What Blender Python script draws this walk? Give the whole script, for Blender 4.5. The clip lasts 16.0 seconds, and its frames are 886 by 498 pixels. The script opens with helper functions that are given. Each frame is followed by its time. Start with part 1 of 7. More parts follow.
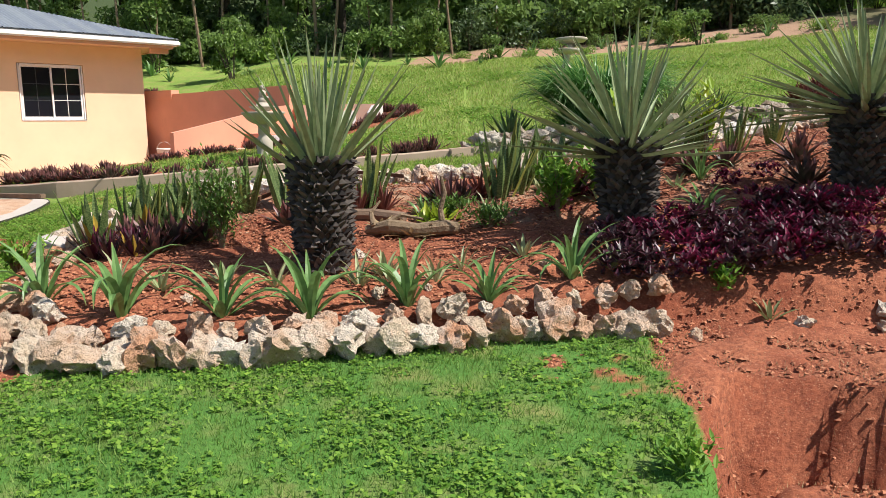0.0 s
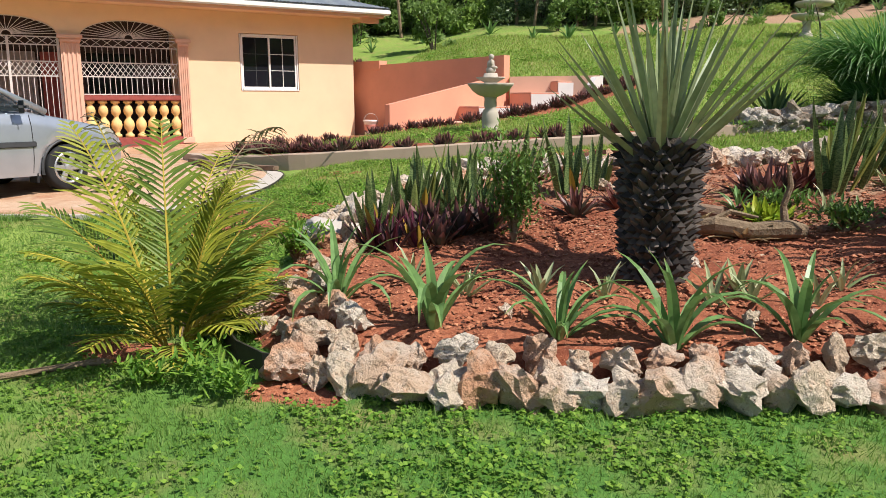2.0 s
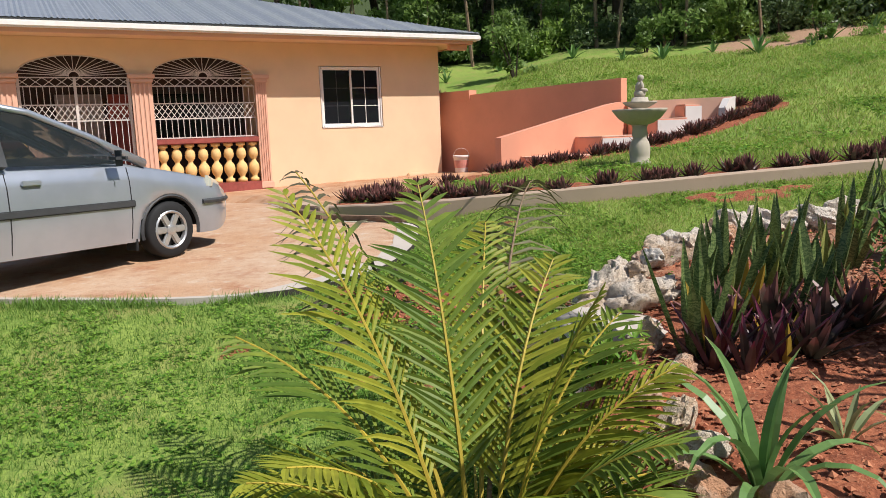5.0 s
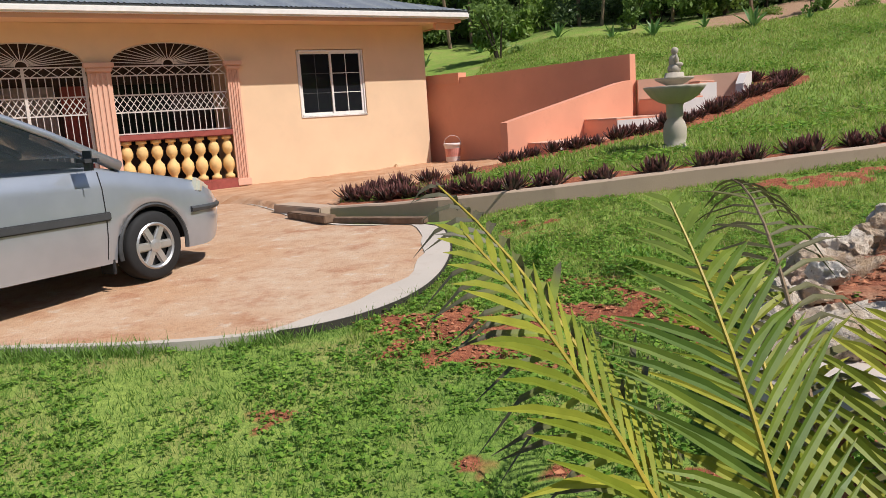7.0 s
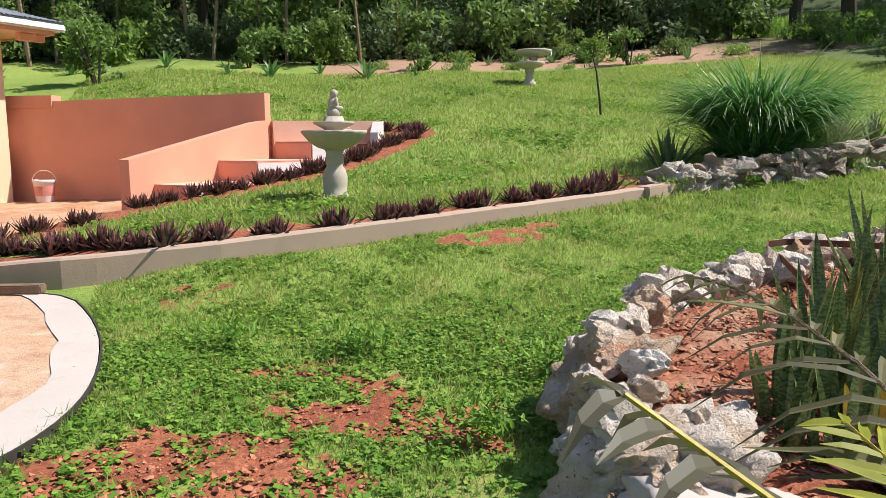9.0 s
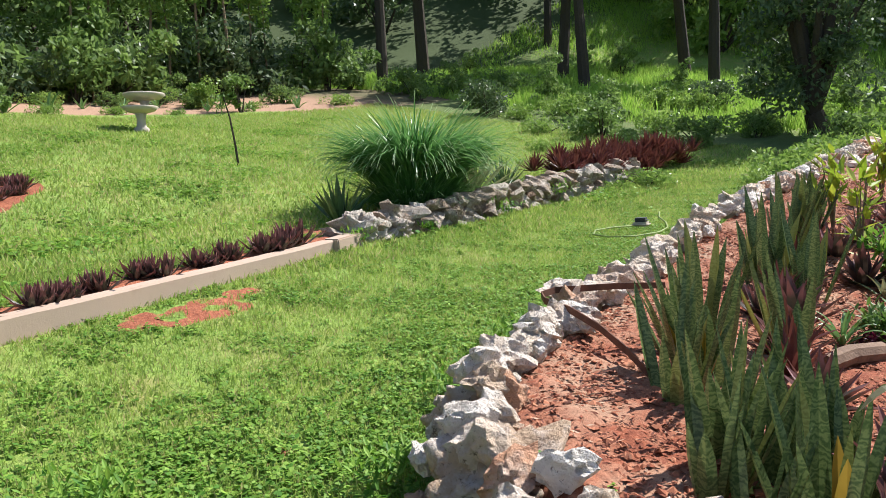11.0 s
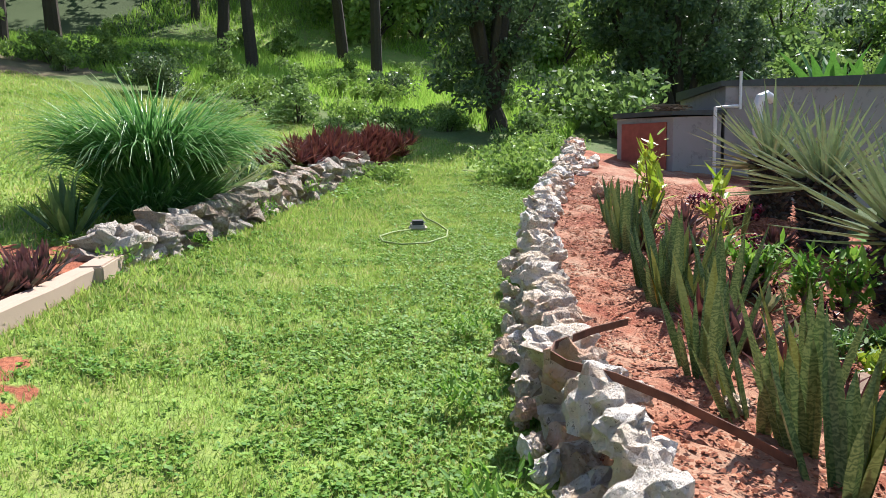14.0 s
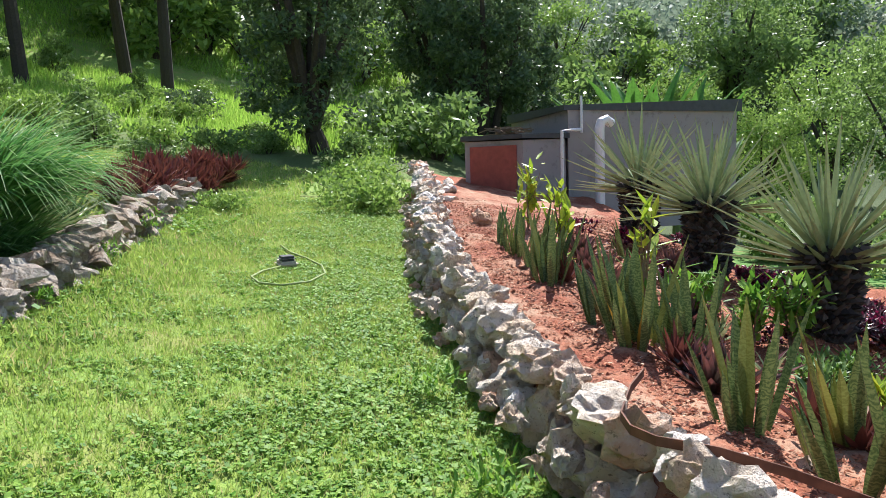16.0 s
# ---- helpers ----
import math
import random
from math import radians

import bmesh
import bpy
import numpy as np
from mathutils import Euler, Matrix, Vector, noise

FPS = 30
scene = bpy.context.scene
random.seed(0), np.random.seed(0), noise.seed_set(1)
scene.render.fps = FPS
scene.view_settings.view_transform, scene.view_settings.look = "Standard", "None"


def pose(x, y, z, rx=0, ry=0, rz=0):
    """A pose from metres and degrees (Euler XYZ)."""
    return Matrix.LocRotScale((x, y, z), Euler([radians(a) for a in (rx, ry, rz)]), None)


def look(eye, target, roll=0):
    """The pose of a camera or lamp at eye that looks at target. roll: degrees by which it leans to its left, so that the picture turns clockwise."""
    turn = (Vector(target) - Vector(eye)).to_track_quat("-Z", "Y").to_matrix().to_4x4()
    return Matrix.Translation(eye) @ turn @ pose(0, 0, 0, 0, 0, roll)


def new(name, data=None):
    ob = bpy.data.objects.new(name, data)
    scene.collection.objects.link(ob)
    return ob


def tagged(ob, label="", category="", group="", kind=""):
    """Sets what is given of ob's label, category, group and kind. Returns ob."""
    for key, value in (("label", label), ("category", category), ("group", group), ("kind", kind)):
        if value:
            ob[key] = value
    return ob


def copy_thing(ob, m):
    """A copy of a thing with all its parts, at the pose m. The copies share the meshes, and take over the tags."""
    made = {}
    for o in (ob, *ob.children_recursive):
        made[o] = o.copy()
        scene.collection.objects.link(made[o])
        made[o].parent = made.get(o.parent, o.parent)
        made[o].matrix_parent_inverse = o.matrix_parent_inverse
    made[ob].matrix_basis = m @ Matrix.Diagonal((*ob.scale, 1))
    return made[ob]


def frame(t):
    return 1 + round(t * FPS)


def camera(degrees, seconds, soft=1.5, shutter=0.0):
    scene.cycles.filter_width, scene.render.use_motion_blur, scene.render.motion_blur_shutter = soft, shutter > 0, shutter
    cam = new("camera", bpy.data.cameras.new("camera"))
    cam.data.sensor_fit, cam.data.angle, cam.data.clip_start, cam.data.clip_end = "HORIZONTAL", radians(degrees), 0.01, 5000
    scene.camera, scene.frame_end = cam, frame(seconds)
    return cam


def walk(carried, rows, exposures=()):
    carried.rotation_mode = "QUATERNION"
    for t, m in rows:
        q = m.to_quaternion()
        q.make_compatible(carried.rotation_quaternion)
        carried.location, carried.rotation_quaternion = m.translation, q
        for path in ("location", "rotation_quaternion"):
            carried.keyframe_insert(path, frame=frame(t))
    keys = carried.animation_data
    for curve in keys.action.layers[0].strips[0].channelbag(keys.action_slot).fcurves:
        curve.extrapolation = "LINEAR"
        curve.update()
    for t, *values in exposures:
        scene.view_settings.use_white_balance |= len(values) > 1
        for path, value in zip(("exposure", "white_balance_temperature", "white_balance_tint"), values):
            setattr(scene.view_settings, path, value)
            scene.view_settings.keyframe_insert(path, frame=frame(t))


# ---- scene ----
cam = camera(60.7, 16.0, soft=0.6)
PATH = [
    (0, (0.049, -1.204, 1.488), (0.0, 0.771, 1.174), -0.8),
    (0.5, (-0.224, -0.877, 1.522), (-0.437, 1.087, 1.213), -0.4),
    (1, (-0.53, -0.672, 1.487), (-0.822, 1.277, 1.148), 0.0),
    (1.5, (-0.897, -0.48, 1.514), (-1.249, 1.454, 1.147), 0.1),
    (2, (-1.254, -0.223, 1.503), (-1.717, 1.685, 1.125), -0.1),
    (2.5, (-1.617, 0.044, 1.505), (-2.187, 1.929, 1.153), -0.3),
    (3, (-2.021, 0.341, 1.512), (-2.54, 2.244, 1.18), 0.5),
    (3.5, (-2.365, 0.618, 1.465), (-2.925, 2.505, 1.11), 0.7),
    (4, (-2.665, 0.911, 1.505), (-3.323, 2.767, 1.156), -0.5),
    (4.5, (-3.014, 1.153, 1.526), (-3.644, 3.025, 1.213), -1.3),
    (4.7, (-3.13, 1.222, 1.562), (-3.722, 3.109, 1.264), -1.6),
    (7, (-4.336, 2.428, 1.602), (-4.793, 4.345, 1.266), -3.8),
    (7.5, (-4.585, 2.714, 1.621), (-4.887, 4.665, 1.3), -4.6),
    (8, (-4.732, 3.037, 1.585), (-4.614, 5.012, 1.291), -3.9),
    (8.5, (-4.966, 3.361, 1.656), (-4.525, 5.292, 1.381), -1.5),
    (9, (-5.096, 3.692, 1.651), (-4.509, 5.584, 1.381), -0.3),
    (9.5, (-5.207, 3.997, 1.655), (-4.411, 5.813, 1.396), -1.0),
    (10, (-5.342, 4.299, 1.71), (-4.227, 5.944, 1.483), -2.2),
    (10.2, (-5.381, 4.411, 1.705), (-4.165, 5.985, 1.494), -2.3),
    (12.3, (-5.558, 6.139, 1.869), (-3.898, 7.24, 1.68), -0.8),
    (12.5, (-5.537, 6.276, 1.905), (-3.849, 7.329, 1.703), -0.6),
    (13, (-5.451, 6.583, 1.877), (-3.66, 7.439, 1.634), -0.0),
    (13.5, (-5.363, 6.96, 1.961), (-3.498, 7.63, 1.694), 0.6),
    (14, (-5.205, 7.327, 1.964), (-3.287, 7.842, 1.724), -1.1),
    (14.5, (-5.089, 7.674, 2.01), (-3.135, 8.053, 1.817), -1.9),
    (15, (-5.012, 8.068, 2.053), (-3.037, 8.323, 1.872), 0.0),
    (15.5, (-4.866, 8.358, 2.017), (-2.882, 8.51, 1.818), 0.0),
    (16, (-4.599, 8.566, 2.079), (-2.61, 8.527, 1.876), -1.8),
]
walk(cam, [(t, look(eye, target, roll)) for t, eye, target, roll in PATH], [(0, 0.5, 6250, 11), (3, 0.33, 6250, 12), (5, 0.18, 6250, 12), (7.3, 0.02, 6250, 13), (8.5, 0.38, 6200, 14), (10, 0.72, 6050, 13), (12.5, 0.95, 5950, 13), (16, 1.08, 5900, 13)])

# ---- daylight: clear sky, high sun from the east ----
SUN_AZ, SUN_EL = radians(-14.0), radians(52.0)
world = bpy.data.worlds.new("sky")
scene.world = world
world.use_nodes = True
wn = world.node_tree.nodes
sky = wn.new("ShaderNodeTexSky")
sky.sky_type, sky.sun_disc = "NISHITA", False
sky.sun_elevation, sky.sun_rotation = SUN_EL, radians(90.0) - SUN_AZ
world.node_tree.links.new(sky.outputs[0], wn["Background"].inputs[0])
wn["Background"].inputs[1].default_value = 0.095
sun_data = bpy.data.lights.new("sun", "SUN")
sun_data.energy, sun_data.angle, sun_data.color = 5.0, radians(0.6), (1.0, 0.95, 0.86)
sun = new("sun", sun_data)
sun_way = Vector((math.cos(SUN_EL) * math.cos(SUN_AZ), math.cos(SUN_EL) * math.sin(SUN_AZ), math.sin(SUN_EL)))
sun.matrix_world = look(sun_way * 60, (0, 0, 0))
# ---- the lie of the land ----
def clamp(v, a=0.0, b=1.0):
    return a if v < a else b if v > b else v


def smooth(a, b, v):
    k = clamp((v - a) / (b - a))
    return k * k * (3 - 2 * k)


KERB = [(-7.9, 11.15), (-7.0, 10.75), (-6.2, 10.55), (-5.0, 10.62), (-4.0, 10.78), (-3.0, 10.98), (-2.0, 11.2), (-0.9, 11.45), (0.2, 11.75)]
ROCKWALL = [(0.1, 11.95), (1.2, 11.85), (2.6, 12.0), (4.2, 12.25), (6.6, 12.55), (9.5, 12.6), (14.0, 12.2), (40.0, 12.0)]
BED_FRONT = [(-2.95, 3.4), (-2.3, 3.3), (-1.2, 3.4), (0.0, 3.68), (0.8, 3.84), (1.5, 3.95)]
BED_LEFT = [(-2.95, 3.4), (-3.3, 3.6), (-3.6, 3.95), (-3.75, 4.4), (-3.75, 5.0), (-3.65, 5.6)]
BED_BACK = [(-3.7, 5.7), (-3.62, 6.4), (-3.3, 6.95), (-2.7, 7.38), (-1.6, 7.72), (-0.5, 8.02), (0.6, 8.22), (2.6, 8.5), (4.6, 8.6), (6.8, 8.68), (9.0, 8.8), (10.5, 8.8)]
BED = BED_FRONT[::-1] + BED_LEFT[1:] + BED_BACK + [(12.0, 8.8), (12.0, 3.95)]
PIT = [(0.95, -3.0), (1.05, 1.5), (1.25, 2.45), (1.55, 2.95), (2.0, 2.98), (2.8, 2.75), (5.0, 2.9), (5.5, -3.0)]
PATIO = [(-9.4, 11.3), (-8.0, 11.3), (-6.9, 12.6), (-5.4, 13.8), (-4.3, 15.3), (-3.6, 17.97), (-7.36, 20.19), (-11.25, 22.65), (-20.0, 12.0), (-15.0, 8.0)]
SLAB = [(-14.0, 5.9), (-8.3, 6.3), (-7.2, 6.4), (-6.5, 6.6), (-6.05, 6.95), (-5.78, 7.5), (-5.72, 8.2), (-5.85, 9.2), (-6.25, 10.35), (-7.3, 10.3), (-8.2, 11.0), (-9.5, 12.6), (-12.0, 15.5), (-20.0, 8.0)]


def rounded(line, times=2):
    """The outline with its corners cut, closed."""
    for _ in range(times):
        line = [(a[0] + (b[0] - a[0]) * k, a[1] + (b[1] - a[1]) * k) for a, b in zip(line, line[1:] + line[:1]) for k in (0.25, 0.75)]
    return line


SLAB = rounded(SLAB)
STAIRSIDE = [(-5.3, 14.35), (-4.75, 14.6), (-3.75, 15.5), (-2.6, 16.6), (-1.8, 17.35), (-2.2, 17.75), (-3.9, 17.4), (-5.6, 15.4)]
STRIP = [(-6.9, 12.2), (-6.3, 12.75), (-5.85, 13.4), (-4.9, 14.1), (-3.9, 15.1), (-2.7, 16.2), (-1.75, 17.15), (-1.15, 17.85), (-1.6, 18.2), (-3.5, 18.05)]


def along(line, x):
    """The y of a line of points at x."""
    if x <= line[0][0]:
        return line[0][1]
    for (xa, ya), (xb, yb) in zip(line, line[1:]):
        if x <= xb:
            return ya + (yb - ya) * (x - xa) / (xb - xa)
    return line[-1][1]


def inside(poly, x, y):
    odd = False
    for (xa, ya), (xb, yb) in zip(poly, poly[1:] + poly[:1]):
        if (ya > y) != (yb > y) and x < xa + (xb - xa) * (y - ya) / (yb - ya):
            odd = not odd
    return odd


def edge_gap(poly, x, y, closed=True):
    best = 1e9
    for (xa, ya), (xb, yb) in zip(poly, poly[1:] + (poly[:1] if closed else [])):
        ex, ey = xb - xa, yb - ya
        k = clamp(((x - xa) * ex + (y - ya) * ey) / (ex * ex + ey * ey))
        best = min(best, math.hypot(x - xa - k * ex, y - ya - k * ey))
    return best


def signed(poly, x, y):
    """How far inside the outline a place lies, negative outside."""
    d = edge_gap(poly, x, y)
    return d if inside(poly, x, y) else -d


def lane_z(x, y):
    z = 0.05 + 0.047 * clamp(y - 3.0, -3, 4.5) + 0.085 * clamp(y - 7.5, 0, 6) * smooth(-9.5, -5.5, x)
    z += 0.058 * clamp(x + 4.3, -4, 16.3) * smooth(3.5, 7.5, y) * (0.3 if x < -4.3 else 1)
    return z + 0.13 * max(0.0, x - 12) * smooth(4.0, 9.0, y) + 0.055 * clamp(x - 5, 0, 7) * smooth(5.0, 8.5, y)


def kerb_z(x):
    return 0.70 + 0.065 * (clamp(x, -9.0, 0.2) + 7) + 0.085 * clamp(x - 0.2, 0, 11.8)


def upper_z(x, y):
    d = y - along(KERB if x < 0.2 else ROCKWALL, x)
    flat = 2.2 + 2.2 * smooth(2.0, -3.0, x)
    z = kerb_z(x) - 0.03 + 0.07 * min(d, flat) + (0.215 - 0.005 * clamp(x, -6, 4)) * max(0.0, d - flat)
    z -= 0.06 * max(0.0, d - 17) * smooth(15, 19, d)
    return z + 0.13 * max(0.0, x - 12)


def slab_z(x, y):
    return 0.33 + 0.045 * (y - 6.4) * smooth(16, 11, y) + 0.02 * (1 - smooth(0, 1.5, y - 6.0))


def soil_z(x, y):
    return 0.22 + 0.14 * (y - 3.5) + 0.11 * max(0.0, x) * clamp((y - 3.5) / 2) + 0.04 * smooth(6.0, 7.5, y)


def ground_z(x, y):
    low = lane_z(x, y)
    line = along(KERB if x < 0.2 else ROCKWALL, x)
    if y < line + 0.2:
        low += 0.15 * smooth(1.7, 0.05, line - y) * smooth(-8.5, -6.0, x) * (1 - 0.6 * smooth(3, 8, x))
    step = smooth(0.0, 0.12, y - line) if x > -7.9 else smooth(0.0, 3.0, y - line + 1.5)
    z = low + (upper_z(x, y) - low) * step if step > 0 else low
    if x < -4.3 and 4.5 < y < 12:
        d = signed(SLAB, x, y)
        if d > -1.3:
            z += (slab_z(x, y) - 0.035 - z) * smooth(-1.3, 0.0, d) * (1 - step)
    if -20 < x < -3 and 8 < y < 22.5:
        d = signed(PATIO, x, y)
        if d > 0:
            z += (max(0.47, 0.69 + 0.03 * (x + 6.7)) - z) * smooth(0.0, 0.25, d)
    if -5.7 < x < -1.7 and 14.2 < y < 17.9:
        d = signed(STAIRSIDE, x, y)
        if d > 0:
            z -= 0.4 * smooth(0.0, 0.25, d)
    if -4.5 < x < 13 and 3 < y < 9:
        d = signed(BED, x, y)
        if d > 0:
            z = low + (soil_z(x, y) - low) * smooth(0.0, 0.22, d) * (1 - smooth(9.5, 12, x) * 0.4)
    if 0.8 < x < 5.6 and y < 3.1:
        d = signed(PIT, x, y)
        z -= 0.72 * smooth(0.0, 0.08, d) - 0.3 * smooth(0.22, 0.34, d)
    return z
# ---- materials ----
class Mat:
    """A node material under construction: noises, ramps and mixes in few words."""

    def __init__(self, name, rough=0.8, metal=0.0):
        self.m = bpy.data.materials.new(name)
        self.m.use_nodes = True
        self.t = self.m.node_tree
        self.b = self.t.nodes["Principled BSDF"]
        self.b.inputs["Roughness"].default_value, self.b.inputs["Metallic"].default_value = rough, metal
        self.b.inputs["Specular IOR Level"].default_value = 0.3
        self.co = None

    def link(self, a, b):
        self.t.links.new(a, b)

    def coords(self):
        if self.co is None:
            self.co = self.t.nodes.new("ShaderNodeNewGeometry").outputs["Position"]
        return self.co

    def noise(self, scale, detail=4.0, rough=0.55, object_space=False):
        n = self.t.nodes.new("ShaderNodeTexNoise")
        n.inputs["Scale"].default_value, n.inputs["Detail"].default_value, n.inputs["Roughness"].default_value = scale, detail, rough
        if object_space:
            self.link(self.t.nodes.new("ShaderNodeTexCoord").outputs["Object"], n.inputs["Vector"])
        else:
            self.link(self.coords(), n.inputs["Vector"])
        return n.outputs["Fac"]

    def ramp(self, fac, *stops):
        r = self.t.nodes.new("ShaderNodeValToRGB")
        el = r.color_ramp.elements
        while len(el) < len(stops):
            el.new(0.5)
        for e, (p, c) in zip(el, stops):
            e.position, e.color = p, (*c, 1) if len(c) == 3 else c
        self.link(fac, r.inputs[0])
        return r.outputs[0]

    def mix(self, fac, a, b, how="MIX"):
        n = self.t.nodes.new("ShaderNodeMix")
        n.data_type, n.blend_type = "RGBA", how
        for s, v in ((n.inputs[0], fac), (n.inputs[6], a), (n.inputs[7], b)):
            if isinstance(v, (int, float)):
                s.default_value = v
            elif isinstance(v, tuple):
                s.default_value = (*v, 1)
            else:
                self.link(v, s)
        return n.outputs[2]

    def attr(self, name):
        a = self.t.nodes.new("ShaderNodeAttribute")
        a.attribute_name = name
        return a.outputs["Fac"]

    def island(self):
        return self.t.nodes.new("ShaderNodeNewGeometry").outputs["Random Per Island"]

    def chance(self):
        return self.t.nodes.new("ShaderNodeObjectInfo").outputs["Random"]

    def bump(self, height, strength=0.4, distance=0.02):
        n = self.t.nodes.new("ShaderNodeBump")
        n.inputs["Strength"].default_value, n.inputs["Distance"].default_value = strength, distance
        self.link(height, n.inputs["Height"])
        self.link(n.outputs[0], self.b.inputs["Normal"])

    def done(self, colour, translucent=0.0):
        if isinstance(colour, tuple):
            self.b.inputs["Base Color"].default_value = (*colour, 1)
        else:
            self.link(colour, self.b.inputs["Base Color"])
        if translucent:
            tr = self.t.nodes.new("ShaderNodeBsdfTranslucent")
            mx = self.t.nodes.new("ShaderNodeMixShader")
            mx.inputs[0].default_value = translucent
            if isinstance(colour, tuple):
                tr.inputs[0].default_value = (*colour, 1)
            else:
                self.link(colour, tr.inputs[0])
            out = self.t.nodes["Material Output"]
            self.link(self.b.outputs[0], mx.inputs[1])
            self.link(tr.outputs[0], mx.inputs[2])
            self.link(mx.outputs[0], out.inputs[0])
        return self.m


def plain(name, colour, rough=0.6, metal=0.0, vary=0.18, scale=9.0, bump=0.15, fine=60.0):
    """Paint, metal or plastic: one colour with slight blotches and fine relief."""
    k = Mat(name, rough, metal)
    dark = tuple(c * (1 - vary) for c in colour)
    light = tuple(min(1, c * (1 + vary)) for c in colour)
    col = k.ramp(k.noise(scale, 5), (0.3, dark), (0.7, light))
    if bump:
        k.bump(k.noise(fine, 3), bump, 0.01)
    return k.done(col)


def leafy(name, a, b, tip=None, rough=0.45, translucent=0.28, tip_at=0.8):
    """Leaves: the colour varies from leaf to leaf, and towards the tips."""
    k = Mat(name, rough)
    col = k.mix(k.island(), a, b)
    col = k.mix(k.ramp(k.noise(14, 2), (0.35, (0, 0, 0)), (0.75, (0.5, 0.5, 0.5))), col, tuple(c * 0.55 for c in a))
    if tip:
        col = k.mix(k.ramp(k.attr("tip"), (tip_at, (0, 0, 0)), (min(1.0, tip_at + 0.15), (1, 1, 1))), col, tip)
    return k.done(col, translucent)


def ground_material():
    k = Mat("ground", 0.95)
    big, mid, fine, grit = k.noise(0.35, 4), k.noise(2.2, 5), k.noise(28, 5, 0.7), k.noise(90, 3)
    turf = k.mix(k.ramp(big, (0.35, (0, 0, 0)), (0.65, (1, 1, 1))), (0.17, 0.27, 0.04), (0.28, 0.36, 0.07))
    turf = k.mix(k.attr("lush"), turf, (0.085, 0.2, 0.03))
    turf = k.mix(k.ramp(fine, (0.3, (0.75, 0.75, 0.75)), (0.6, (0, 0, 0))), turf, (0.06, 0.12, 0.02))
    turf = k.mix(k.ramp(mid, (0.5, (0, 0, 0)), (0.7, (0.7, 0.7, 0.7))), turf, (0.3, 0.25, 0.09))
    earth = k.mix(k.ramp(mid, (0.3, (0, 0, 0)), (0.7, (1, 1, 1))), (0.23, 0.06, 0.027), (0.46, 0.165, 0.08))
    earth = k.mix(k.ramp(fine, (0.35, (0.8, 0.8, 0.8)), (0.62, (0, 0, 0))), earth, (0.13, 0.034, 0.017))
    earth = k.mix(k.ramp(grit, (0.6, (0, 0, 0)), (0.72, (0.6, 0.6, 0.6))), earth, (0.55, 0.3, 0.18))
    litter = k.mix(fine, (0.2, 0.1, 0.055), (0.52, 0.34, 0.22))
    # wood: undergrowth green, darkened to hold the shade under the trees
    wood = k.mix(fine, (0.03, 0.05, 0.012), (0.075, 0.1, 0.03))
    rim = k.ramp(k.mix(0.45, k.attr("soil"), mid), (0.46, (0, 0, 0)), (0.54, (1, 1, 1)))
    col = k.mix(rim, turf, earth)
    col = k.mix(k.ramp(k.mix(0.4, k.attr("litter"), mid), (0.42, (0, 0, 0)), (0.52, (1, 1, 1))), col, litter)
    dust = k.mix(k.ramp(mid, (0.35, (0, 0, 0)), (0.65, (1, 1, 1))), (0.42, 0.21, 0.105), (0.54, 0.34, 0.21))
    col = k.mix(k.attr("dust"), col, dust)
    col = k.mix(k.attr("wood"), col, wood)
    k.bump(k.mix(0.5, fine, mid), 0.8, 0.04)
    return k.done(col)


def rock_material(name, a, b, c, white):
    k = Mat(name, 0.9)
    big, mid, pit = k.noise(5.0, 5, 0.65), k.noise(17, 6, 0.7), k.noise(30, 5, 0.75)
    col = k.ramp(k.chance(), (0.0, a), (0.4, b), (0.75, c), (1.0, white))
    col = k.mix(k.ramp(big, (0.45, (0, 0, 0)), (0.62, (0.6, 0.6, 0.6))), col, white)
    col = k.mix(k.ramp(mid, (0.56, (0, 0, 0)), (0.7, (0.5, 0.5, 0.5))), col, a)
    col = k.mix(k.ramp(pit, (0.33, (0.9, 0.9, 0.9)), (0.42, (0, 0, 0))), col, (0.17, 0.11, 0.07))
    k.bump(k.mix(0.5, mid, pit), 1.0, 0.09)
    return k.done(col)


M_GROUND = ground_material()
M_STONE = rock_material("border_stone", (0.6, 0.3, 0.16), (0.64, 0.42, 0.28), (0.68, 0.54, 0.38), (0.76, 0.66, 0.54))
M_WHITE = rock_material("limestone", (0.5, 0.34, 0.21), (0.72, 0.57, 0.42), (0.78, 0.67, 0.54), (0.86, 0.79, 0.7))
M_GREY = rock_material("weathered_rock", (0.24, 0.15, 0.09), (0.35, 0.27, 0.19), (0.44, 0.36, 0.28), (0.6, 0.53, 0.44))


def render_wall(name, colour, stain, amount=0.35):
    k = Mat(name, 0.85)
    col = k.ramp(k.noise(1.3, 5), (0.3, tuple(c * 0.9 for c in colour)), (0.7, colour))
    col = k.mix(k.ramp(k.noise(5, 6, 0.7), (0.55, (0, 0, 0)), (0.8, (amount, amount, amount))), col, stain)
    k.bump(k.noise(45, 5, 0.7), 0.25, 0.01)
    return k.done(col)


M_HOUSE = render_wall("peach_render", (0.8, 0.575, 0.37), (0.7, 0.5, 0.34))
M_PINK = render_wall("pink_render", (0.74, 0.33, 0.21), (0.55, 0.26, 0.17))
M_COLUMN = render_wall("pale_pink_render", (0.72, 0.43, 0.31), (0.55, 0.32, 0.25))
M_MAROON = plain("maroon_paint", (0.30, 0.075, 0.06), 0.5)
M_CONC = render_wall("kerb_concrete", (0.46, 0.34, 0.25), (0.26, 0.17, 0.11))
M_LIME = render_wall("limewashed_cement", (0.68, 0.62, 0.58), (0.5, 0.38, 0.3))
M_CEMENT = render_wall("white_cement", (0.5, 0.44, 0.38), (0.34, 0.22, 0.14))
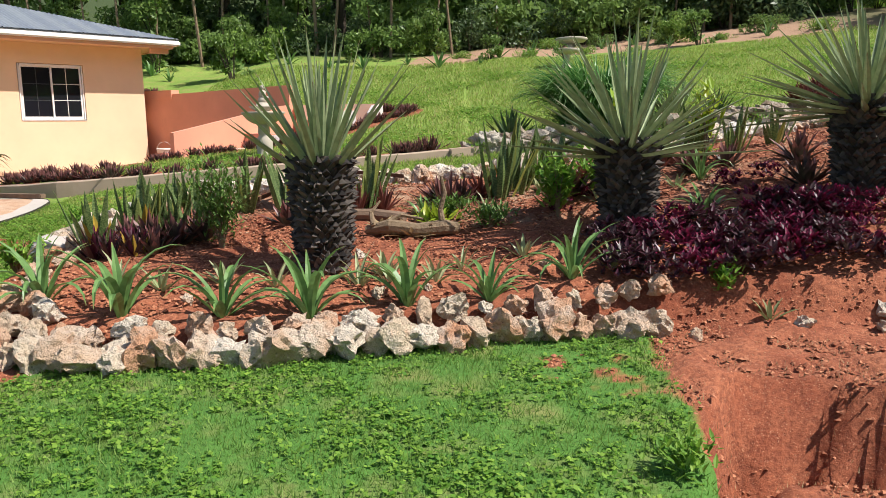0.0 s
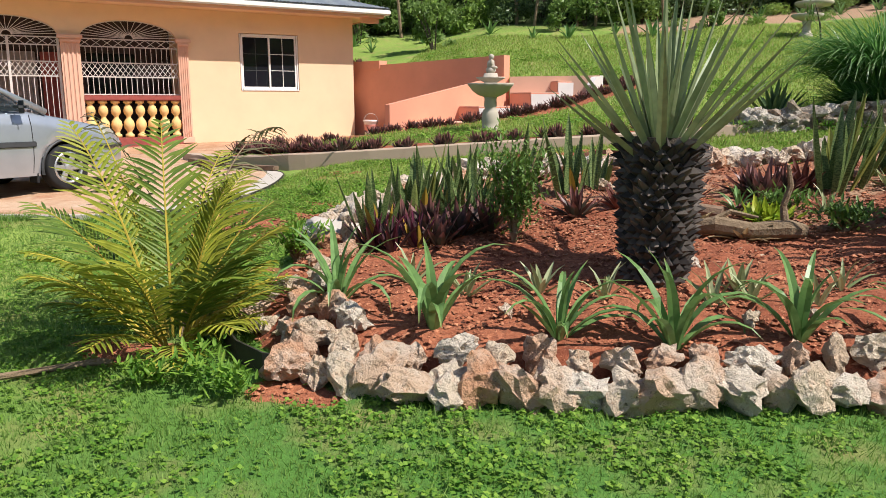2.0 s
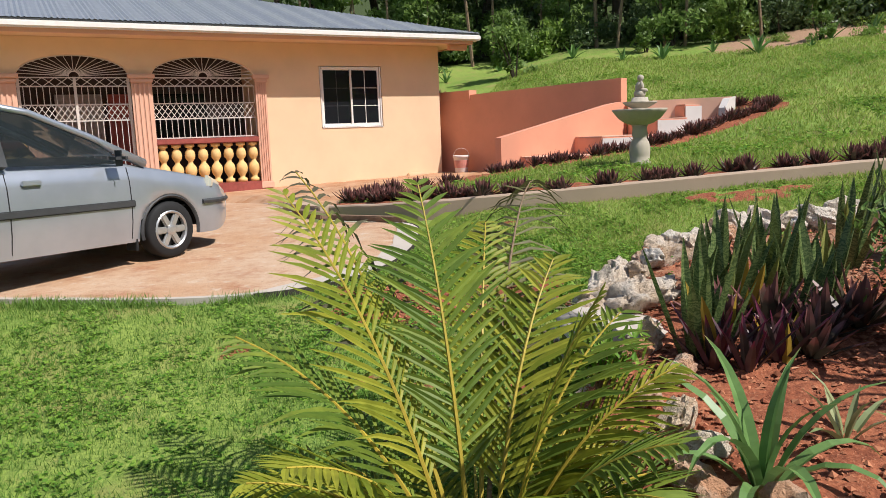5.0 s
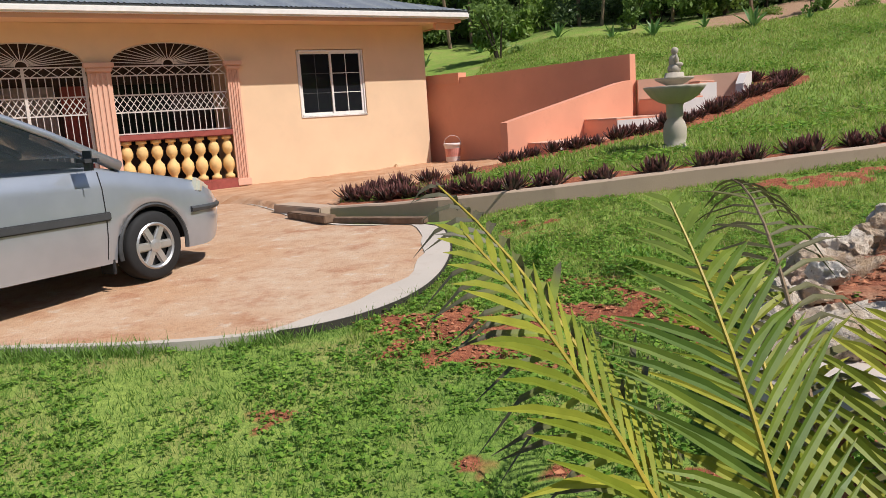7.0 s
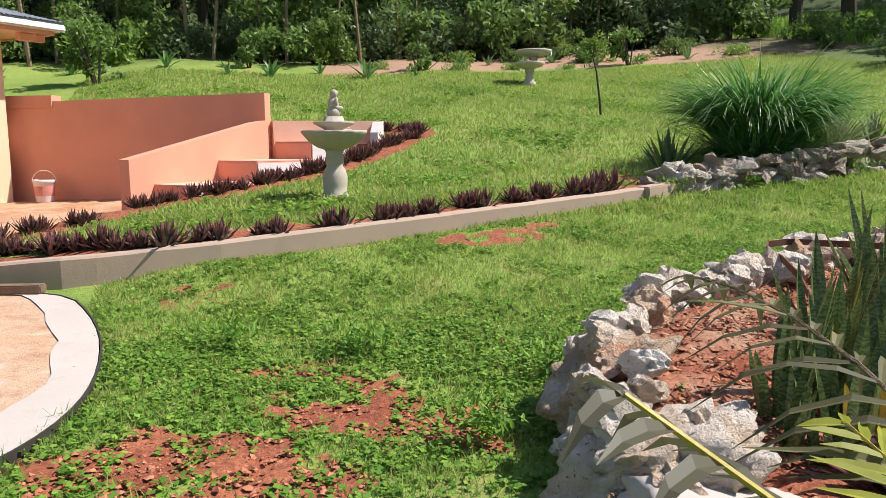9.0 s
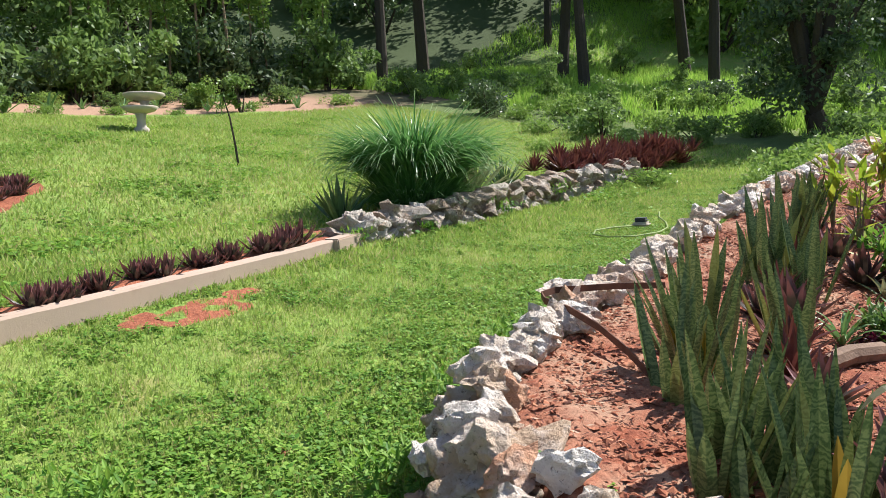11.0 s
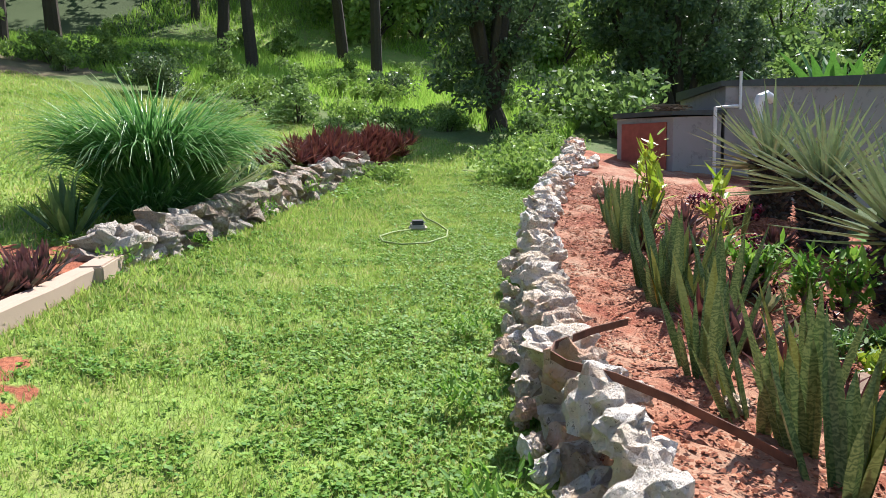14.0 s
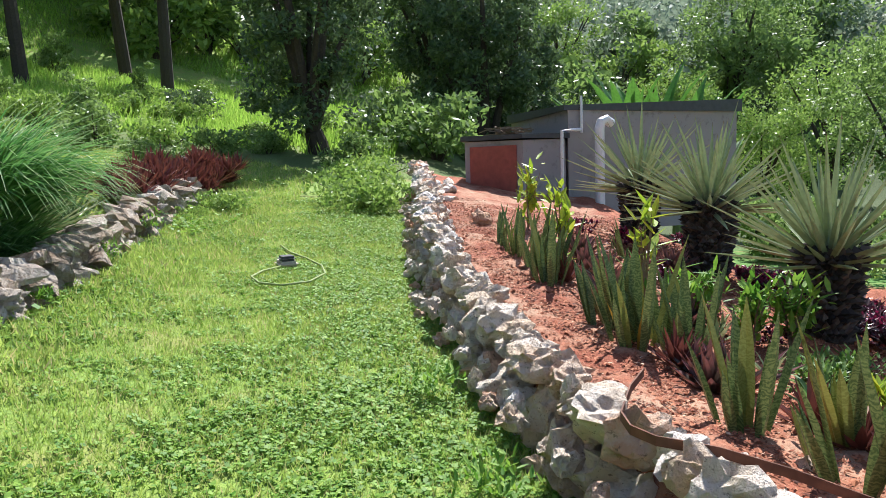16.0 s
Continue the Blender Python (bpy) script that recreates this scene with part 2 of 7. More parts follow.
M_GREYWALL = render_wall("grey_cement_wall", (0.27, 0.25, 0.25), (0.06, 0.055, 0.055), 0.9)
M_REDDOOR = plain("red_oxide_paint", (0.26, 0.07, 0.05), 0.7)
M_WHITEP = plain("white_paint", (0.78, 0.74, 0.7), 0.5, vary=0.06)
M_BAL = plain("cream_baluster", (0.74, 0.49, 0.2), 0.7, vary=0.1)
M_IRON = plain("white_ironwork", (0.62, 0.56, 0.52), 0.5, vary=0.08)
# near-black: the shade inside porch and room is put into this colour
M_INTERIOR_SHADE = plain("interior_shade_paint", (0.05, 0.035, 0.03), 0.8)
M_CURTAIN = plain("grey_door_panel", (0.3, 0.28, 0.26), 0.7)
M_ROOF = plain("metal_roofing", (0.42, 0.44, 0.47), 0.4, 0.6, vary=0.1)
M_FOUNT = render_wall("cast_stone", (0.46, 0.4, 0.32), (0.22, 0.19, 0.14))
M_WOOD = plain("weathered_wood", (0.2, 0.13, 0.085), 0.9, vary=0.35, bump=0.6)
M_RUST = plain("rusty_strip", (0.13, 0.06, 0.035), 0.85, vary=0.4)
M_PLASTIC = plain("dark_plastic_edging", (0.045, 0.04, 0.032), 0.6)
M_PIPE = plain("white_pvc", (0.62, 0.62, 0.62), 0.4, vary=0.08)
M_PAIL = plain("pale_pail", (0.72, 0.62, 0.58), 0.45, vary=0.06)
M_PAILBAND = plain("pink_pail_label", (0.6, 0.25, 0.2), 0.5)
M_HOSE = plain("green_hose", (0.22, 0.27, 0.08), 0.6)
M_BLACK = plain("black_rubber", (0.018, 0.018, 0.019), 0.75)
M_TRIM = plain("dark_grey_trim", (0.05, 0.052, 0.055), 0.55)
M_ALLOY = plain("alloy", (0.5, 0.5, 0.5), 0.35, 0.7, vary=0.08)


def slab_material():
    k = Mat("dusty_slab", 0.9)
    big, mid, fine = k.noise(0.9, 5, 0.6), k.noise(5, 7, 0.75), k.noise(40, 5, 0.7)
    col = k.mix(k.ramp(big, (0.35, (0, 0, 0)), (0.65, (1, 1, 1))), (0.5, 0.3, 0.175), (0.54, 0.38, 0.26))
    col = k.mix(k.ramp(k.noise(2.1, 7, 0.75), (0.52, (0, 0, 0)), (0.66, (0.75, 0.75, 0.75))), col, (0.36, 0.15, 0.075))
    col = k.mix(k.ramp(mid, (0.52, (0, 0, 0)), (0.66, (0.6, 0.6, 0.6))), col, (0.38, 0.19, 0.1))
    col = k.mix(k.ramp(mid, (0.32, (0.7, 0.7, 0.7)), (0.44, (0, 0, 0))), col, (0.62, 0.54, 0.44))
    col = k.mix(k.ramp(fine, (0.3, (0.6, 0.6, 0.6)), (0.45, (0, 0, 0))), col, (0.2, 0.1, 0.05))
    k.bump(k.mix(0.5, mid, fine), 0.6, 0.03)
    return k.done(col)


M_SLAB = slab_material()


def car_paint():
    k = Mat("silver_paint", 0.32, 0.55)
    k.b.inputs["Coat Weight"].default_value = 0.6
    k.b.inputs["Coat Roughness"].default_value = 0.08
    col = k.ramp(k.noise(3, 3), (0.3, (0.36, 0.39, 0.44)), (0.7, (0.42, 0.45, 0.5)))
    return k.done(k.mix(k.ramp(k.noise(20, 5, 0.7), (0.6, (0, 0, 0)), (0.8, (0.2, 0.2, 0.2))), col, (0.4, 0.3, 0.22)))


def glass(name, tint, rough=0.02):
    k = Mat(name, rough)
    k.b.inputs["Specular IOR Level"].default_value = 0.4
    return k.done(tint)


M_PAINT = car_paint()
M_PANE = glass("dark_window_glass", (0.012, 0.012, 0.016))
M_CARGLASS = Mat("car_glass", 0.02)
M_CARGLASS.b.inputs["Transmission Weight"].default_value = 0.75
M_CARGLASS.b.inputs["IOR"].default_value = 1.1
M_CARGLASS = M_CARGLASS.done((0.06, 0.075, 0.08))
M_LAMP = glass("headlight_glass", (0.5, 0.5, 0.42))
# ---- building tools ----
class Geo:
    """Gathers vertices and faces, with an optional value per vertex, for one mesh."""

    def __init__(self):
        self.v, self.f, self.tip = [], [], []

    def add(self, verts, faces, tips=None):
        n = len(self.v)
        self.v += [tuple(p) for p in verts]
        self.f += [tuple(i + n for i in q) for q in faces]
        self.tip += list(tips) if tips else [0.0] * len(verts)
        return self

    def box(self, lo, hi, m=None, bevel=0.0):
        (x0, y0, z0), (x1, y1, z1) = lo, hi
        if bevel:
            b = bmesh.new()
            bmesh.ops.create_cube(b, size=1.0)
            bmesh.ops.scale(b, vec=(x1 - x0, y1 - y0, z1 - z0), verts=b.verts)
            bmesh.ops.translate(b, vec=((x0 + x1) / 2, (y0 + y1) / 2, (z0 + z1) / 2), verts=b.verts)
            bmesh.ops.bevel(b, geom=b.edges[:], offset=bevel, segments=2, affect="EDGES")
            b.verts.index_update()
            vs = [v.co.copy() for v in b.verts]
            fs = [[v.index for v in f.verts] for f in b.faces]
            b.free()
        else:
            vs = [Vector(p) for p in ((x0, y0, z0), (x1, y0, z0), (x1, y1, z0), (x0, y1, z0), (x0, y0, z1), (x1, y0, z1), (x1, y1, z1), (x0, y1, z1))]
            fs = [(0, 3, 2, 1), (4, 5, 6, 7), (0, 1, 5, 4), (1, 2, 6, 5), (2, 3, 7, 6), (3, 0, 4, 7)]
        if m is not None:
            vs = [m @ v for v in vs]
        return self.add(vs, fs)

    def lathe(self, profile, n=24, m=None, cap=True):
        """A turned body from (radius, height) pairs, capped."""
        vs = [Vector((r * math.cos(2 * math.pi * i / n), r * math.sin(2 * math.pi * i / n), z)) for r, z in profile for i in range(n)]
        fs = [(j * n + i, j * n + (i + 1) % n, (j + 1) * n + (i + 1) % n, (j + 1) * n + i) for j in range(len(profile) - 1) for i in range(n)]
        if cap:
            fs += [tuple(range(n))[::-1], tuple(range((len(profile) - 1) * n, len(profile) * n))]
        return self.add([m @ v for v in vs] if m is not None else vs, fs)

    def tube(self, points, radius, n=6):
        """A bar or stem along points; radius may be one number or one for each point."""
        pts = [Vector(p) for p in points]
        rad = radius if isinstance(radius, (list, tuple)) else [radius] * len(pts)
        vs = []
        side = None
        for i, p in enumerate(pts):
            way = (pts[min(i + 1, len(pts) - 1)] - pts[max(i - 1, 0)]).normalized()
            if side is None:
                side = way.orthogonal().normalized()
            side = (side - way * side.dot(way)).normalized()
            up = way.cross(side)
            vs += [p + (side * math.cos(2 * math.pi * k / n) + up * math.sin(2 * math.pi * k / n)) * rad[i] for k in range(n)]
        fs = [(i * n + k, i * n + (k + 1) % n, (i + 1) * n + (k + 1) % n, (i + 1) * n + k) for i in range(len(pts) - 1) for k in range(n)]
        fs += [tuple(range(n))[::-1], tuple(range((len(pts) - 1) * n, len(pts) * n))]
        return self.add(vs, fs)

    def blade(self, base, yaw, lean, length, width, droop=0.5, fold=0.25, segs=5, taper=1.0, base_width=0.6):
        """A strap or sword leaf that rises from base at an angle and bends over."""
        p, ang = Vector(base), lean
        out = Vector((math.cos(yaw), math.sin(yaw), 0))
        side = Vector((-math.sin(yaw), math.cos(yaw), 0))
        vs, fs, tips = [], [], []
        for i in range(segs + 1):
            k = i / segs
            way = out * math.sin(ang) + Vector((0, 0, math.cos(ang)))
            nor = out * math.cos(ang) - Vector((0, 0, math.sin(ang)))
            w = width * 0.5 * (base_width + (1 - base_width) * min(1, k * 3.5)) * (1 - max(0.0, (k - 0.35) / 0.65) ** (1.6 * taper)) + 0.0015
            vs += [p - side * w, p + nor * (w * fold * 2), p + side * w]
            tips += [k] * 3
            p = p + way * (length / segs)
            ang += droop * (0.4 + 1.2 * k) / segs
        for i in range(segs):
            a = i * 3
            fs += [(a, a + 1, a + 4, a + 3), (a + 1, a + 2, a + 5, a + 4)]
        return self.add(vs, fs, tips)

    def mesh(self, name, material, smooth_shade=False):
        me = bpy.data.meshes.new(name)
        me.from_pydata(self.v, [], self.f)
        if any(self.tip):
            me.attributes.new("tip", "FLOAT", "POINT").data.foreach_set("value", self.tip)
        me.materials.append(material)
        if smooth_shade:
            me.polygons.foreach_set("use_smooth", [True] * len(me.polygons))
        me.update()
        return me


def thing(name, label, category, m=None, group="", kind=""):
    ob = tagged(new(name), label, category, group, kind)
    ob.empty_display_size = 0.1
    if m is not None:
        ob.matrix_world = m
    return ob


def part(name, geo, material, parent, label="", smooth_shade=False):
    ob = new(name, geo.mesh(name, material, smooth_shade) if isinstance(geo, Geo) else geo)
    ob.parent = parent
    if label:
        tagged(ob, label)
    return ob


def solo(name, geo, material, label, category, m=None, group="", kind="", smooth_shade=False):
    ob = new(name, geo.mesh(name, material, smooth_shade) if isinstance(geo, Geo) else geo)
    if m is not None:
        ob.matrix_world = m
    return tagged(ob, label, category, group, kind)


def spot(x, y, rz=0.0, s=1.0, sink=0.0):
    """A pose on the ground."""
    return pose(x, y, ground_z(x, y) - sink, 0, 0, rz) @ Matrix.Diagonal((s, s, s, 1))


def stretch(line, step, rng=None, jitter=0.0):
    """Places every step along a line of points, with their heading."""
    out, carry = [], 0.0
    for (xa, ya), (xb, yb) in zip(line, line[1:]):
        span = math.hypot(xb - xa, yb - ya)
        d = carry
        while d < span:
            k = d / span
            j = rng.uniform(-jitter, jitter) if rng else 0.0
            out.append((xa + (xb - xa) * k - (yb - ya) / span * j, ya + (yb - ya) * k + (xb - xa) / span * j, math.atan2(yb - ya, xb - xa)))
            d += step
        carry = d - span
    return out
# ---- ground: one sheet out to the horizon ----
def grid_lines(a, b, step, far, grow=1.22):
    mid = [a + i * step for i in range(int(round((b - a) / step)) + 1)]
    lo, hi, d = [], [], step
    while (mid[0] - (lo[-1] if lo else mid[0])) < far:
        d *= grow
        lo.append((lo[-1] if lo else mid[0]) - d)
        hi.append((hi[-1] if hi else mid[-1]) + d)
    return lo[::-1] + mid + hi


def far_z(x, y):
    """Hills round the place."""
    r = math.hypot(x - 2, y - 8)
    z = ground_z(clamp(x, -40, 45), clamp(y, -20, 45))
    if r > 42:
        z += 0.42 * min(r - 42, 170) * smooth(-0.5, 0.5, (x * 0.9 + y * 0.5) / r) * (1 + 0.25 * noise.noise(Vector((x * 0.012, y * 0.012, 0))))
    return z


def bare(x, y):
    """How bare of turf the ground is, 0 to 1."""
    s = 0.0
    if -4.5 < x < 13 and 2 < y < 9.2:
        s = max(s, smooth(-0.05, 0.12, signed(BED, x, y)) * (1 - smooth(12, 14, x)))
    if x > 0.6 and y < 5:
        s = max(s, smooth(1.0, 1.45, x + 0.2 * (2.5 - y) * 0.3) * smooth(9, 6, x))
    for cx, cy, rx, ry, k in ((-5.2, 6.95, 1.0, 0.75, 0.9), (-4.4, 7.5, 0.75, 0.7, 0.85), (-3.87, 7.15, 0.35, 0.5, 0.75), (-4.6, 8.15, 0.5, 0.3, 0.7), (-3.5, 8.1, 0.45, 0.25, 0.65), (-2.5, 10.6, 0.75, 0.3, 0.95), (-5.3, 9.8, 0.6, 0.4, 0.62), (-1.9, 10.85, 0.55, 0.17, 0.8), (-4.05, 3.5, 0.55, 0.3, 0.8), (-3.95, 5.3, 0.3, 0.3, 0.5), (-2.8, 3.15, 0.45, 0.2, 0.85), (-6.1, 5.7, 0.3, 0.25, 0.5), (-4.8, 5.3, 0.5, 0.25, 0.5), (0.9, 3.1, 0.7, 0.55, 0.52), (-1.0, 11.75, 1.0, 0.16, 0.9), (0.3, 12.55, 0.5, 0.6, 0.9), (-4.0, 11.15, 2.3, 0.2, 0.8), (-6.6, 11.35, 0.9, 0.4, 0.8)):
        d = math.hypot((x - cx) / rx, (y - cy) / ry)
        if d < 1.15:
            s = max(s, k * (1 - smooth(0.45, 1.1, d)) * (0.84 + 1.0 * noise.noise(Vector((x * 2.9, y * 2.9, 5))) + 1.0 * noise.noise(Vector((x * 7.5, y * 7.5, 2)))))
    if -7.9 < x < 0.3 and 10.4 < y < 12.6:
        d = y - along(KERB, x)
        s = max(s, 0.95 * smooth(0.02, 0.08, d) * smooth(0.5, 0.28, d + 0.12 * noise.noise(Vector((x * 3, y * 3, 4)))))
    if -5.7 < x < -1.7 and 14.2 < y < 17.9 and inside(STAIRSIDE, x, y):
        s = 0.95
    if -7.5 < x < -0.6 and 11.6 < y < 18.8:
        s = max(s, 0.95 * smooth(0.42, 0.25, edge_gap(STRIP, x, y, False) + 0.1 * noise.noise(Vector((x * 3, y * 3, 8)))))
    if -20 < x < -3 and 8 < y < 22.5:
        s = max(s, 0.75 * smooth(-0.1, 0.2, signed(PATIO, x, y)))
    return s


def build_ground():
    xs = grid_lines(-9.5, 7.5, 0.075, 700, 1.18)
    ys = grid_lines(-1.0, 20.5, 0.075, 700, 1.18)
    vs, soil, litter, wood, dust, lush = [], [], [], [], [], []
    for y in ys:
        for x in xs:
            near = -12 < x < 14 and -3 < y < 20.6
            b = bare(x, y) if near else 0.0
            z = far_z(x, y)
            if near:
                z += 0.012 * noise.noise(Vector((x * 1.3, y * 1.3, 0))) + b * 0.035 * noise.noise(Vector((x * 6, y * 6, 3)))
                if x > 1.2 and y < 4.0:
                    z += b * (0.07 * noise.noise(Vector((x * 2.5, y * 2.5, 9))) + 0.05 * noise.noise(Vector((x * 9, y * 9, 1))))
                z += 0.012 * noise.noise(Vector((x * 4, y * 4, 7)))
            if inside(SLAB, x, y):
                z -= 0.12
            vs.append((x, y, z))
            soil.append(b)
            lush.append(smooth(6.5, 3.5, y) * smooth(-6.0, -2.5, x))
            dust.append(smooth(-0.1, 0.3, signed(PATIO, x, y)) * smooth(-6.9, -7.6, x - 0.22 * (y - 12.0)) if -20 < x < -3 and 8 < y < 23 else 0.0)
            s_in = -4 < x < 9 and 5 < y < 9 and inside(BED, x, y)
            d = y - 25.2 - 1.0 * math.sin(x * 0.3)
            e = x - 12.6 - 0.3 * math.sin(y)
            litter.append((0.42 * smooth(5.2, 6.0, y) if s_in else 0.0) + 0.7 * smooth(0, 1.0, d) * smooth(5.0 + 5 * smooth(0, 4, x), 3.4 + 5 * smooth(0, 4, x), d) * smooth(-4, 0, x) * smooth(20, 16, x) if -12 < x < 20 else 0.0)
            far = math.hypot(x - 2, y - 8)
            # dark woodland tint, also painted as tree shade on the lane end past x=13
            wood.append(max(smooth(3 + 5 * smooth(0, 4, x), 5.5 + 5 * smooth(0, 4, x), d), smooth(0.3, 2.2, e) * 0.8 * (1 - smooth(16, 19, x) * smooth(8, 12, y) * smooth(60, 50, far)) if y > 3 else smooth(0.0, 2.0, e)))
    nx = len(xs)
    fs = [(j * nx + i, j * nx + i + 1, (j + 1) * nx + i + 1, (j + 1) * nx + i) for j in range(len(ys) - 1) for i in range(nx - 1)]
    me = bpy.data.meshes.new("ground")
    me.from_pydata(vs, [], fs)
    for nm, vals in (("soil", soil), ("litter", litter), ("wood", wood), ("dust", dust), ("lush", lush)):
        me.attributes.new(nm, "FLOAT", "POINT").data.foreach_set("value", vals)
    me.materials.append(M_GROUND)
    me.polygons.foreach_set("use_smooth", [True] * len(me.polygons))
    return solo("ground", me, M_GROUND, "green lawn with bare patches of red earth", "ground", kind="structure")


build_ground()


# ---- driveway slab with its pale cement rim ----
def build_slab():
    g, rim = Geo(), Geo()
    inner = []
    n = len(SLAB)
    cx, cy = -9.5, 9.2
    for x, y in SLAB:
        d = math.hypot(x - cx, y - cy)
        w = (0.07 + 0.2 * smooth(-6.6, -6.0, x)) * (1 + 0.3 * noise.noise(Vector((x * 2, y * 2, 3))))
        inner.append((x + (cx - x) / d * w, y + (cy - y) / d * w))
    rings = [inner]
    for k in (0.66, 0.33, 0.05):
        rings.append([(cx + (x - cx) * k, cy + (y - cy) * k) for x, y in inner])
    for r in rings:
        g.v += [(x, y, slab_z(x, y) + 0.004 * noise.noise(Vector((x * 3, y * 3, 0)))) for x, y in r]
    for j in range(len(rings) - 1):
        g.f += [(j * n + i, (j + 1) * n + i, (j + 1) * n + (i + 1) % n, j * n + (i + 1) % n) for i in range(n)]
    g.f.append(tuple(range(3 * n, 4 * n))[::-1])
    g.tip = [0.0] * len(g.v)
    rim.v = [(x, y, slab_z(x, y) + 0.008) for x, y in inner] + [(x, y, slab_z(x, y) + 0.008) for x, y in SLAB] + [(x, y, slab_z(x, y) - 0.2) for x, y in SLAB]
    for j in (0, 1):
        rim.f += [(j * n + i, j * n + (i + 1) % n, (j + 1) * n + (i + 1) % n, (j + 1) * n + i) for i in range(n)]
    rim.tip = [0.0] * len(rim.v)
    top = thing("driveway", "dusty red-stained concrete driveway with a pale rim", "driveway", kind="structure")
    part("slab", g, M_SLAB, top)
    part("rim", rim, M_CEMENT, top, "pale smooth cement rim")


build_slab()


# ---- kerb wall of the upper lawn ----
def wall_along(line, z_top, z_low, thick, step=0.25, round_top=0.02):
    """A standing strip along a line, with its top and both faces."""
    g = Geo()
    pts = stretch(line, step) + [(*line[-1], 0)]
    pts[-1] = (*line[-1], pts[-2][2])
    pts = [p for i, p in enumerate(pts) if i == 0 or i == len(pts) - 1 or math.hypot(p[0] - pts[i - 1][0], p[1] - pts[i - 1][1]) > 0.12]
    vs = []
    for x, y, a in pts:
        nx, ny = -math.sin(a) * thick / 2, math.cos(a) * thick / 2
        t, l = z_top(x, y), z_low(x, y)
        vs += [(x - nx, y - ny, l), (x - nx, y - ny, t - round_top), (x - nx * 0.8, y - ny * 0.8, t), (x + nx * 0.8, y + ny * 0.8, t), (x + nx, y + ny, t - round_top), (x + nx, y + ny, l)]
    fs = [(i * 6 + k, (i + 1) * 6 + k, (i + 1) * 6 + k + 1, i * 6 + k + 1) for i in range(len(pts) - 1) for k in range(5)]
    fs += [(5, 4, 3, 2, 1, 0), tuple((len(pts) - 1) * 6 + k for k in range(6))]
    return g.add(vs, fs)


solo("kerb_wall", wall_along(KERB, lambda x, y: kerb_z(x) + 0.012 * noise.noise(Vector((x * 2, y * 2, 0))), lambda x, y: lane_z(x, y) - 0.3, 0.16), M_CONC, "low stained concrete kerb wall holding the upper lawn", "kerb", kind="structure")
solo("kerb_end_block", Geo().box((-0.32, -0.1, -0.25), (0.32, 0.1, 0.03), bevel=0.015), M_CONC, "short sandy concrete slab at the end of the kerb", "kerb", pose(0.15, 11.72, kerb_z(0.2) - 0.02, 0, -4, 20), kind="structure")
side_step = Geo().box((-0.55, -0.14, -0.3), (0.55, 0.14, 0.0), bevel=0.012)
solo("step", side_step, M_CONC, "low stained concrete step beside the driveway", "step", pose(-8.2, 11.3, 0.66, 0, 0, -35), kind="structure")

# ---- pink retaining wall, parapet and stair ----
WALL_A, WALL_B = Vector((-4.03, 17.45, 0)), Vector((-10.6, 21.5, 0))


def strip(a, b, thick, profile, z_low, name, label, material=M_PINK):
    """An upright wall from a to b; profile gives the top as (fraction, height)."""
    a, b = Vector((a[0], a[1], 0)), Vector((b[0], b[1], 0))
    way = (b - a).normalized()
    side = Vector((-way.y, way.x, 0)) * thick / 2
    vs, fs = [], []
    for k, z in profile:
        p = a.lerp(b, k)
        for s, h in ((-1, z_low), (-1, z), (1, z), (1, z_low)):
            q = p + side * s
            vs.append((q.x, q.y, h))
    for i in range(len(profile) - 1):
        c = i * 4
        fs += [(c + k, c + (k + 1) % 4, c + 4 + (k + 1) % 4, c + 4 + k) for k in range(4)]
    n = (len(profile) - 1) * 4
    fs += [(3, 2, 1, 0), (n, n + 1, n + 2, n + 3)]
    g = Geo().add(vs, fs)
    return solo(name, g, material, label, "wall", kind="structure")


strip(WALL_A, (-11.5, 22.06), 0.2, [(0, 2.58), (0.48, 2.52), (1.0, 2.56)], 0.3, "wall_retaining", "tall pink rendered retaining wall beside the house")
strip((-7.75, 19.75), (-11.4, 22.0), 0.26, [(0, 2.63), (1.0, 2.65)], 2.4, "wall_coping", "raised pink coping of the retaining wall")
strip((-6.2, 15.22), (-4.12, 17.3), 0.2, [(0, 1.48), (0.9, 2.06), (1.0, 2.1)], 0.4, "wall_parapet", "sloping pink rendered parapet of the stair")
strip((-3.96, 17.5), (-1.95, 17.8), 0.18, [(0, 2.1), (1, 2.12)], 1.2, "wall_landing", "low pale pink rendered wall round the stair landing", M_COLUMN)
strip((-1.93, 17.88), (-2.15, 17.4), 0.14, [(0, 2.12), (0.6, 2.08), (1, 1.9)], 1.2, "wall_landing_end", "low whitewashed end of the landing wall", M_LIME)
stair = thing("stair", "short pink stair beside the parapet", "stair", pose(-5.45, 15.0, 0, 0, 0, 42), kind="structure")
for i, (x0, x1, z) in enumerate(((0.0, 1.3, 1.1), (1.3, 2.7, 1.42), (2.7, 3.5, 1.72), (3.5, 4.2, 1.98))):
    part("stair_step", Geo().box((x0, -0.3 + 0.1 * i, 0.4), (x1, 0.75, z), bevel=0.015), M_PINK, stair)
    part("stair_side", Geo().box((x0 + 0.01, -0.312 + 0.1 * i, 0.4), (x1 - 0.005, -0.303 + 0.1 * i, z - 0.02)), M_LIME, stair, "whitewashed cement side")
    part("stair_tread", Geo().box((x0 + 0.02, -0.29 + 0.1 * i, z + 0.003), (x1 - 0.02, 0.74, z + 0.02)), M_COLUMN, stair, "pale worn tread")
beam = Geo().box((-0.75, -0.06, 0), (0.75, 0.06, 0.07), bevel=0.01)
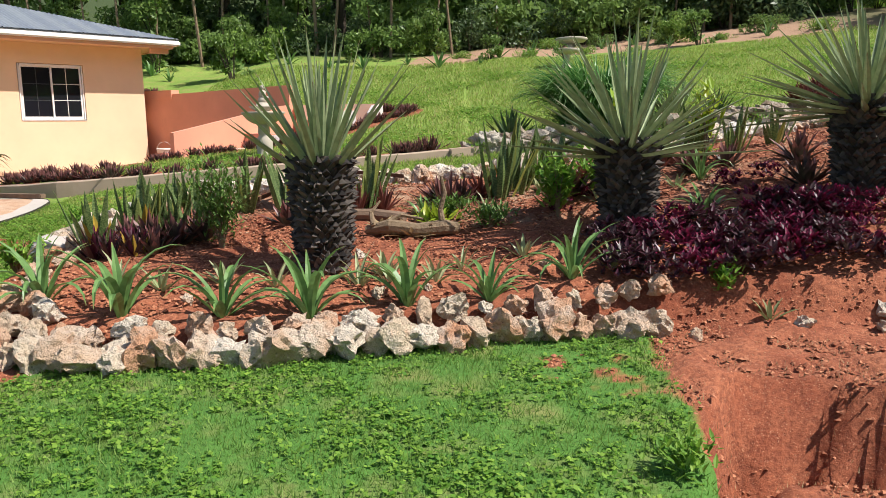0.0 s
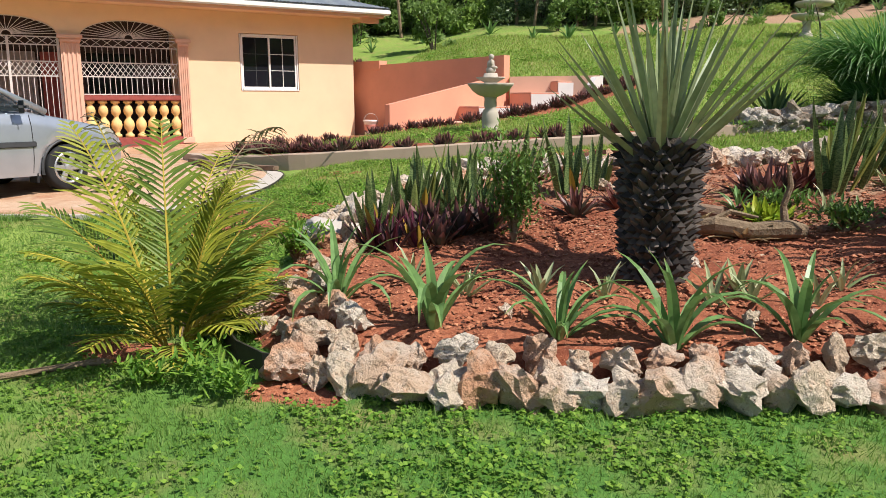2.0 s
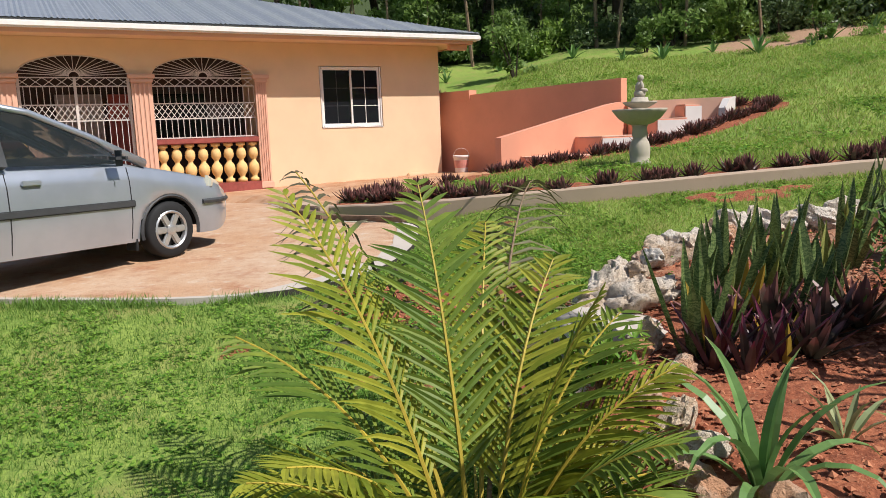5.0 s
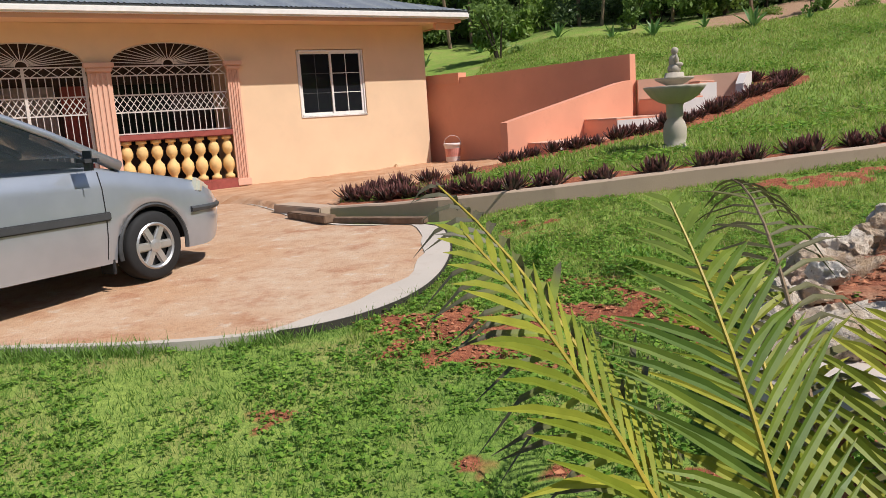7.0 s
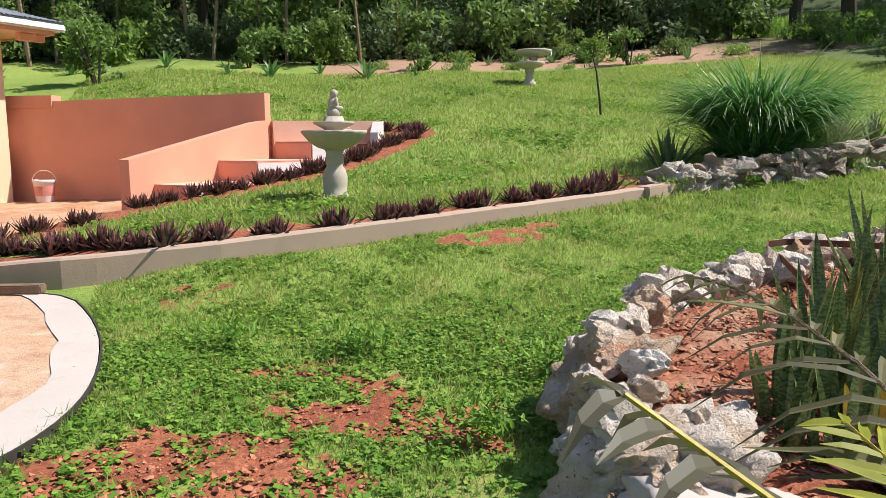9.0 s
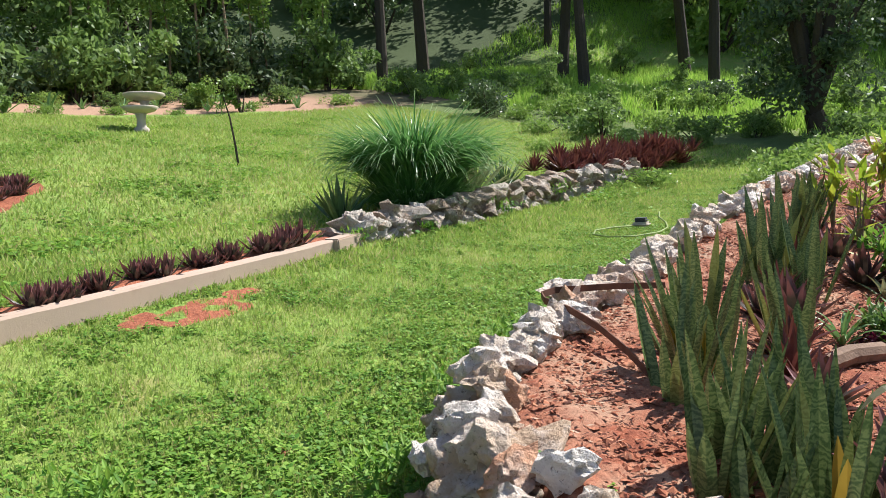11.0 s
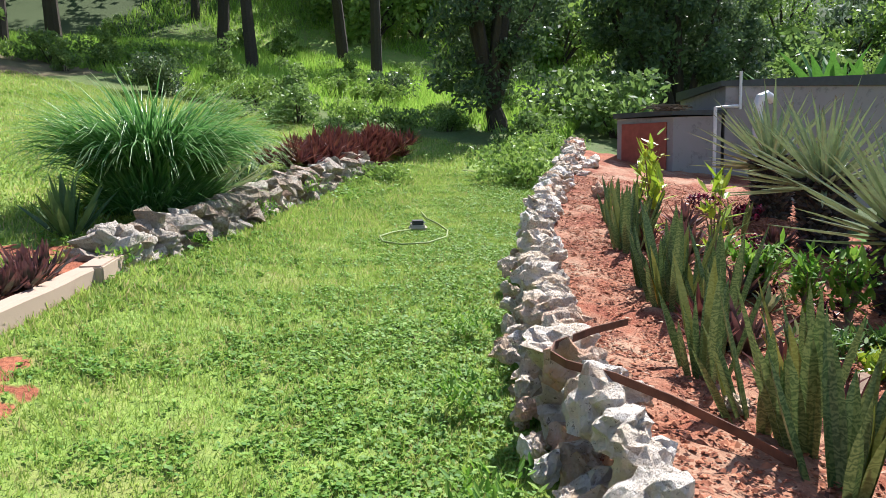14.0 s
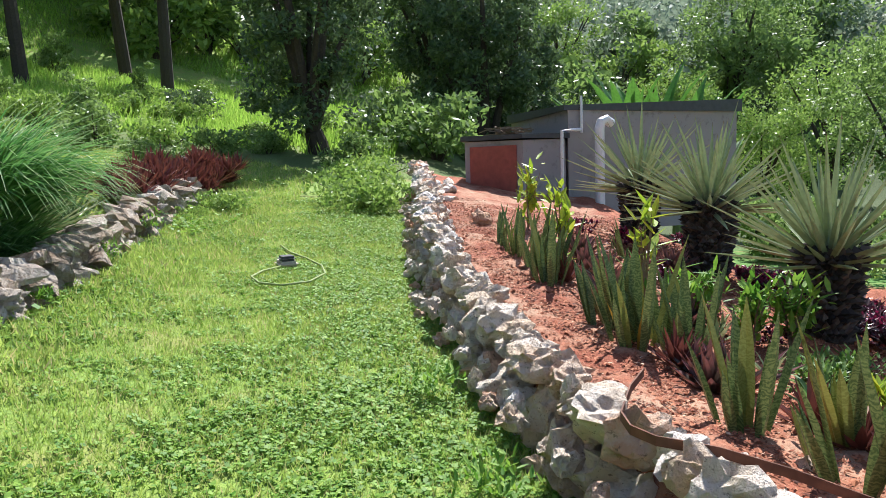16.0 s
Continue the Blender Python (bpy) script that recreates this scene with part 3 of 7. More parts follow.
solo("timber_beam", beam, M_WOOD, "weathered timber beam lying on the driveway edge", "beam", pose(-7.1, 10.45, slab_z(-7.1, 10.45), 0, 0, -14), group="timber beams")
solo("timber_beam", Geo().box((-0.45, -0.08, 0), (0.45, 0.08, 0.09), bevel=0.012), M_WOOD, "weathered timber beam lying on the driveway edge", "beam", pose(-7.9, 10.75, slab_z(-7.9, 10.75), 0, 0, -38), group="timber beams")
# ---- house: local x runs along the front, local y into the house ----
HOUSE = pose(-14.2, 14.2, 0, 0, 0, 45)
house = thing("house", "peach rendered bungalow with arched porch and metal roof", "house", HOUSE)
Z0, ZT, SPRING = 0.3, 3.74, 2.98
ARCHES = [(-3.85, -1.7), (-1.33, 0.76), (1.12, 3.3)]


def arch_top(x0, x1, x):
    c, r = (x0 + x1) / 2, (x1 - x0) / 2
    return SPRING + 0.43 * math.sqrt(max(0.0, 1 - ((x - c) / r) ** 2))


def front_wall():
    g = Geo()
    for x0, x1 in ((-7.0, -3.85), (-1.7, -1.33), (0.76, 1.12), (3.3, 4.78)):
        g.box((x0, 0, Z0), (x1, 0.2, ZT))
    g.box((6.34, 0, Z0), (7.9, 0.2, ZT))
    g.box((4.78, 0, Z0), (6.34, 0.2, 1.84)).box((4.78, 0, 3.24), (6.34, 0.2, ZT))
    for x0, x1 in ARCHES:
        n = 16
        for i in range(n):
            a, b = x0 + (x1 - x0) * i / n, x0 + (x1 - x0) * (i + 1) / n
            za, zb = arch_top(x0, x1, a), arch_top(x0, x1, b)
            vs = [(a, 0, za), (b, 0, zb), (b, 0, ZT), (a, 0, ZT), (a, 0.2, za), (b, 0.2, zb), (b, 0.2, ZT), (a, 0.2, ZT)]
            g.add(vs, [(0, 1, 2, 3), (7, 6, 5, 4), (0, 4, 5, 1)])
    return g


part("wall", front_wall(), M_HOUSE, house)
part("wall", Geo().box((7.7, 0.2, Z0), (7.9, 7.5, ZT)), M_HOUSE, house)
part("wall", Geo().box((3.5, 0.2, Z0), (3.7, 7.5, ZT)), M_HOUSE, house)
part("wall", Geo().box((-7.0, 7.3, Z0), (7.7, 7.5, ZT)), M_HOUSE, house)
part("wall", Geo().box((-7.2, 0, Z0), (-7.0, 7.5, ZT)), M_HOUSE, house)
# back wall takes the dark colour that stands for the porch shade
part("porch_back_wall", Geo().box((-7.0, 1.9, Z0), (3.5, 2.0, ZT)), M_INTERIOR_SHADE, house, "porch back wall coloured dark for the porch shade")
part("porch_floor", Geo().box((-7.0, 0.2, Z0), (3.5, 1.9, 0.62)), M_MAROON, house)
part("porch_ceiling", Geo().box((-7.0, 0.2, 3.62), (3.5, 1.9, 3.7)), M_WHITEP, house)
part("porch_door", Geo().box((-0.6, 1.84, 0.62), (0.35, 1.9, 2.75), bevel=0.01), M_CURTAIN, house, "pale grey door panel")
part("porch_window", Geo().box((1.45, 1.84, 1.5), (2.6, 1.9, 2.75), bevel=0.01), M_PANE, house)
part("porch_curtain", Geo().box((0.45, 1.85, 0.62), (0.95, 1.9, 2.75), bevel=0.01), M_MAROON, house, "dark red curtain")
part("apron", Geo().box((3.4, -1.3, 0.1), (8.6, 0.0, 0.47), bevel=0.02), M_SLAB, house, "dusty concrete apron")
part("vent_block", Geo().box((6.9, -0.12, 0.47), (7.4, 0.0, 0.68), bevel=0.02), M_HOUSE, house)


def column(x0, x1):
    """A pilaster with raised flutes, base and capital."""
    g = Geo()
    w = x1 - x0
    g.box((x0 - 0.05, -0.09, 0.55), (x1 + 0.05, -0.003, 0.7), bevel=0.015)
    for i in range(4):
        a = x0 + w * (i + 0.08) / 4
        g.box((a, -0.07, 0.7), (a + w * 0.21, -0.003, SPRING - 0.12), bevel=0.02)
    g.box((x0 - 0.02, -0.045, 0.7), (x1 + 0.02, -0.002, SPRING - 0.12))
    g.box((x0 - 0.04, -0.1, SPRING - 0.12), (x1 + 0.04, -0.003, SPRING - 0.04), bevel=0.015)
    g.box((x0 - 0.08, -0.13, SPRING - 0.04), (x1 + 0.08, -0.003, SPRING + 0.05), bevel=0.012)
    return g


for x0, x1 in ((-1.7, -1.33), (0.76, 1.12), (3.3, 3.5)):
    part("column", column(x0, x1), M_COLUMN, house, "pale pink fluted pilaster")


def grille(x0, x1, low):
    """Welded bars: uprights, a band of diamonds, crosses at the spring and a sunburst under the arch."""
    g = Geo()
    y, r = 0.1, 0.009
    bar = lambda a, b: g.tube([(a[0], y, a[1]), (b[0], y, b[1])], r, 4)
    n = 18
    d = (x1 - x0) / n
    for z in (low, 2.12, 2.44, 2.8, 2.97):
        g.box((x0, y - 0.012, z - 0.012), (x1, y + 0.012, z + 0.012))
    for i in range(n + 1):
        x = x0 + d * i
        bar((x, low), (x, 2.12))
        bar((x, 2.44), (x, 2.8))
    for i in range(n):
        x = x0 + d * i
        for z in (2.12, 2.28):
            bar((x, z), (x + d, z + 0.16))
            bar((x, z + 0.16), (x + d, z))
        if i % 2 == 0:
            bar((x, 2.8), (x + 2 * d, 2.97))
            bar((x, 2.97), (x + 2 * d, 2.8))
    c = (x0 + x1) / 2
    g.tube([(c + 0.1 * math.cos(a * 0.2618), y, 2.99 + 0.1 * math.sin(a * 0.2618)) for a in range(13)], r, 4)
    for i in range(1, 20):
        a = math.pi * i / 20
        hx, hz = (x1 - x0) / 2 * math.cos(a), 0.42 * math.sin(a)
        bar((c + 0.1 * math.cos(a), 2.99 + 0.1 * math.sin(a)), (c + hx, 2.985 + hz))
    g.tube([(c + (x1 - x0) / 2 * math.cos(math.pi * i / 20), y, 2.98 + 0.42 * math.sin(math.pi * i / 20)) for i in range(21)], 0.014, 4)
    return g


for (x0, x1), low in zip(ARCHES, (1.72, 0.66, 1.72)):
    part("grille", grille(x0 + 0.02, x1 - 0.02, low), M_IRON, house, "cream welded iron grille with sunburst")
part("gate_frame", Geo().box((-0.31, 0.07, 0.66), (-0.26, 0.13, 2.97)).box((-1.3, 0.07, 0.66), (-1.25, 0.13, 2.97)).box((0.68, 0.07, 0.66), (0.73, 0.13, 2.97)), M_IRON, house)
BALUSTER = [(0.06, 0.0), (0.1, 0.0), (0.1, 0.07), (0.055, 0.1), (0.06, 0.14), (0.11, 0.22), (0.125, 0.3), (0.11, 0.38), (0.055, 0.45), (0.05, 0.48), (0.055, 0.5), (0.1, 0.56), (0.11, 0.63), (0.09, 0.71), (0.05, 0.76), (0.06, 0.79), (0.1, 0.8), (0.1, 0.86)]
bal_mesh = Geo().lathe(BALUSTER, 14).mesh("baluster", M_BAL, True)
for (x0, x1) in (ARCHES[0], ARCHES[2]):
    part("rail", Geo().box((x0, -0.06, 1.58), (x1, 0.22, 1.7), bevel=0.02), M_MAROON, house, "maroon painted rail")
    part("plinth", Geo().box((x0, -0.08, 0.45), (x1, 0.199, 0.72), bevel=0.02), M_MAROON, house)
    for i in range(8):
        b = part("baluster", bal_mesh, M_BAL, house)
        b.location = (x0 + (x1 - x0) * (i + 0.5) / 8, 0.08, 0.72)
part("porch_step", Geo().box((-1.4, -0.5, 0.3), (3.65, -0.08, 0.52), bevel=0.02), M_MAROON, house)


def roof():
    """Corrugated hipped roof with a thin wavy edge."""
    front, side, ridge_y, rise = -0.85, 8.62, 4.1, 0.30
    top, n = Geo(), 340
    left = -7.9
    run = ridge_y - front
    for i in range(n + 1):
        x = left + (side - left) * i / n
        w = 0.012 * math.sin(x * 2 * math.pi / 0.09)
        deep = min(run, side - x + 0.02)
        for k in (0.0, 1.0):
            y = front + deep * k
            top.v.append((x, y, 3.965 + (y - front) * rise + w))
    for i in range(n):
        top.f.append((2 * i, 2 * i + 2, 2 * i + 3, 2 * i + 1))
    m = len(top.v)
    n2 = 200
    back = 2 * ridge_y - front
    for i in range(n2 + 1):
        y = front + (back - front) * i / n2
        w = 0.012 * math.sin(y * 2 * math.pi / 0.09)
        deep = min(y - front, back - y) + 0.02
        top.v += [(side, y, 3.965 + w), (side - deep, y, 3.965 + deep * rise + w)]
    for i in range(n2):
        a = m + 2 * i
        top.f.append((a, a + 2, a + 3, a + 1))
    k = len(top.v)
    top.v += [(left, ridge_y, 3.965 + run * rise), (side - run, ridge_y, 3.965 + run * rise), (side, back, 3.965), (left, back, 3.965)]
    top.f.append((k, k + 1, k + 2, k + 3))
    top.tip = [0.0] * len(top.v)
    return top


part("roof", roof(), M_ROOF, house, "grey corrugated metal roof")
# shadow line under the roofing, built as a dark strip
part("roof_edge", Geo().box((-7.9, -0.84, 3.93), (8.6, -0.8, 3.955)), M_TRIM, house, "dark strip standing for the shadow under the roof edge")
part("gutter", Geo().box((-7.9, -0.86, 3.79), (8.64, -0.74, 3.925), bevel=0.03), M_WHITEP, house, "pale painted gutter")
part("gutter", Geo().box((8.5, -0.74, 3.79), (8.64, 8.9, 3.925), bevel=0.03), M_WHITEP, house, "pale painted gutter")
part("fascia", Geo().box((-7.9, -0.73, 3.72), (8.48, -0.68, 3.9)), M_COLUMN, house)
part("fascia", Geo().box((8.44, -0.68, 3.72), (8.49, 8.9, 3.9)), M_COLUMN, house)
part("soffit", Geo().box((-7.9, -0.68, 3.745), (8.44, 8.7, 3.775)), M_HOUSE, house)
part("rafter_end", Geo().box((7.95, -0.5, 3.6), (8.45, -0.38, 3.74), bevel=0.01), M_COLUMN, house)


def window(parent, x0, x1, z0, z1):
    w = part("window", Geo().box((x0, 0.02, z0), (x0 + 0.035, 0.12, z1), bevel=0.006).box((x1 - 0.035, 0.02, z0), (x1, 0.12, z1), bevel=0.006).box((x0 + 0.05, 0.02, z1 - 0.05), (x1 - 0.05, 0.12, z1), bevel=0.006).box((x0 + 0.05, 0.02, z0), (x1 - 0.05, 0.12, z0 + 0.05), bevel=0.006), M_WHITEP, parent, "white sliding window with glazing bars")
    mid = (x0 + x1) / 2
    for a, b, y in ((x0 + 0.05, mid + 0.02, 0.075), (mid - 0.02, x1 - 0.05, 0.045)):
        s = Geo().box((a, y - 0.012, z0 + 0.05), (a + 0.04, y + 0.012, z1 - 0.05)).box((b - 0.04, y - 0.012, z0 + 0.05), (b, y + 0.012, z1 - 0.05))
        s.box((a + 0.04, y - 0.012, z0 + 0.05), (b - 0.04, y + 0.012, z0 + 0.08)).box((a + 0.04, y - 0.012, z1 - 0.08), (b - 0.04, y + 0.012, z1 - 0.05))
        part("sash", s, M_WHITEP, w)
        for i in range(2):
            for j in range(3):
                pa, pb = a + 0.04 + (b - a - 0.08) * i / 2, a + 0.04 + (b - a - 0.08) * (i + 1) / 2
                za, zb = z0 + 0.08 + (z1 - z0 - 0.16) * j / 3, z0 + 0.08 + (z1 - z0 - 0.16) * (j + 1) / 3
                part("pane", Geo().box((pa + 0.006, y - 0.003, za + 0.006), (pb - 0.006, y + 0.003, zb - 0.006)), M_PANE, w)
        g = Geo().box(((a + b) / 2 - 0.007, y - 0.008, z0 + 0.08), ((a + b) / 2 + 0.007, y + 0.004, z1 - 0.08))
        for j in (1, 2):
            z = z0 + 0.08 + (z1 - z0 - 0.16) * j / 3
            g.box((a + 0.04, y - 0.0085, z - 0.007), (b - 0.04, y + 0.0045, z + 0.007))
        part("glazing_bar", g, M_WHITEP if y < 0.06 else M_TRIM, w)
    part("window_sill", Geo().box((x0 - 0.01, -0.02, z0 - 0.025), (x1 + 0.01, 0.03, z0 - 0.003), bevel=0.01), M_WHITEP, w)
    # dark sheet added behind the panes in place of an unlit room
    part("room_backing", Geo().box((x0 - 0.1, 0.25, z0 - 0.1), (x1 + 0.1, 0.28, z1 + 0.1)), M_INTERIOR_SHADE, w)


window(house, 4.8, 6.33, 1.85, 3.23)
# ---- silver car; local x forward from the front axle, z up from the ground ----
R_WHEEL, ZW = 0.295, 0.29


def car_body():
    g = Geo()
    st = []
    x = 0.98
    while x > -3.56:
        st.append(x)
        x -= 0.045
    prof = []
    for x in st:
        nose = clamp((0.98 - x) / 0.42)
        tail = clamp((x + 3.56) / 0.4)
        half = 0.845 * (0.72 + 0.28 * math.sin(nose * math.pi / 2)) * (0.86 + 0.14 * math.sin(tail * math.pi / 2))
        hood = 0.66 + 0.1 * math.sin(nose * math.pi / 2) + 0.235 * clamp((0.7 - x) / 1.2) ** 0.8
        if x < -0.5:
            hood = 0.985 + 0.03 * clamp((-0.5 - x) / 2.5)
        low = 0.21 + 0.08 * (1 - math.sin(nose * math.pi / 2)) + 0.06 * (1 - tail)
        for wx in (0.0, -2.7):
            if abs(x - wx) < 0.36:
                low = max(low, ZW + math.sqrt(max(0.0, 0.36 ** 2 - (x - wx) ** 2)))
        prof.append([(half * 0.94, low), (half * 0.985, max(low + 0.01, 0.42)), (half, max(low + 0.02, 0.60)), (half * 0.985, max(low + 0.03, hood * 0.83)), (half * 0.94, hood - 0.03), (half * 0.88, hood), (half * 0.5, hood + 0.035), (0.0, hood + 0.045)])
    for x, p in zip(st, prof):
        g.v += [(x, -y, z) for y, z in p] + [(x, y, z) for y, z in p[-2::-1]]
    n = 15
    g.f = [(i * n + k, i * n + k + 1, (i + 1) * n + k + 1, (i + 1) * n + k) for i in range(len(st) - 1) for k in range(n - 1)]
    g.f += [tuple(range(n)), tuple(range((len(st) - 1) * n, len(st) * n))[::-1]]
    g.tip = [0.0] * len(g.v)
    return g


def car_cabin():
    """Roof skin and pillars, with the openings for the glass left out; and the glass itself."""
    side = [(-0.22, 1.0), (-0.75, 1.27), (-1.3, 1.5), (-1.75, 1.575), (-2.4, 1.59), (-3.05, 1.55), (-3.35, 1.35), (-3.52, 1.02)]
    half = [0.76, 0.70, 0.63, 0.605, 0.6, 0.6, 0.64, 0.7]
    roof = Geo()
    top = [(x, w, z) for (x, z), w in zip(side, half)][2:6]
    for x, w, z in top:
        roof.v += [(x, -w, z - 0.035), (x, -w * 0.85, z + 0.005), (x, 0, z + 0.03), (x, w * 0.85, z + 0.005), (x, w, z - 0.035)]
    roof.f = [(i * 5 + k, i * 5 + k + 1, i * 5 + k + 6, i * 5 + k + 5) for i in range(3) for k in range(4)]
    roof.tip = [0.0] * len(roof.v)
    for s in (-1, 1):
        line = [(x, s * w, z - 0.02) for (x, z), w in zip(side, half)]
        roof.tube(line[:4], [0.05, 0.035, 0.033, 0.032], 6)
        roof.tube(line[3:6], 0.034, 6)
        roof.tube(line[5:], [0.045, 0.07, 0.07], 6)
    glasses = []
    wind = Geo()
    for (x, z), w in list(zip(side, half))[:3]:
        wind.v += [(x + 0.03, -w, z), (x + 0.07, 0, z + 0.03), (x + 0.03, w, z)]
    wind.f = [(0, 1, 4, 3), (1, 2, 5, 4), (3, 4, 7, 6), (4, 5, 8, 7)]
    wind.tip = [0.0] * 9
    glasses.append(("windscreen", wind))
    rear = Geo()
    for (x, z), w in list(zip(side, half))[5:]:
        rear.v += [(x - 0.03, -w, z), (x - 0.05, 0, z + 0.02), (x - 0.03, w, z)]
    rear.f = [(0, 3, 4, 1), (1, 4, 5, 2), (3, 6, 7, 4), (4, 7, 8, 5)]
    rear.tip = [0.0] * 9
    glasses.append(("rear_window", rear))
    for s in (-1, 1):
        f = Geo()
        f.add([(-0.5, s * 0.8, 1.0), (-0.75, s * 0.705, 1.25), (-1.25, s * 0.64, 1.46), (-1.62, s * 0.62, 1.53), (-1.62, s * 0.81, 1.01)], [(0, 1, 2, 3, 4)])
        glasses.append(("side_window", f))
        f = Geo()
        f.add([(-1.74, s * 0.62, 1.54), (-2.4, s * 0.615, 1.555), (-2.75, s * 0.615, 1.54), (-2.75, s * 0.81, 1.02), (-1.74, s * 0.81, 1.01)], [(0, 1, 2, 3, 4)])
        glasses.append(("side_window", f))
    pills = []
    for s in (-1, 1):
        pills.append(Geo().tube([(-1.68, s * 0.815, 1.0), (-1.68, s * 0.625, 1.55)], 0.055, 4))
        pills.append(Geo().tube([(-2.8, s * 0.81, 1.0), (-2.8, s * 0.62, 1.55)], 0.06, 4))
    return roof, glasses, pills


def wheel_parts(parent, x, s):
    m = pose(x, s * 0.74, ZW, -90 * s, 0, 0)
    w = part("wheel", Geo().lathe([(0.19, -0.09), (0.27, -0.095), (R_WHEEL, -0.07), (R_WHEEL, 0.07), (0.27, 0.095), (0.2, 0.09)], 32, m, False), M_BLACK, parent, "black tyre", True)
    rim = Geo()
    rim.lathe([(0.2, 0.05), (0.205, 0.088), (0.19, 0.1), (0.175, 0.09), (0.17, 0.05)], 28, m, False)
    rim.lathe([(0.055, 0.03), (0.055, 0.092), (0.03, 0.1), (0.001, 0.1)], 16, m)
    for i in range(6):
        a = i * 60
        rim.box((0.03, -0.036, 0.05), (0.185, 0.036, 0.088), m @ pose(0, 0, 0, 0, 0, a), bevel=0.012)
    part("rim", rim, M_ALLOY, w, "six-spoke alloy rim")
    # dark disc added for the shade behind the spokes
    part("hub_shadow", Geo().lathe([(0.17, 0.0), (0.17, 0.03)], 24, m), M_TRIM, w)


cx, cy = -9.0, 8.3
car = thing("car", "silver people carrier parked on the driveway", "car", pose(cx, cy, slab_z(cx, cy), 0, 0.6, 75))
part("body", car_body(), M_PAINT, car, smooth_shade=True)
roof_g, glass_g, pill_g = car_cabin()
part("roof", roof_g, M_PAINT, car, smooth_shade=True)
for gg in pill_g:
    part("pillar", gg, M_TRIM, car)
for nm, gg in glass_g:
    part(nm, gg, M_CARGLASS, car)
part("dashboard", Geo().box((-1.0, -0.7, 0.85), (-0.45, 0.7, 1.0), bevel=0.04), M_TRIM, car)
for y in (-0.38, 0.38):
    part("seat", Geo().box((-1.9, y - 0.24, 0.6), (-1.75, y + 0.24, 1.22), bevel=0.06).box((-1.88, y - 0.12, 1.24), (-1.78, y + 0.12, 1.4), bevel=0.04), M_TRIM, car)
part("cabin_floor", Geo().box((-3.3, -0.72, 0.3), (0.5, 0.72, 0.5)), M_BLACK, car)
for wx in (0.0, -2.7):
    for s in (-1, 1):
        wheel_parts(car, wx, s)
for s in (-1, 1):
    part("side_moulding", Geo().box((-2.3, -0.012, 0.565), (-0.42, 0.012, 0.635), pose(0, s * 0.85, 0, 0, 0, 0), bevel=0.01), M_TRIM, car, "dark grey side moulding")
    part("headlight", Geo().box((-0.2, -0.05, -0.075), (0.19, 0.045, 0.075), pose(0.68, s * 0.70, 0.715, 0, 12, -s * 34), bevel=0.03), M_LAMP, car, "clear headlight")
    part("mirror", Geo().box((-0.07, -0.11, -0.075), (0.06, 0.11, 0.075), pose(-0.62, s * 0.93, 1.05, 0, 0, 0), bevel=0.06), M_TRIM, car, "dark wing mirror")
    part("door_handle", Geo().box((-0.09, -0.016, -0.025), (0.09, 0.016, 0.025), pose(-1.45, s * 0.845, 0.86), bevel=0.01), M_PAINT, car)
    for sx in (-0.46, -1.66, -2.72):
        part("door_seam", Geo().tube([(sx, s * 0.8, 0.25), (sx, s * 0.833, 0.42), (sx, s * 0.846, 0.6), (sx, s * 0.833, 0.82), (sx, s * 0.797, 0.955)], 0.005, 5), M_BLACK, car, "dark gap between the doors")
    part("mud_flap", Geo().box((-0.42, s * 0.72 - 0.08, 0.12), (-0.39, s * 0.72 + 0.08, 0.36), bevel=0.005), M_BLACK, car)
    arch = Geo().tube([(0.355 * math.cos(a * math.pi / 16), s * 0.825, ZW + 0.355 * math.sin(a * math.pi / 16)) for a in range(-1, 18)], 0.02, 5)
    part("wheel_arch", arch, M_TRIM, car)
def nose_half(x):
    return 0.845 * (0.72 + 0.28 * math.sin(clamp((0.98 - x) / 0.42) * math.pi / 2))


wrap = [(x, -nose_half(x), 0.55) for x in (0.42, 0.52, 0.64, 0.76, 0.86, 0.94)]
part("bumper_strip", Geo().tube(wrap + [(0.985, -0.5, 0.55), (1.0, 0.0, 0.55), (0.985, 0.5, 0.55)] + [(x, -y, z) for x, y, z in wrap[::-1]], 0.028, 6), M_TRIM, car, "dark grey bumper strip")
part("grille_panel", Geo().box((0.9, -0.35, 0.34), (0.97, 0.35, 0.5), bevel=0.02), M_TRIM, car)
# ---- leaves and bark ----
M_BROM = leafy("purple_green_bromeliad", (0.06, 0.055, 0.035), (0.11, 0.045, 0.045), (0.2, 0.085, 0.075), 0.42, 0.15, 0.6)
M_REDBROM = leafy("red_bromeliad", (0.11, 0.03, 0.03), (0.2, 0.07, 0.045), None, 0.45, 0.2)
M_TRADES = leafy("purple_leaf", (0.06, 0.012, 0.025), (0.06, 0.05, 0.04), (0.13, 0.02, 0.05), 0.35, 0.2, 0.75)
M_IRESINE = leafy("magenta_leaf", (0.13, 0.008, 0.03), (0.035, 0.012, 0.022), (0.3, 0.02, 0.08), 0.4, 0.25, 0.7)
M_LILY = leafy("strap_leaf", (0.1, 0.22, 0.06), (0.22, 0.35, 0.11), (0.3, 0.3, 0.1), 0.38, 0.25, 0.9)
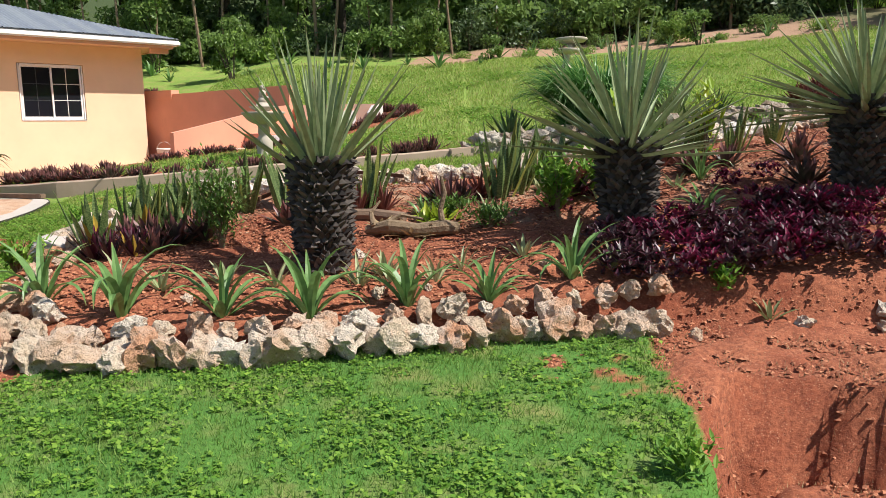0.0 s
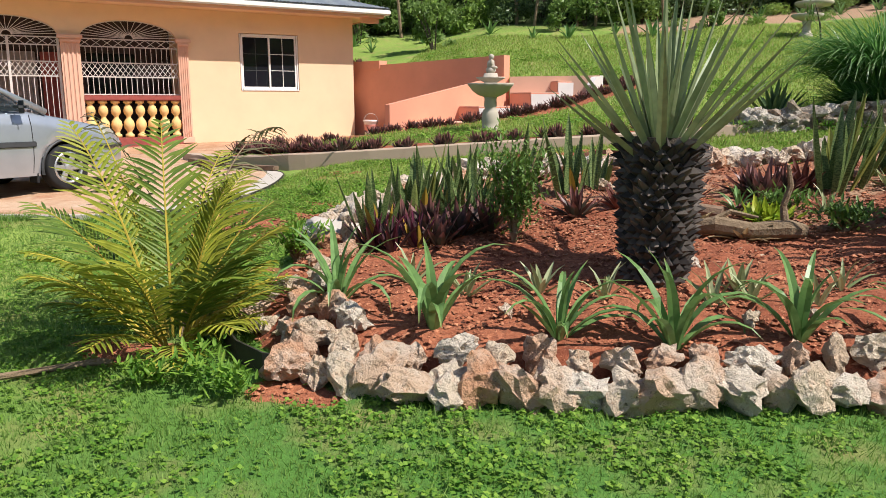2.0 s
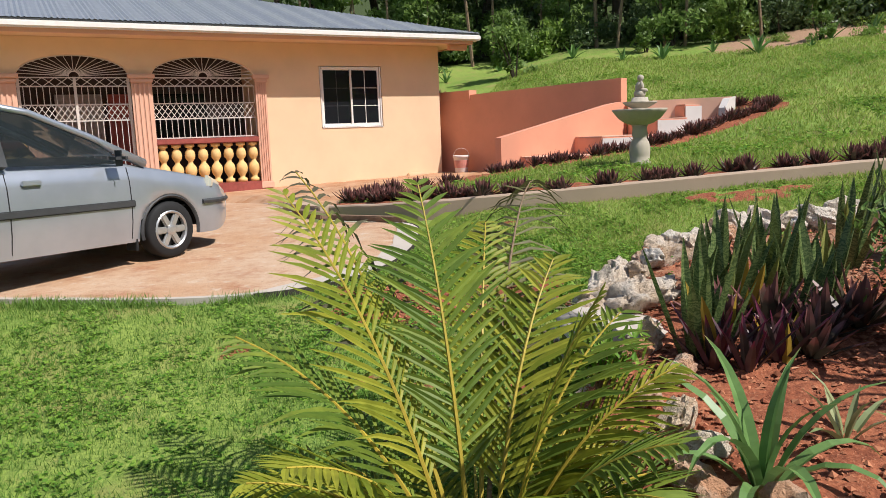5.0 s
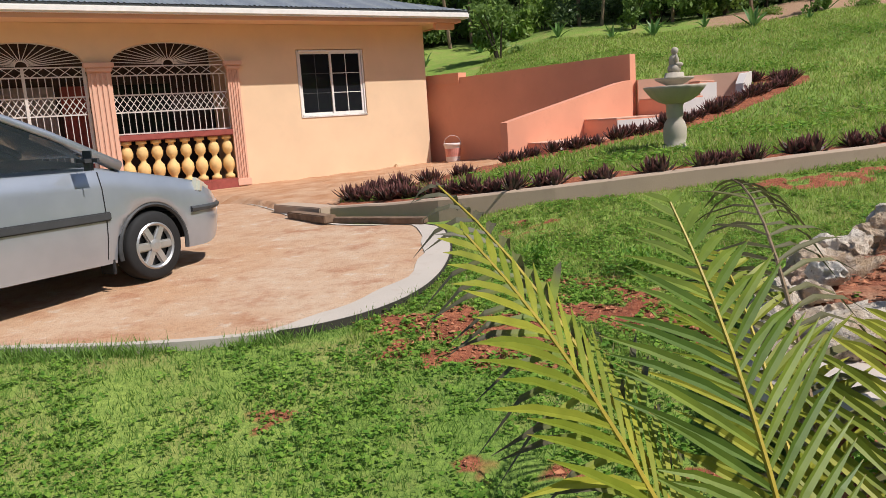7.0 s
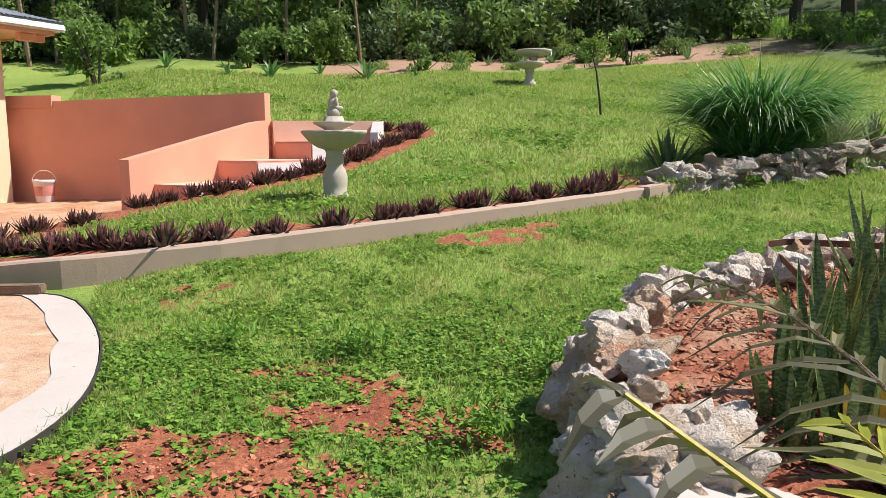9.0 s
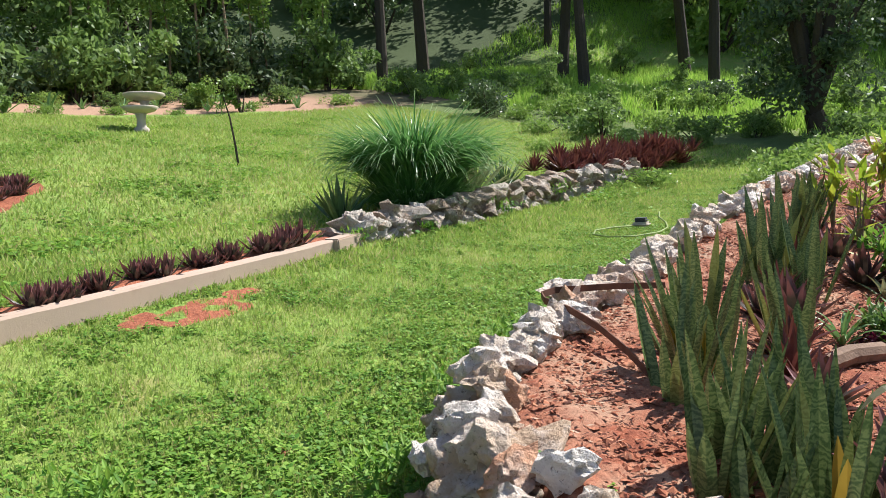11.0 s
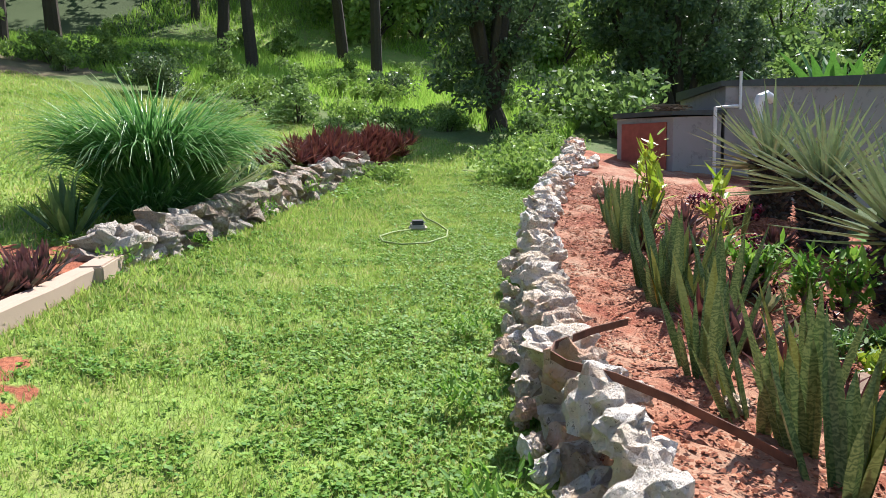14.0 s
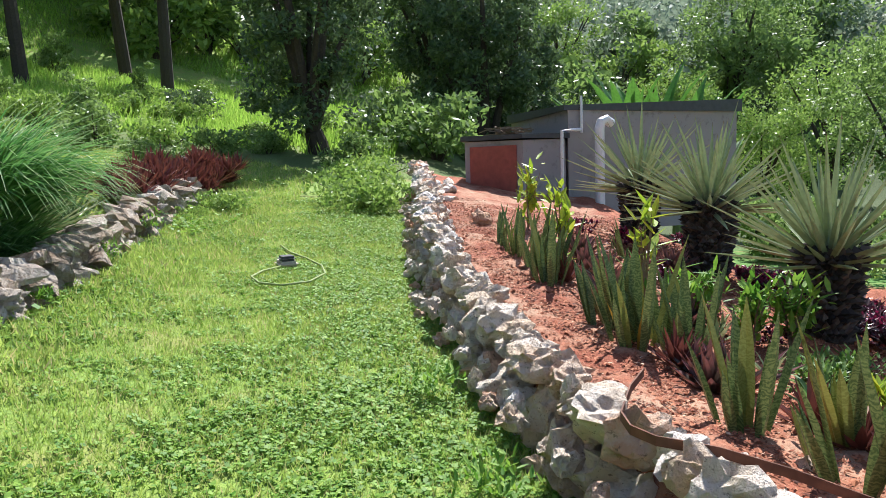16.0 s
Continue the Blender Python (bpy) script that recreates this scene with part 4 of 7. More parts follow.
def banded(name, a, b, rim):
    """Snake plant leaves: wavy dark and pale cross bands."""
    k = Mat(name, 0.38)
    w = k.t.nodes.new("ShaderNodeTexWave")
    w.bands_direction = "Z"
    w.inputs["Scale"].default_value, w.inputs["Distortion"].default_value, w.inputs["Detail"].default_value, w.inputs["Detail Scale"].default_value = 12.0, 14.0, 3.0, 2.0
    k.link(k.coords(), w.inputs["Vector"])
    col = k.mix(w.outputs["Fac"], a, b)
    return k.done(k.mix(k.ramp(k.chance(), (0.8, (0, 0, 0)), (1.0, (0.6, 0.6, 0.6))), col, rim), 0.15)


M_SNAKE = banded("snake_plant_leaf", (0.06, 0.1, 0.03), (0.17, 0.22, 0.075), (0.36, 0.33, 0.06))
M_SNAKEY = leafy("yellowed_leaf", (0.35, 0.28, 0.04), (0.45, 0.22, 0.03), None, 0.45, 0.2)
M_SWORD = leafy("sword_leaf", (0.2, 0.27, 0.13), (0.34, 0.38, 0.2), (0.13, 0.05, 0.03), 0.38, 0.1, 0.93)
M_ARECA = leafy("areca_leaf", (0.22, 0.27, 0.025), (0.44, 0.42, 0.05), (0.3, 0.24, 0.06), 0.5, 0.35, 0.95)
M_ARECAG = leafy("areca_green_leaf", (0.1, 0.17, 0.025), (0.24, 0.3, 0.04), (0.3, 0.24, 0.06), 0.5, 0.3, 0.95)
M_ARECAT = leafy("areca_withered_tip_leaf", (0.2, 0.27, 0.035), (0.36, 0.38, 0.06), (0.11, 0.1, 0.06), 0.5, 0.25, 0.55)
M_FROND = plain("frond_stalk", (0.4, 0.3, 0.04), 0.5)
M_SHRUB = leafy("fine_green_leaf", (0.09, 0.18, 0.03), (0.18, 0.28, 0.06), None, 0.5, 0.3)
M_WEED = leafy("weed_leaf", (0.09, 0.23, 0.022), (0.31, 0.47, 0.065), None, 0.6, 0.38)
def grass_material():
    """Green blades with a share of straw among them."""
    k = Mat("grass_blade", 0.6)
    return k.done(k.ramp(k.island(), (0.0, (0.2, 0.31, 0.05)), (0.8, (0.4, 0.49, 0.11)), (0.88, (0.42, 0.42, 0.15)), (1.0, (0.5, 0.4, 0.2))), 0.5)


M_GRASS = grass_material()
M_TURF = leafy("lush_turf", (0.14, 0.27, 0.045), (0.3, 0.43, 0.1), None, 0.6, 0.45)
# brighter copy of the grass: sunlight on the slope put into its colour
M_SLOPE_SUN = leafy("sun_bright_slope_grass", (0.26, 0.46, 0.05), (0.45, 0.6, 0.12), None, 0.6, 0.5)
M_TALLGRASS = leafy("fountain_grass", (0.07, 0.2, 0.045), (0.22, 0.42, 0.12), (0.42, 0.5, 0.26), 0.32, 0.35, 0.85)
M_AGAVE = leafy("agave_leaf", (0.07, 0.13, 0.045), (0.13, 0.19, 0.07), None, 0.4, 0.1)
M_VARIEG = leafy("variegated_leaf", (0.2, 0.25, 0.1), (0.4, 0.42, 0.22), None, 0.4, 0.15)
M_CROTON = leafy("yellow_green_leaf", (0.28, 0.42, 0.03), (0.48, 0.5, 0.05), None, 0.4, 0.35)
M_DRY = leafy("dry_leaf", (0.35, 0.24, 0.12), (0.5, 0.38, 0.2), None, 0.7, 0.2)
M_DRYFROND = leafy("dry_frond", (0.1, 0.09, 0.04), (0.2, 0.19, 0.08), None, 0.6, 0.2)
# dark ivy leaf; on bushes its darkness stands for shade
M_IVY_SHADE = leafy("ivy_and_shade_leaf", (0.06, 0.1, 0.04), (0.16, 0.23, 0.085), None, 0.4, 0.35)
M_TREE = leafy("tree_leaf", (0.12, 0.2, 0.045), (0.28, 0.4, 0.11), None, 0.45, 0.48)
# brighter copy of tree_leaf, with sunlight put into the colour
M_TREE_SUN = leafy("sun_bright_tree_leaf", (0.16, 0.28, 0.045), (0.36, 0.48, 0.11), None, 0.4, 0.42)
M_BANANA = leafy("broad_leaf", (0.06, 0.17, 0.025), (0.15, 0.32, 0.05), None, 0.4, 0.3)
# paler and bluer than tree_leaf: distance haze painted into the leaves
M_HILL_HAZE = leafy("hazed_hill_leaf", (0.2, 0.26, 0.17), (0.33, 0.4, 0.28), None, 0.6, 0.35)


def bark(name, a, b):
    k = Mat(name, 0.95)
    n = k.noise(16, 5, 0.7)
    k.bump(n, 0.9, 0.03)
    return k.done(k.mix(n, a, b))


M_BARK = bark("bark", (0.025, 0.019, 0.013), (0.09, 0.07, 0.05))
M_SCALE = leafy("leaf_base_scale", (0.018, 0.014, 0.013), (0.16, 0.13, 0.11), None, 0.8, 0.0)
M_TWIG = bark("twig", (0.14, 0.09, 0.05), (0.3, 0.22, 0.14))
R = random.Random(4)


def rosette(n, length, width, lean=(0.1, 1.2), droop=0.4, rng=R, spread=0.03, fold=0.25, segs=4, taper=1.0):
    g = Geo()
    for i in range(n):
        k = (i + 0.5) / n
        a = i * 2.399 + rng.uniform(-0.3, 0.3)
        r = spread * k
        g.blade((r * math.cos(a), r * math.sin(a), 0), a, lean[0] + (lean[1] - lean[0]) * k + rng.uniform(-0.08, 0.08), length * rng.uniform(0.75, 1.1), width * rng.uniform(0.8, 1.15), droop * rng.uniform(0.4, 1.5), fold, segs, taper)
    return g


def split_leaves(g, per):
    """The single leaves of a rosette, each as a Geo of its own."""
    out = []
    for i in range(0, len(g.v), per):
        n = Geo()
        n.v, n.tip = g.v[i:i + per], g.tip[i:i + per]
        n.f = [tuple(j - i for j in q) for q in g.f if i <= q[0] < i + per]
        out.append(n)
    return out


def put_many(geos, material, name, label, category, spots, group, leaf="leaves", sizes=(0.85, 1.2), rng=R, sink=0.01, per=0):
    """Copies of one plant, of two or more grown forms, at places on the ground. per: vertices of a leaf, to make each leaf a part."""
    meshes = [[h.mesh("leaf", material) for h in split_leaves(g, per)] if per else [g.mesh(leaf, material)] for g in geos]
    forms = {}
    for i, s in enumerate(spots):
        x, y = s[0], s[1]
        size = s[2] if len(s) > 2 else rng.uniform(*sizes)
        k = i % len(meshes)
        m = spot(x, y, rng.uniform(0, 360), size, sink)
        if k not in forms:
            forms[k] = thing(name, label, category, m, group)
            for me in meshes[k]:
                part("leaf" if per else leaf, me, material, forms[k])
        else:
            ob = copy_thing(forms[k], m)
            ob.matrix_world = m


# ---- trunked sword-leaf palms in the bed ----
def trunk_scales(height, r0, r1, rng):
    core, g = Geo(), Geo()
    core.lathe([(r0 * 0.86, -0.1), (r0 * 0.84, height * 0.3), (r1 * 0.8, height * 0.7), (r1 * 0.62, height + 0.04)], 20)
    z, ring = 0.0, 0
    while z < height:
        k = z / height
        r = (r0 + (r1 - r0) * k) * (1 - 0.08 * abs(k - 0.5))
        n = 24
        for i in range(n):
            a = (i + 0.5 * (ring % 2) + rng.uniform(-0.2, 0.2)) * 2 * math.pi / n
            w, l = r * rng.uniform(0.12, 0.19), 0.03 + 0.03 * rng.random()
            c, s = math.cos(a), math.sin(a)
            out = r * 0.84
            tip = r * (1.0 + 0.2 * rng.random())
            dz = rng.uniform(-0.015, 0.055)
            g.add([(out * c - w * s, out * s + w * c, z), (out * c + w * s, out * s - w * c, z), (out * c, out * s, z + l * 1.2), (out * c, out * s, z - 0.02), (tip * c, tip * s, z + dz + 0.01)], [(0, 4, 2), (2, 4, 1), (0, 3, 4), (3, 1, 4)])
        z += 0.04
        ring += 1
    return core, g


def sword_palm(x, y, height, radius, leaf, count, lean, seed, label):
    rng = random.Random(seed)
    p = thing("sword_leaf_palm", label, "palm", spot(x, y, rng.uniform(0, 360)), "sword-leaf palms in the bed")
    core, sc = trunk_scales(height, radius * 0.82, radius * 1.03, rng)
    part("trunk", core, M_BARK, p)
    part("scaly_bark", sc, M_SCALE, p, "dark overlapping leaf bases")
    g = Geo()
    for i in range(count):
        k = (i + 0.5) / count
        a = i * 2.399 + rng.uniform(-0.2, 0.2)
        ln = lean[0] + (lean[1] - lean[0]) * k ** 0.8 + rng.uniform(-0.07, 0.07)
        rr = radius * 0.45 * k
        g.blade((rr * math.cos(a), rr * math.sin(a), height - 0.02 - 0.1 * k), a, ln, leaf * rng.uniform(0.72, 1.1), 0.056, rng.uniform(-0.05, 0.14), 0.42, 4, 0.9, 0.85)
    for leaf_geo in split_leaves(g, 15):
        part("leaf", leaf_geo, M_SWORD, p)
    return p


sword_palm(-1.05, 4.75, 0.86, 0.27, 1.02, 46, (0.02, 0.95), 11, "sword-leaf palm with a dark scaly trunk, upright crown")
sword_palm(1.47, 5.3, 0.74, 0.28, 1.04, 74, (0.1, 1.5), 12, "sword-leaf palm with a dark scaly trunk, wide crown")
sword_palm(3.55, 5.5, 0.8, 0.29, 1.05, 90, (0.2, 1.65), 13, "sword-leaf palm with a dark scaly trunk, wide crown")
sword_palm(5.35, 5.75, 0.75, 0.28, 1.05, 84, (0.2, 1.65), 14, "sword-leaf palm with a dark scaly trunk near the shed")

# ---- strap-leaf lilies along the stone border ----
put_many([rosette(14, 0.66, 0.054, (0.05, 0.75), 2.2, segs=7), rosette(11, 0.62, 0.058, (0.05, 0.6), 2.6, segs=7), rosette(15, 0.6, 0.048, (0.08, 0.95), 1.8, segs=7)], M_LILY, "strap_leaf_lily", "green strap-leaf lily in the red earth", "lily",
         [(-2.95, 4.02, 0.95), (-2.28, 3.78, 1.1), (-1.57, 3.75, 0.95), (-0.97, 3.73, 1.0), (-0.33, 3.93, 0.95), (0.24, 4.0, 0.8), (0.87, 4.33, 0.85), (2.1, 5.2, 0.8), (-0.35, 6.35, 0.55), (2.5, 6.6, 0.7)], "lilies along the border", per=24)
put_many([rosette(9, 0.2, 0.035, (0.2, 1.1), 0.6), rosette(8, 0.24, 0.03, (0.15, 1.0), 0.9)], M_VARIEG, "young_lily", "small pale variegated strap-leaf plant", "lily",
         [(-2.2, 4.3), (-0.72, 4.35), (-0.5, 4.45), (-0.15, 4.4), (-1.75, 4.4), (-2.6, 4.45), (0.55, 4.9), (1.2, 4.5), (2.2, 4.0), (-1.35, 4.35), (-0.55, 4.6), (0.05, 4.7), (0.9, 6.9), (1.4, 6.2), (2.2, 6.4), (0.3, 6.3), (1.0, 6.4)], "young lilies in the bed")

# ---- snake plants ----
def snake(n, length, rng=R):
    g = Geo()
    for i in range(n):
        a = rng.uniform(0, 6.283)
        r = 0.13 * math.sqrt(rng.random())
        g.blade((r * math.cos(a), r * math.sin(a), -0.02), a, 0.05 + r * 2.2 + rng.uniform(-0.05, 0.12), length * rng.uniform(0.5, 1.05), 0.072 * rng.uniform(0.8, 1.2), rng.uniform(-0.15, 0.3), 0.3, 5, 1.5, 0.7)
    return g


put_many([snake(11, 0.72), snake(8, 0.66), snake(13, 0.78)], M_SNAKE, "snake_plant", "tall banded green snake plant clump", "snake plant",
         [(-3.1, 5.2, 0.85), (-2.62, 5.72, 0.75), (-2.45, 5.85, 0.8), (0.44, 6.8, 1.05), (0.62, 6.95, 0.9), (-0.95, 6.45, 0.9), (-0.95, 7.0, 1.0), (-1.55, 6.8, 1.0), (-1.75, 6.62, 1.0), (0.55, 7.15, 1.15), (0.85, 7.3, 1.0), (1.0, 7.12, 0.95), (2.1, 7.5, 1.0), (2.45, 7.45, 1.0), (2.75, 7.55, 0.85), (3.2, 7.65, 0.8), (3.7, 7.8, 0.75), (-2.2, 6.6, 0.9), (-2.6, 6.2, 0.85), (3.9, 6.3, 0.8), (-2.95, 6.1, 0.8), (-2.98, 5.72, 0.85), (-3.12, 5.9, 0.75), (-2.75, 5.95, 0.8)], "snake plants in the bed", per=18)
put_many([snake(3, 0.62)], M_SNAKEY, "snake_plant", "yellowed snake plant leaves", "snake plant", [(-3.0, 5.16, 0.9), (-2.88, 5.68, 0.9), (-2.72, 5.1, 0.6), (-1.68, 6.7, 0.7), (0.6, 7.12, 0.8)], "yellowed snake plants")

# ---- bromeliads ----
def tuft(n, seed):
    """Several short rosettes grown together."""
    rng, g = random.Random(seed), Geo()
    for i in range(n):
        a, r = i * 2.4, 0.075 * math.sqrt(i)
        h = rosette(17, 0.2 * rng.uniform(0.8, 1.15), 0.042, (0.05, 1.25), -0.3, rng)
        m = len(g.v)
        g.v += [(p[0] + r * math.cos(a), p[1] + r * math.sin(a), p[2] + 0.02 * rng.random()) for p in h.v]
        g.tip += h.tip
        g.f += [tuple(j + m for j in q) for q in h.f]
    return g


BROM = [tuft(4, 1), tuft(3, 2), tuft(5, 3)]
brom_spots = [(-5.78, 10.85), (-5.45, 10.75), (-5.05, 10.85), (-4.55, 10.87), (-3.95, 10.95), (-3.38, 11.08), (-3.2, 11.15), (-2.91, 11.24), (-2.37, 11.4), (-1.79, 11.5), (-1.45, 11.6), (-0.95, 11.7), (-0.75, 11.72), (-0.55, 11.85, 1.3)]
brom_spots += [(-7.72, 11.75), (-7.5, 11.5), (-7.2, 11.3), (-6.95, 11.25), (-6.7, 11.15), (-6.45, 11.0), (-6.82, 12.3), (-6.36, 12.5), (-7.1, 11.9), (-7.35, 11.8), (-6.2, 11.0), (-6.0, 10.95)]
brom_spots += [(-5.85, 13.5), (-5.55, 13.7), (-5.25, 13.9), (-4.95, 14.15), (-4.7, 14.35), (-4.35, 14.75), (-4.1, 15.0), (-3.8, 15.3), (-3.55, 15.5), (-3.25, 15.7), (-3.0, 15.95), (-2.75, 16.2), (-2.5, 16.45), (-2.25, 16.75), (-2.0, 17.0), (-1.75, 17.2), (-1.5, 17.4), (-1.3, 17.7), (-1.15, 18.0), (-1.4, 18.15), (-1.7, 18.2), (-2.0, 18.2), (-2.3, 18.2), (-2.6, 18.15), (-2.9, 18.1), (-3.2, 18.05), (-3.5, 18.0)]
brom_spots += [(-6.3 - 0.28 * i, 19.6 + 0.17 * i) for i in range(12)] + [(-7.6 - 0.25 * i, 20.9 + 0.25 * i) for i in range(10)]
put_many(BROM, M_BROM, "bromeliad", "dark purple spiky bromeliad clump in red earth", "bromeliad", brom_spots, "bromeliads edging the lawn")
put_many([rosette(24, 0.24, 0.05, (0.1, 1.3), 0.2), rosette(20, 0.25, 0.05, (0.1, 1.2), 0.1)], M_BROM, "bromeliad", "dark purple and green bromeliad in the bed", "bromeliad", [(-1.65, 6.1, 1.2), (-0.1, 6.7, 1.5), (0.05, 6.85, 1.3), (1.2, 6.6, 1.4), (2.5, 6.9, 1.4), (2.9, 7.0, 1.3), (3.6, 6.9, 1.5), (3.3, 6.0, 1.4), (-2.75, 5.5, 1.4), (-2.5, 5.45, 1.3), (-2.95, 5.5, 1.2), (-2.3, 5.6, 1.4), (-0.2, 6.9, 1.2), (1.9, 7.0, 1.4), (-2.6, 5.2, 1.2)], "bromeliads in the bed")
put_many([rosette(24, 0.3, 0.05, (0.1, 1.2), 0.2)], M_REDBROM, "bromeliad", "bronze-red spiky bromeliad beside the rock wall", "bromeliad", [(0.25, 6.95, 1.0), (1.4, 7.2, 1.0), (-0.75, 6.55, 1.0), (-1.0, 6.45, 1.0), (2.3, 7.3, 0.9), (-1.3, 6.35, 0.9)], "bronze bromeliads", per=15)
put_many([rosette(14, 0.34, 0.05, (0.05, 0.8), 0.3)], M_TRADES, "oyster_plant", "purple-leaved oyster plant in the red earth", "oyster plant", [(-3.05, 5.02, 1.0), (-2.9, 5.0, 0.9), (-2.75, 5.12, 0.9)], "oyster plants")


# ---- magenta and purple bedding plants ----
def bedding(n, rng=R):
    g = Geo()
    for i in range(n):
        a, r = rng.uniform(0, 6.283), 0.2 * math.sqrt(rng.random())
        h = 0.05 + 0.22 * rng.random() * (1 - r * 2)
        for k in range(5):
            g.blade((r * math.cos(a), r * math.sin(a), h), rng.uniform(0, 6.283), rng.uniform(0.5, 1.4), 0.075 * rng.uniform(0.7, 1.3), 0.03, 0.6, 0.15, 2, 1.0, 0.5)
    return g


red_spots = [(1.25 + 0.24 * (i % 9) + R.uniform(-0.1, 0.1), 4.2 + 0.26 * (i // 9) + 0.06 * (i % 9) * 0.4 + R.uniform(-0.08, 0.08)) for i in range(36)]
put_many([bedding(34), bedding(30)], M_TRADES, "bedding_plant", "dense purple-leaved bedding plant", "bedding plant", [s for i, s in enumerate(red_spots) if i % 3 != 2], "purple bedding plants")
put_many([bedding(34)], M_IRESINE, "bedding_plant", "dense magenta-leaved bedding plant", "bedding plant", [s for i, s in enumerate(red_spots) if i % 3 == 2] + [(2.9, 5.1), (3.2, 4.9), (2.6, 5.3), (3.6, 5.0), (1.0, 6.0, 0.7), (1.3, 6.4, 0.6), (-0.3, 6.2, 0.5), (2.6, 6.2, 0.8), (3.0, 6.3, 0.8), (4.4, 6.2), (4.9, 6.6), (5.3, 5.2)], "magenta bedding plants")


# ---- feathery shrub and leafy young plants ----
def leaf_cloud(n, rx, rz, size, rng, base=0.0, branches=9):
    tw, g = Geo(), Geo()
    for b in range(branches):
        a, ln = rng.uniform(0, 6.283), rng.uniform(0.1, 0.75)
        top = Vector((rx * math.sin(ln) * math.cos(a), rx * math.sin(ln) * math.sin(a), rz * rng.uniform(0.75, 1.0)))
        tw.tube([(0, 0, -0.03), top * 0.5 + Vector((0, 0, rz * 0.1)), top], [0.011, 0.008, 0.003], 4)
        for i in range(n // branches):
            k = rng.uniform(0.3, 1.05)
            p = top * k + Vector((rng.gauss(0, rx * 0.22), rng.gauss(0, rx * 0.22), rng.gauss(0, rz * 0.1) + base))
            g.blade(p, rng.uniform(0, 6.283), rng.uniform(0.3, 1.5), size * rng.uniform(0.7, 1.4), size * 0.38, 0.4, 0.15, 2, 1.0, 0.5)
    return tw, g


def shrub(x, y, rx, rz, n, size, label, seed, material=M_SHRUB, group="", name="shrub"):
    tw, g = leaf_cloud(n, rx, rz, size, random.Random(seed))
    s = thing(name, label, "shrub", spot(x, y), group)
    if name != "weed":
        part("stem", tw, M_TWIG, s)
    part("foliage", g, material, s)
    return s


shrub(-2.05, 5.32, 0.36, 0.74, 1500, 0.05, "feathery bright green shrub in the bed", 1)
shrub(-0.1, 6.2, 0.3, 0.22, 400, 0.06, "low feathery green fern-like plant", 2)
shrub(0.3, 5.75, 0.3, 0.2, 400, 0.06, "low feathery green fern-like plant", 3)
shrub(1.5, 6.4, 0.3, 0.4, 240, 0.11, "leafy green sapling in the bed", 4, M_WEED)
shrub(0.95, 6.15, 0.25, 0.45, 200, 0.1, "leafy green sapling in the bed", 5, M_WEED)
shrub(-3.55, 4.75, 0.25, 0.25, 260, 0.06, "low green weed clump at the bed's edge", 6, M_WEED)
shrub(2.75, 7.25, 0.2, 0.75, 70, 0.16, "young plant with yellow-green leaves", 7, M_CROTON)
shrub(1.7, 6.75, 0.12, 0.8, 36, 0.18, "young plant with yellow-green leaves", 8, M_CROTON)
shrub(4.9, 7.3, 0.3, 0.8, 90, 0.16, "young plant with yellow-green leaves", 9, M_CROTON)
shrub(0.95, 5.85, 0.25, 0.55, 160, 0.12, "leafy green sapling in the bed", 10, M_WEED)
shrub(-0.2, 5.9, 0.25, 0.12, 60, 0.14, "low yellow-leaved plant in red earth", 11, M_CROTON)


# ---- areca palm at the bed's end ----
def frond(g, stalk, base, yaw, lean, length, rng, pairs=38, leaflet=0.3, droop=1.1, hang=0.1):
    p, ang = Vector(base), lean
    out = Vector((math.cos(yaw), math.sin(yaw), 0))
    side = Vector((-math.sin(yaw), math.cos(yaw), 0))
    pts = []
    for i in range(pairs + 1):
        k = i / pairs
        way = out * math.sin(ang) + Vector((0, 0, math.cos(ang)))
        pts.append(p.copy())
        if k > 0.22:
            size = leaflet * math.sin(math.pi * min(0.97, 0.2 + 0.78 * (k - 0.22) / 0.78)) + 0.05
            for s in (-1, 1):
                d = (side * s * 0.85 + way * 0.75 + Vector((0, 0, 0.12 * rng.uniform(-1, 1.6)))).normalized()
                size_here = size * rng.uniform(0.85, 1.08)
                up = way.cross(d).normalized()
                up = up if up.z > 0 else -up
                w = up.cross(d).normalized() * (0.0105 if pairs > 20 else 0.008)
                sag, vs, tips = hang * rng.uniform(0.5, 2.2) * size_here, [], []
                for f, wide in ((0.0, 0.5), (0.3, 1.1), (0.65, 0.9), (1.0, 0.08)):
                    c = p + d * size_here * f - Vector((0, 0, sag * f * f))
                    vs += [c - w * wide, c - up * 0.005 * wide, c + w * wide]
                    tips += [0.15 + 0.85 * max(f, k - 0.25)] * 3
                g.add(vs, [(j * 3 + e, j * 3 + e + 1, j * 3 + e + 4, j * 3 + e + 3) for j in range(3) for e in (0, 1)], tips)
        p = p + way * (length / pairs)
        ang += droop * (0.3 + 1.4 * k) / pairs
    stalk.tube(pts[::3] + [pts[-1]], [0.011 * (1 - 0.8 * j / (len(pts[::3]))) for j in range(len(pts[::3]) + 1)], 5)


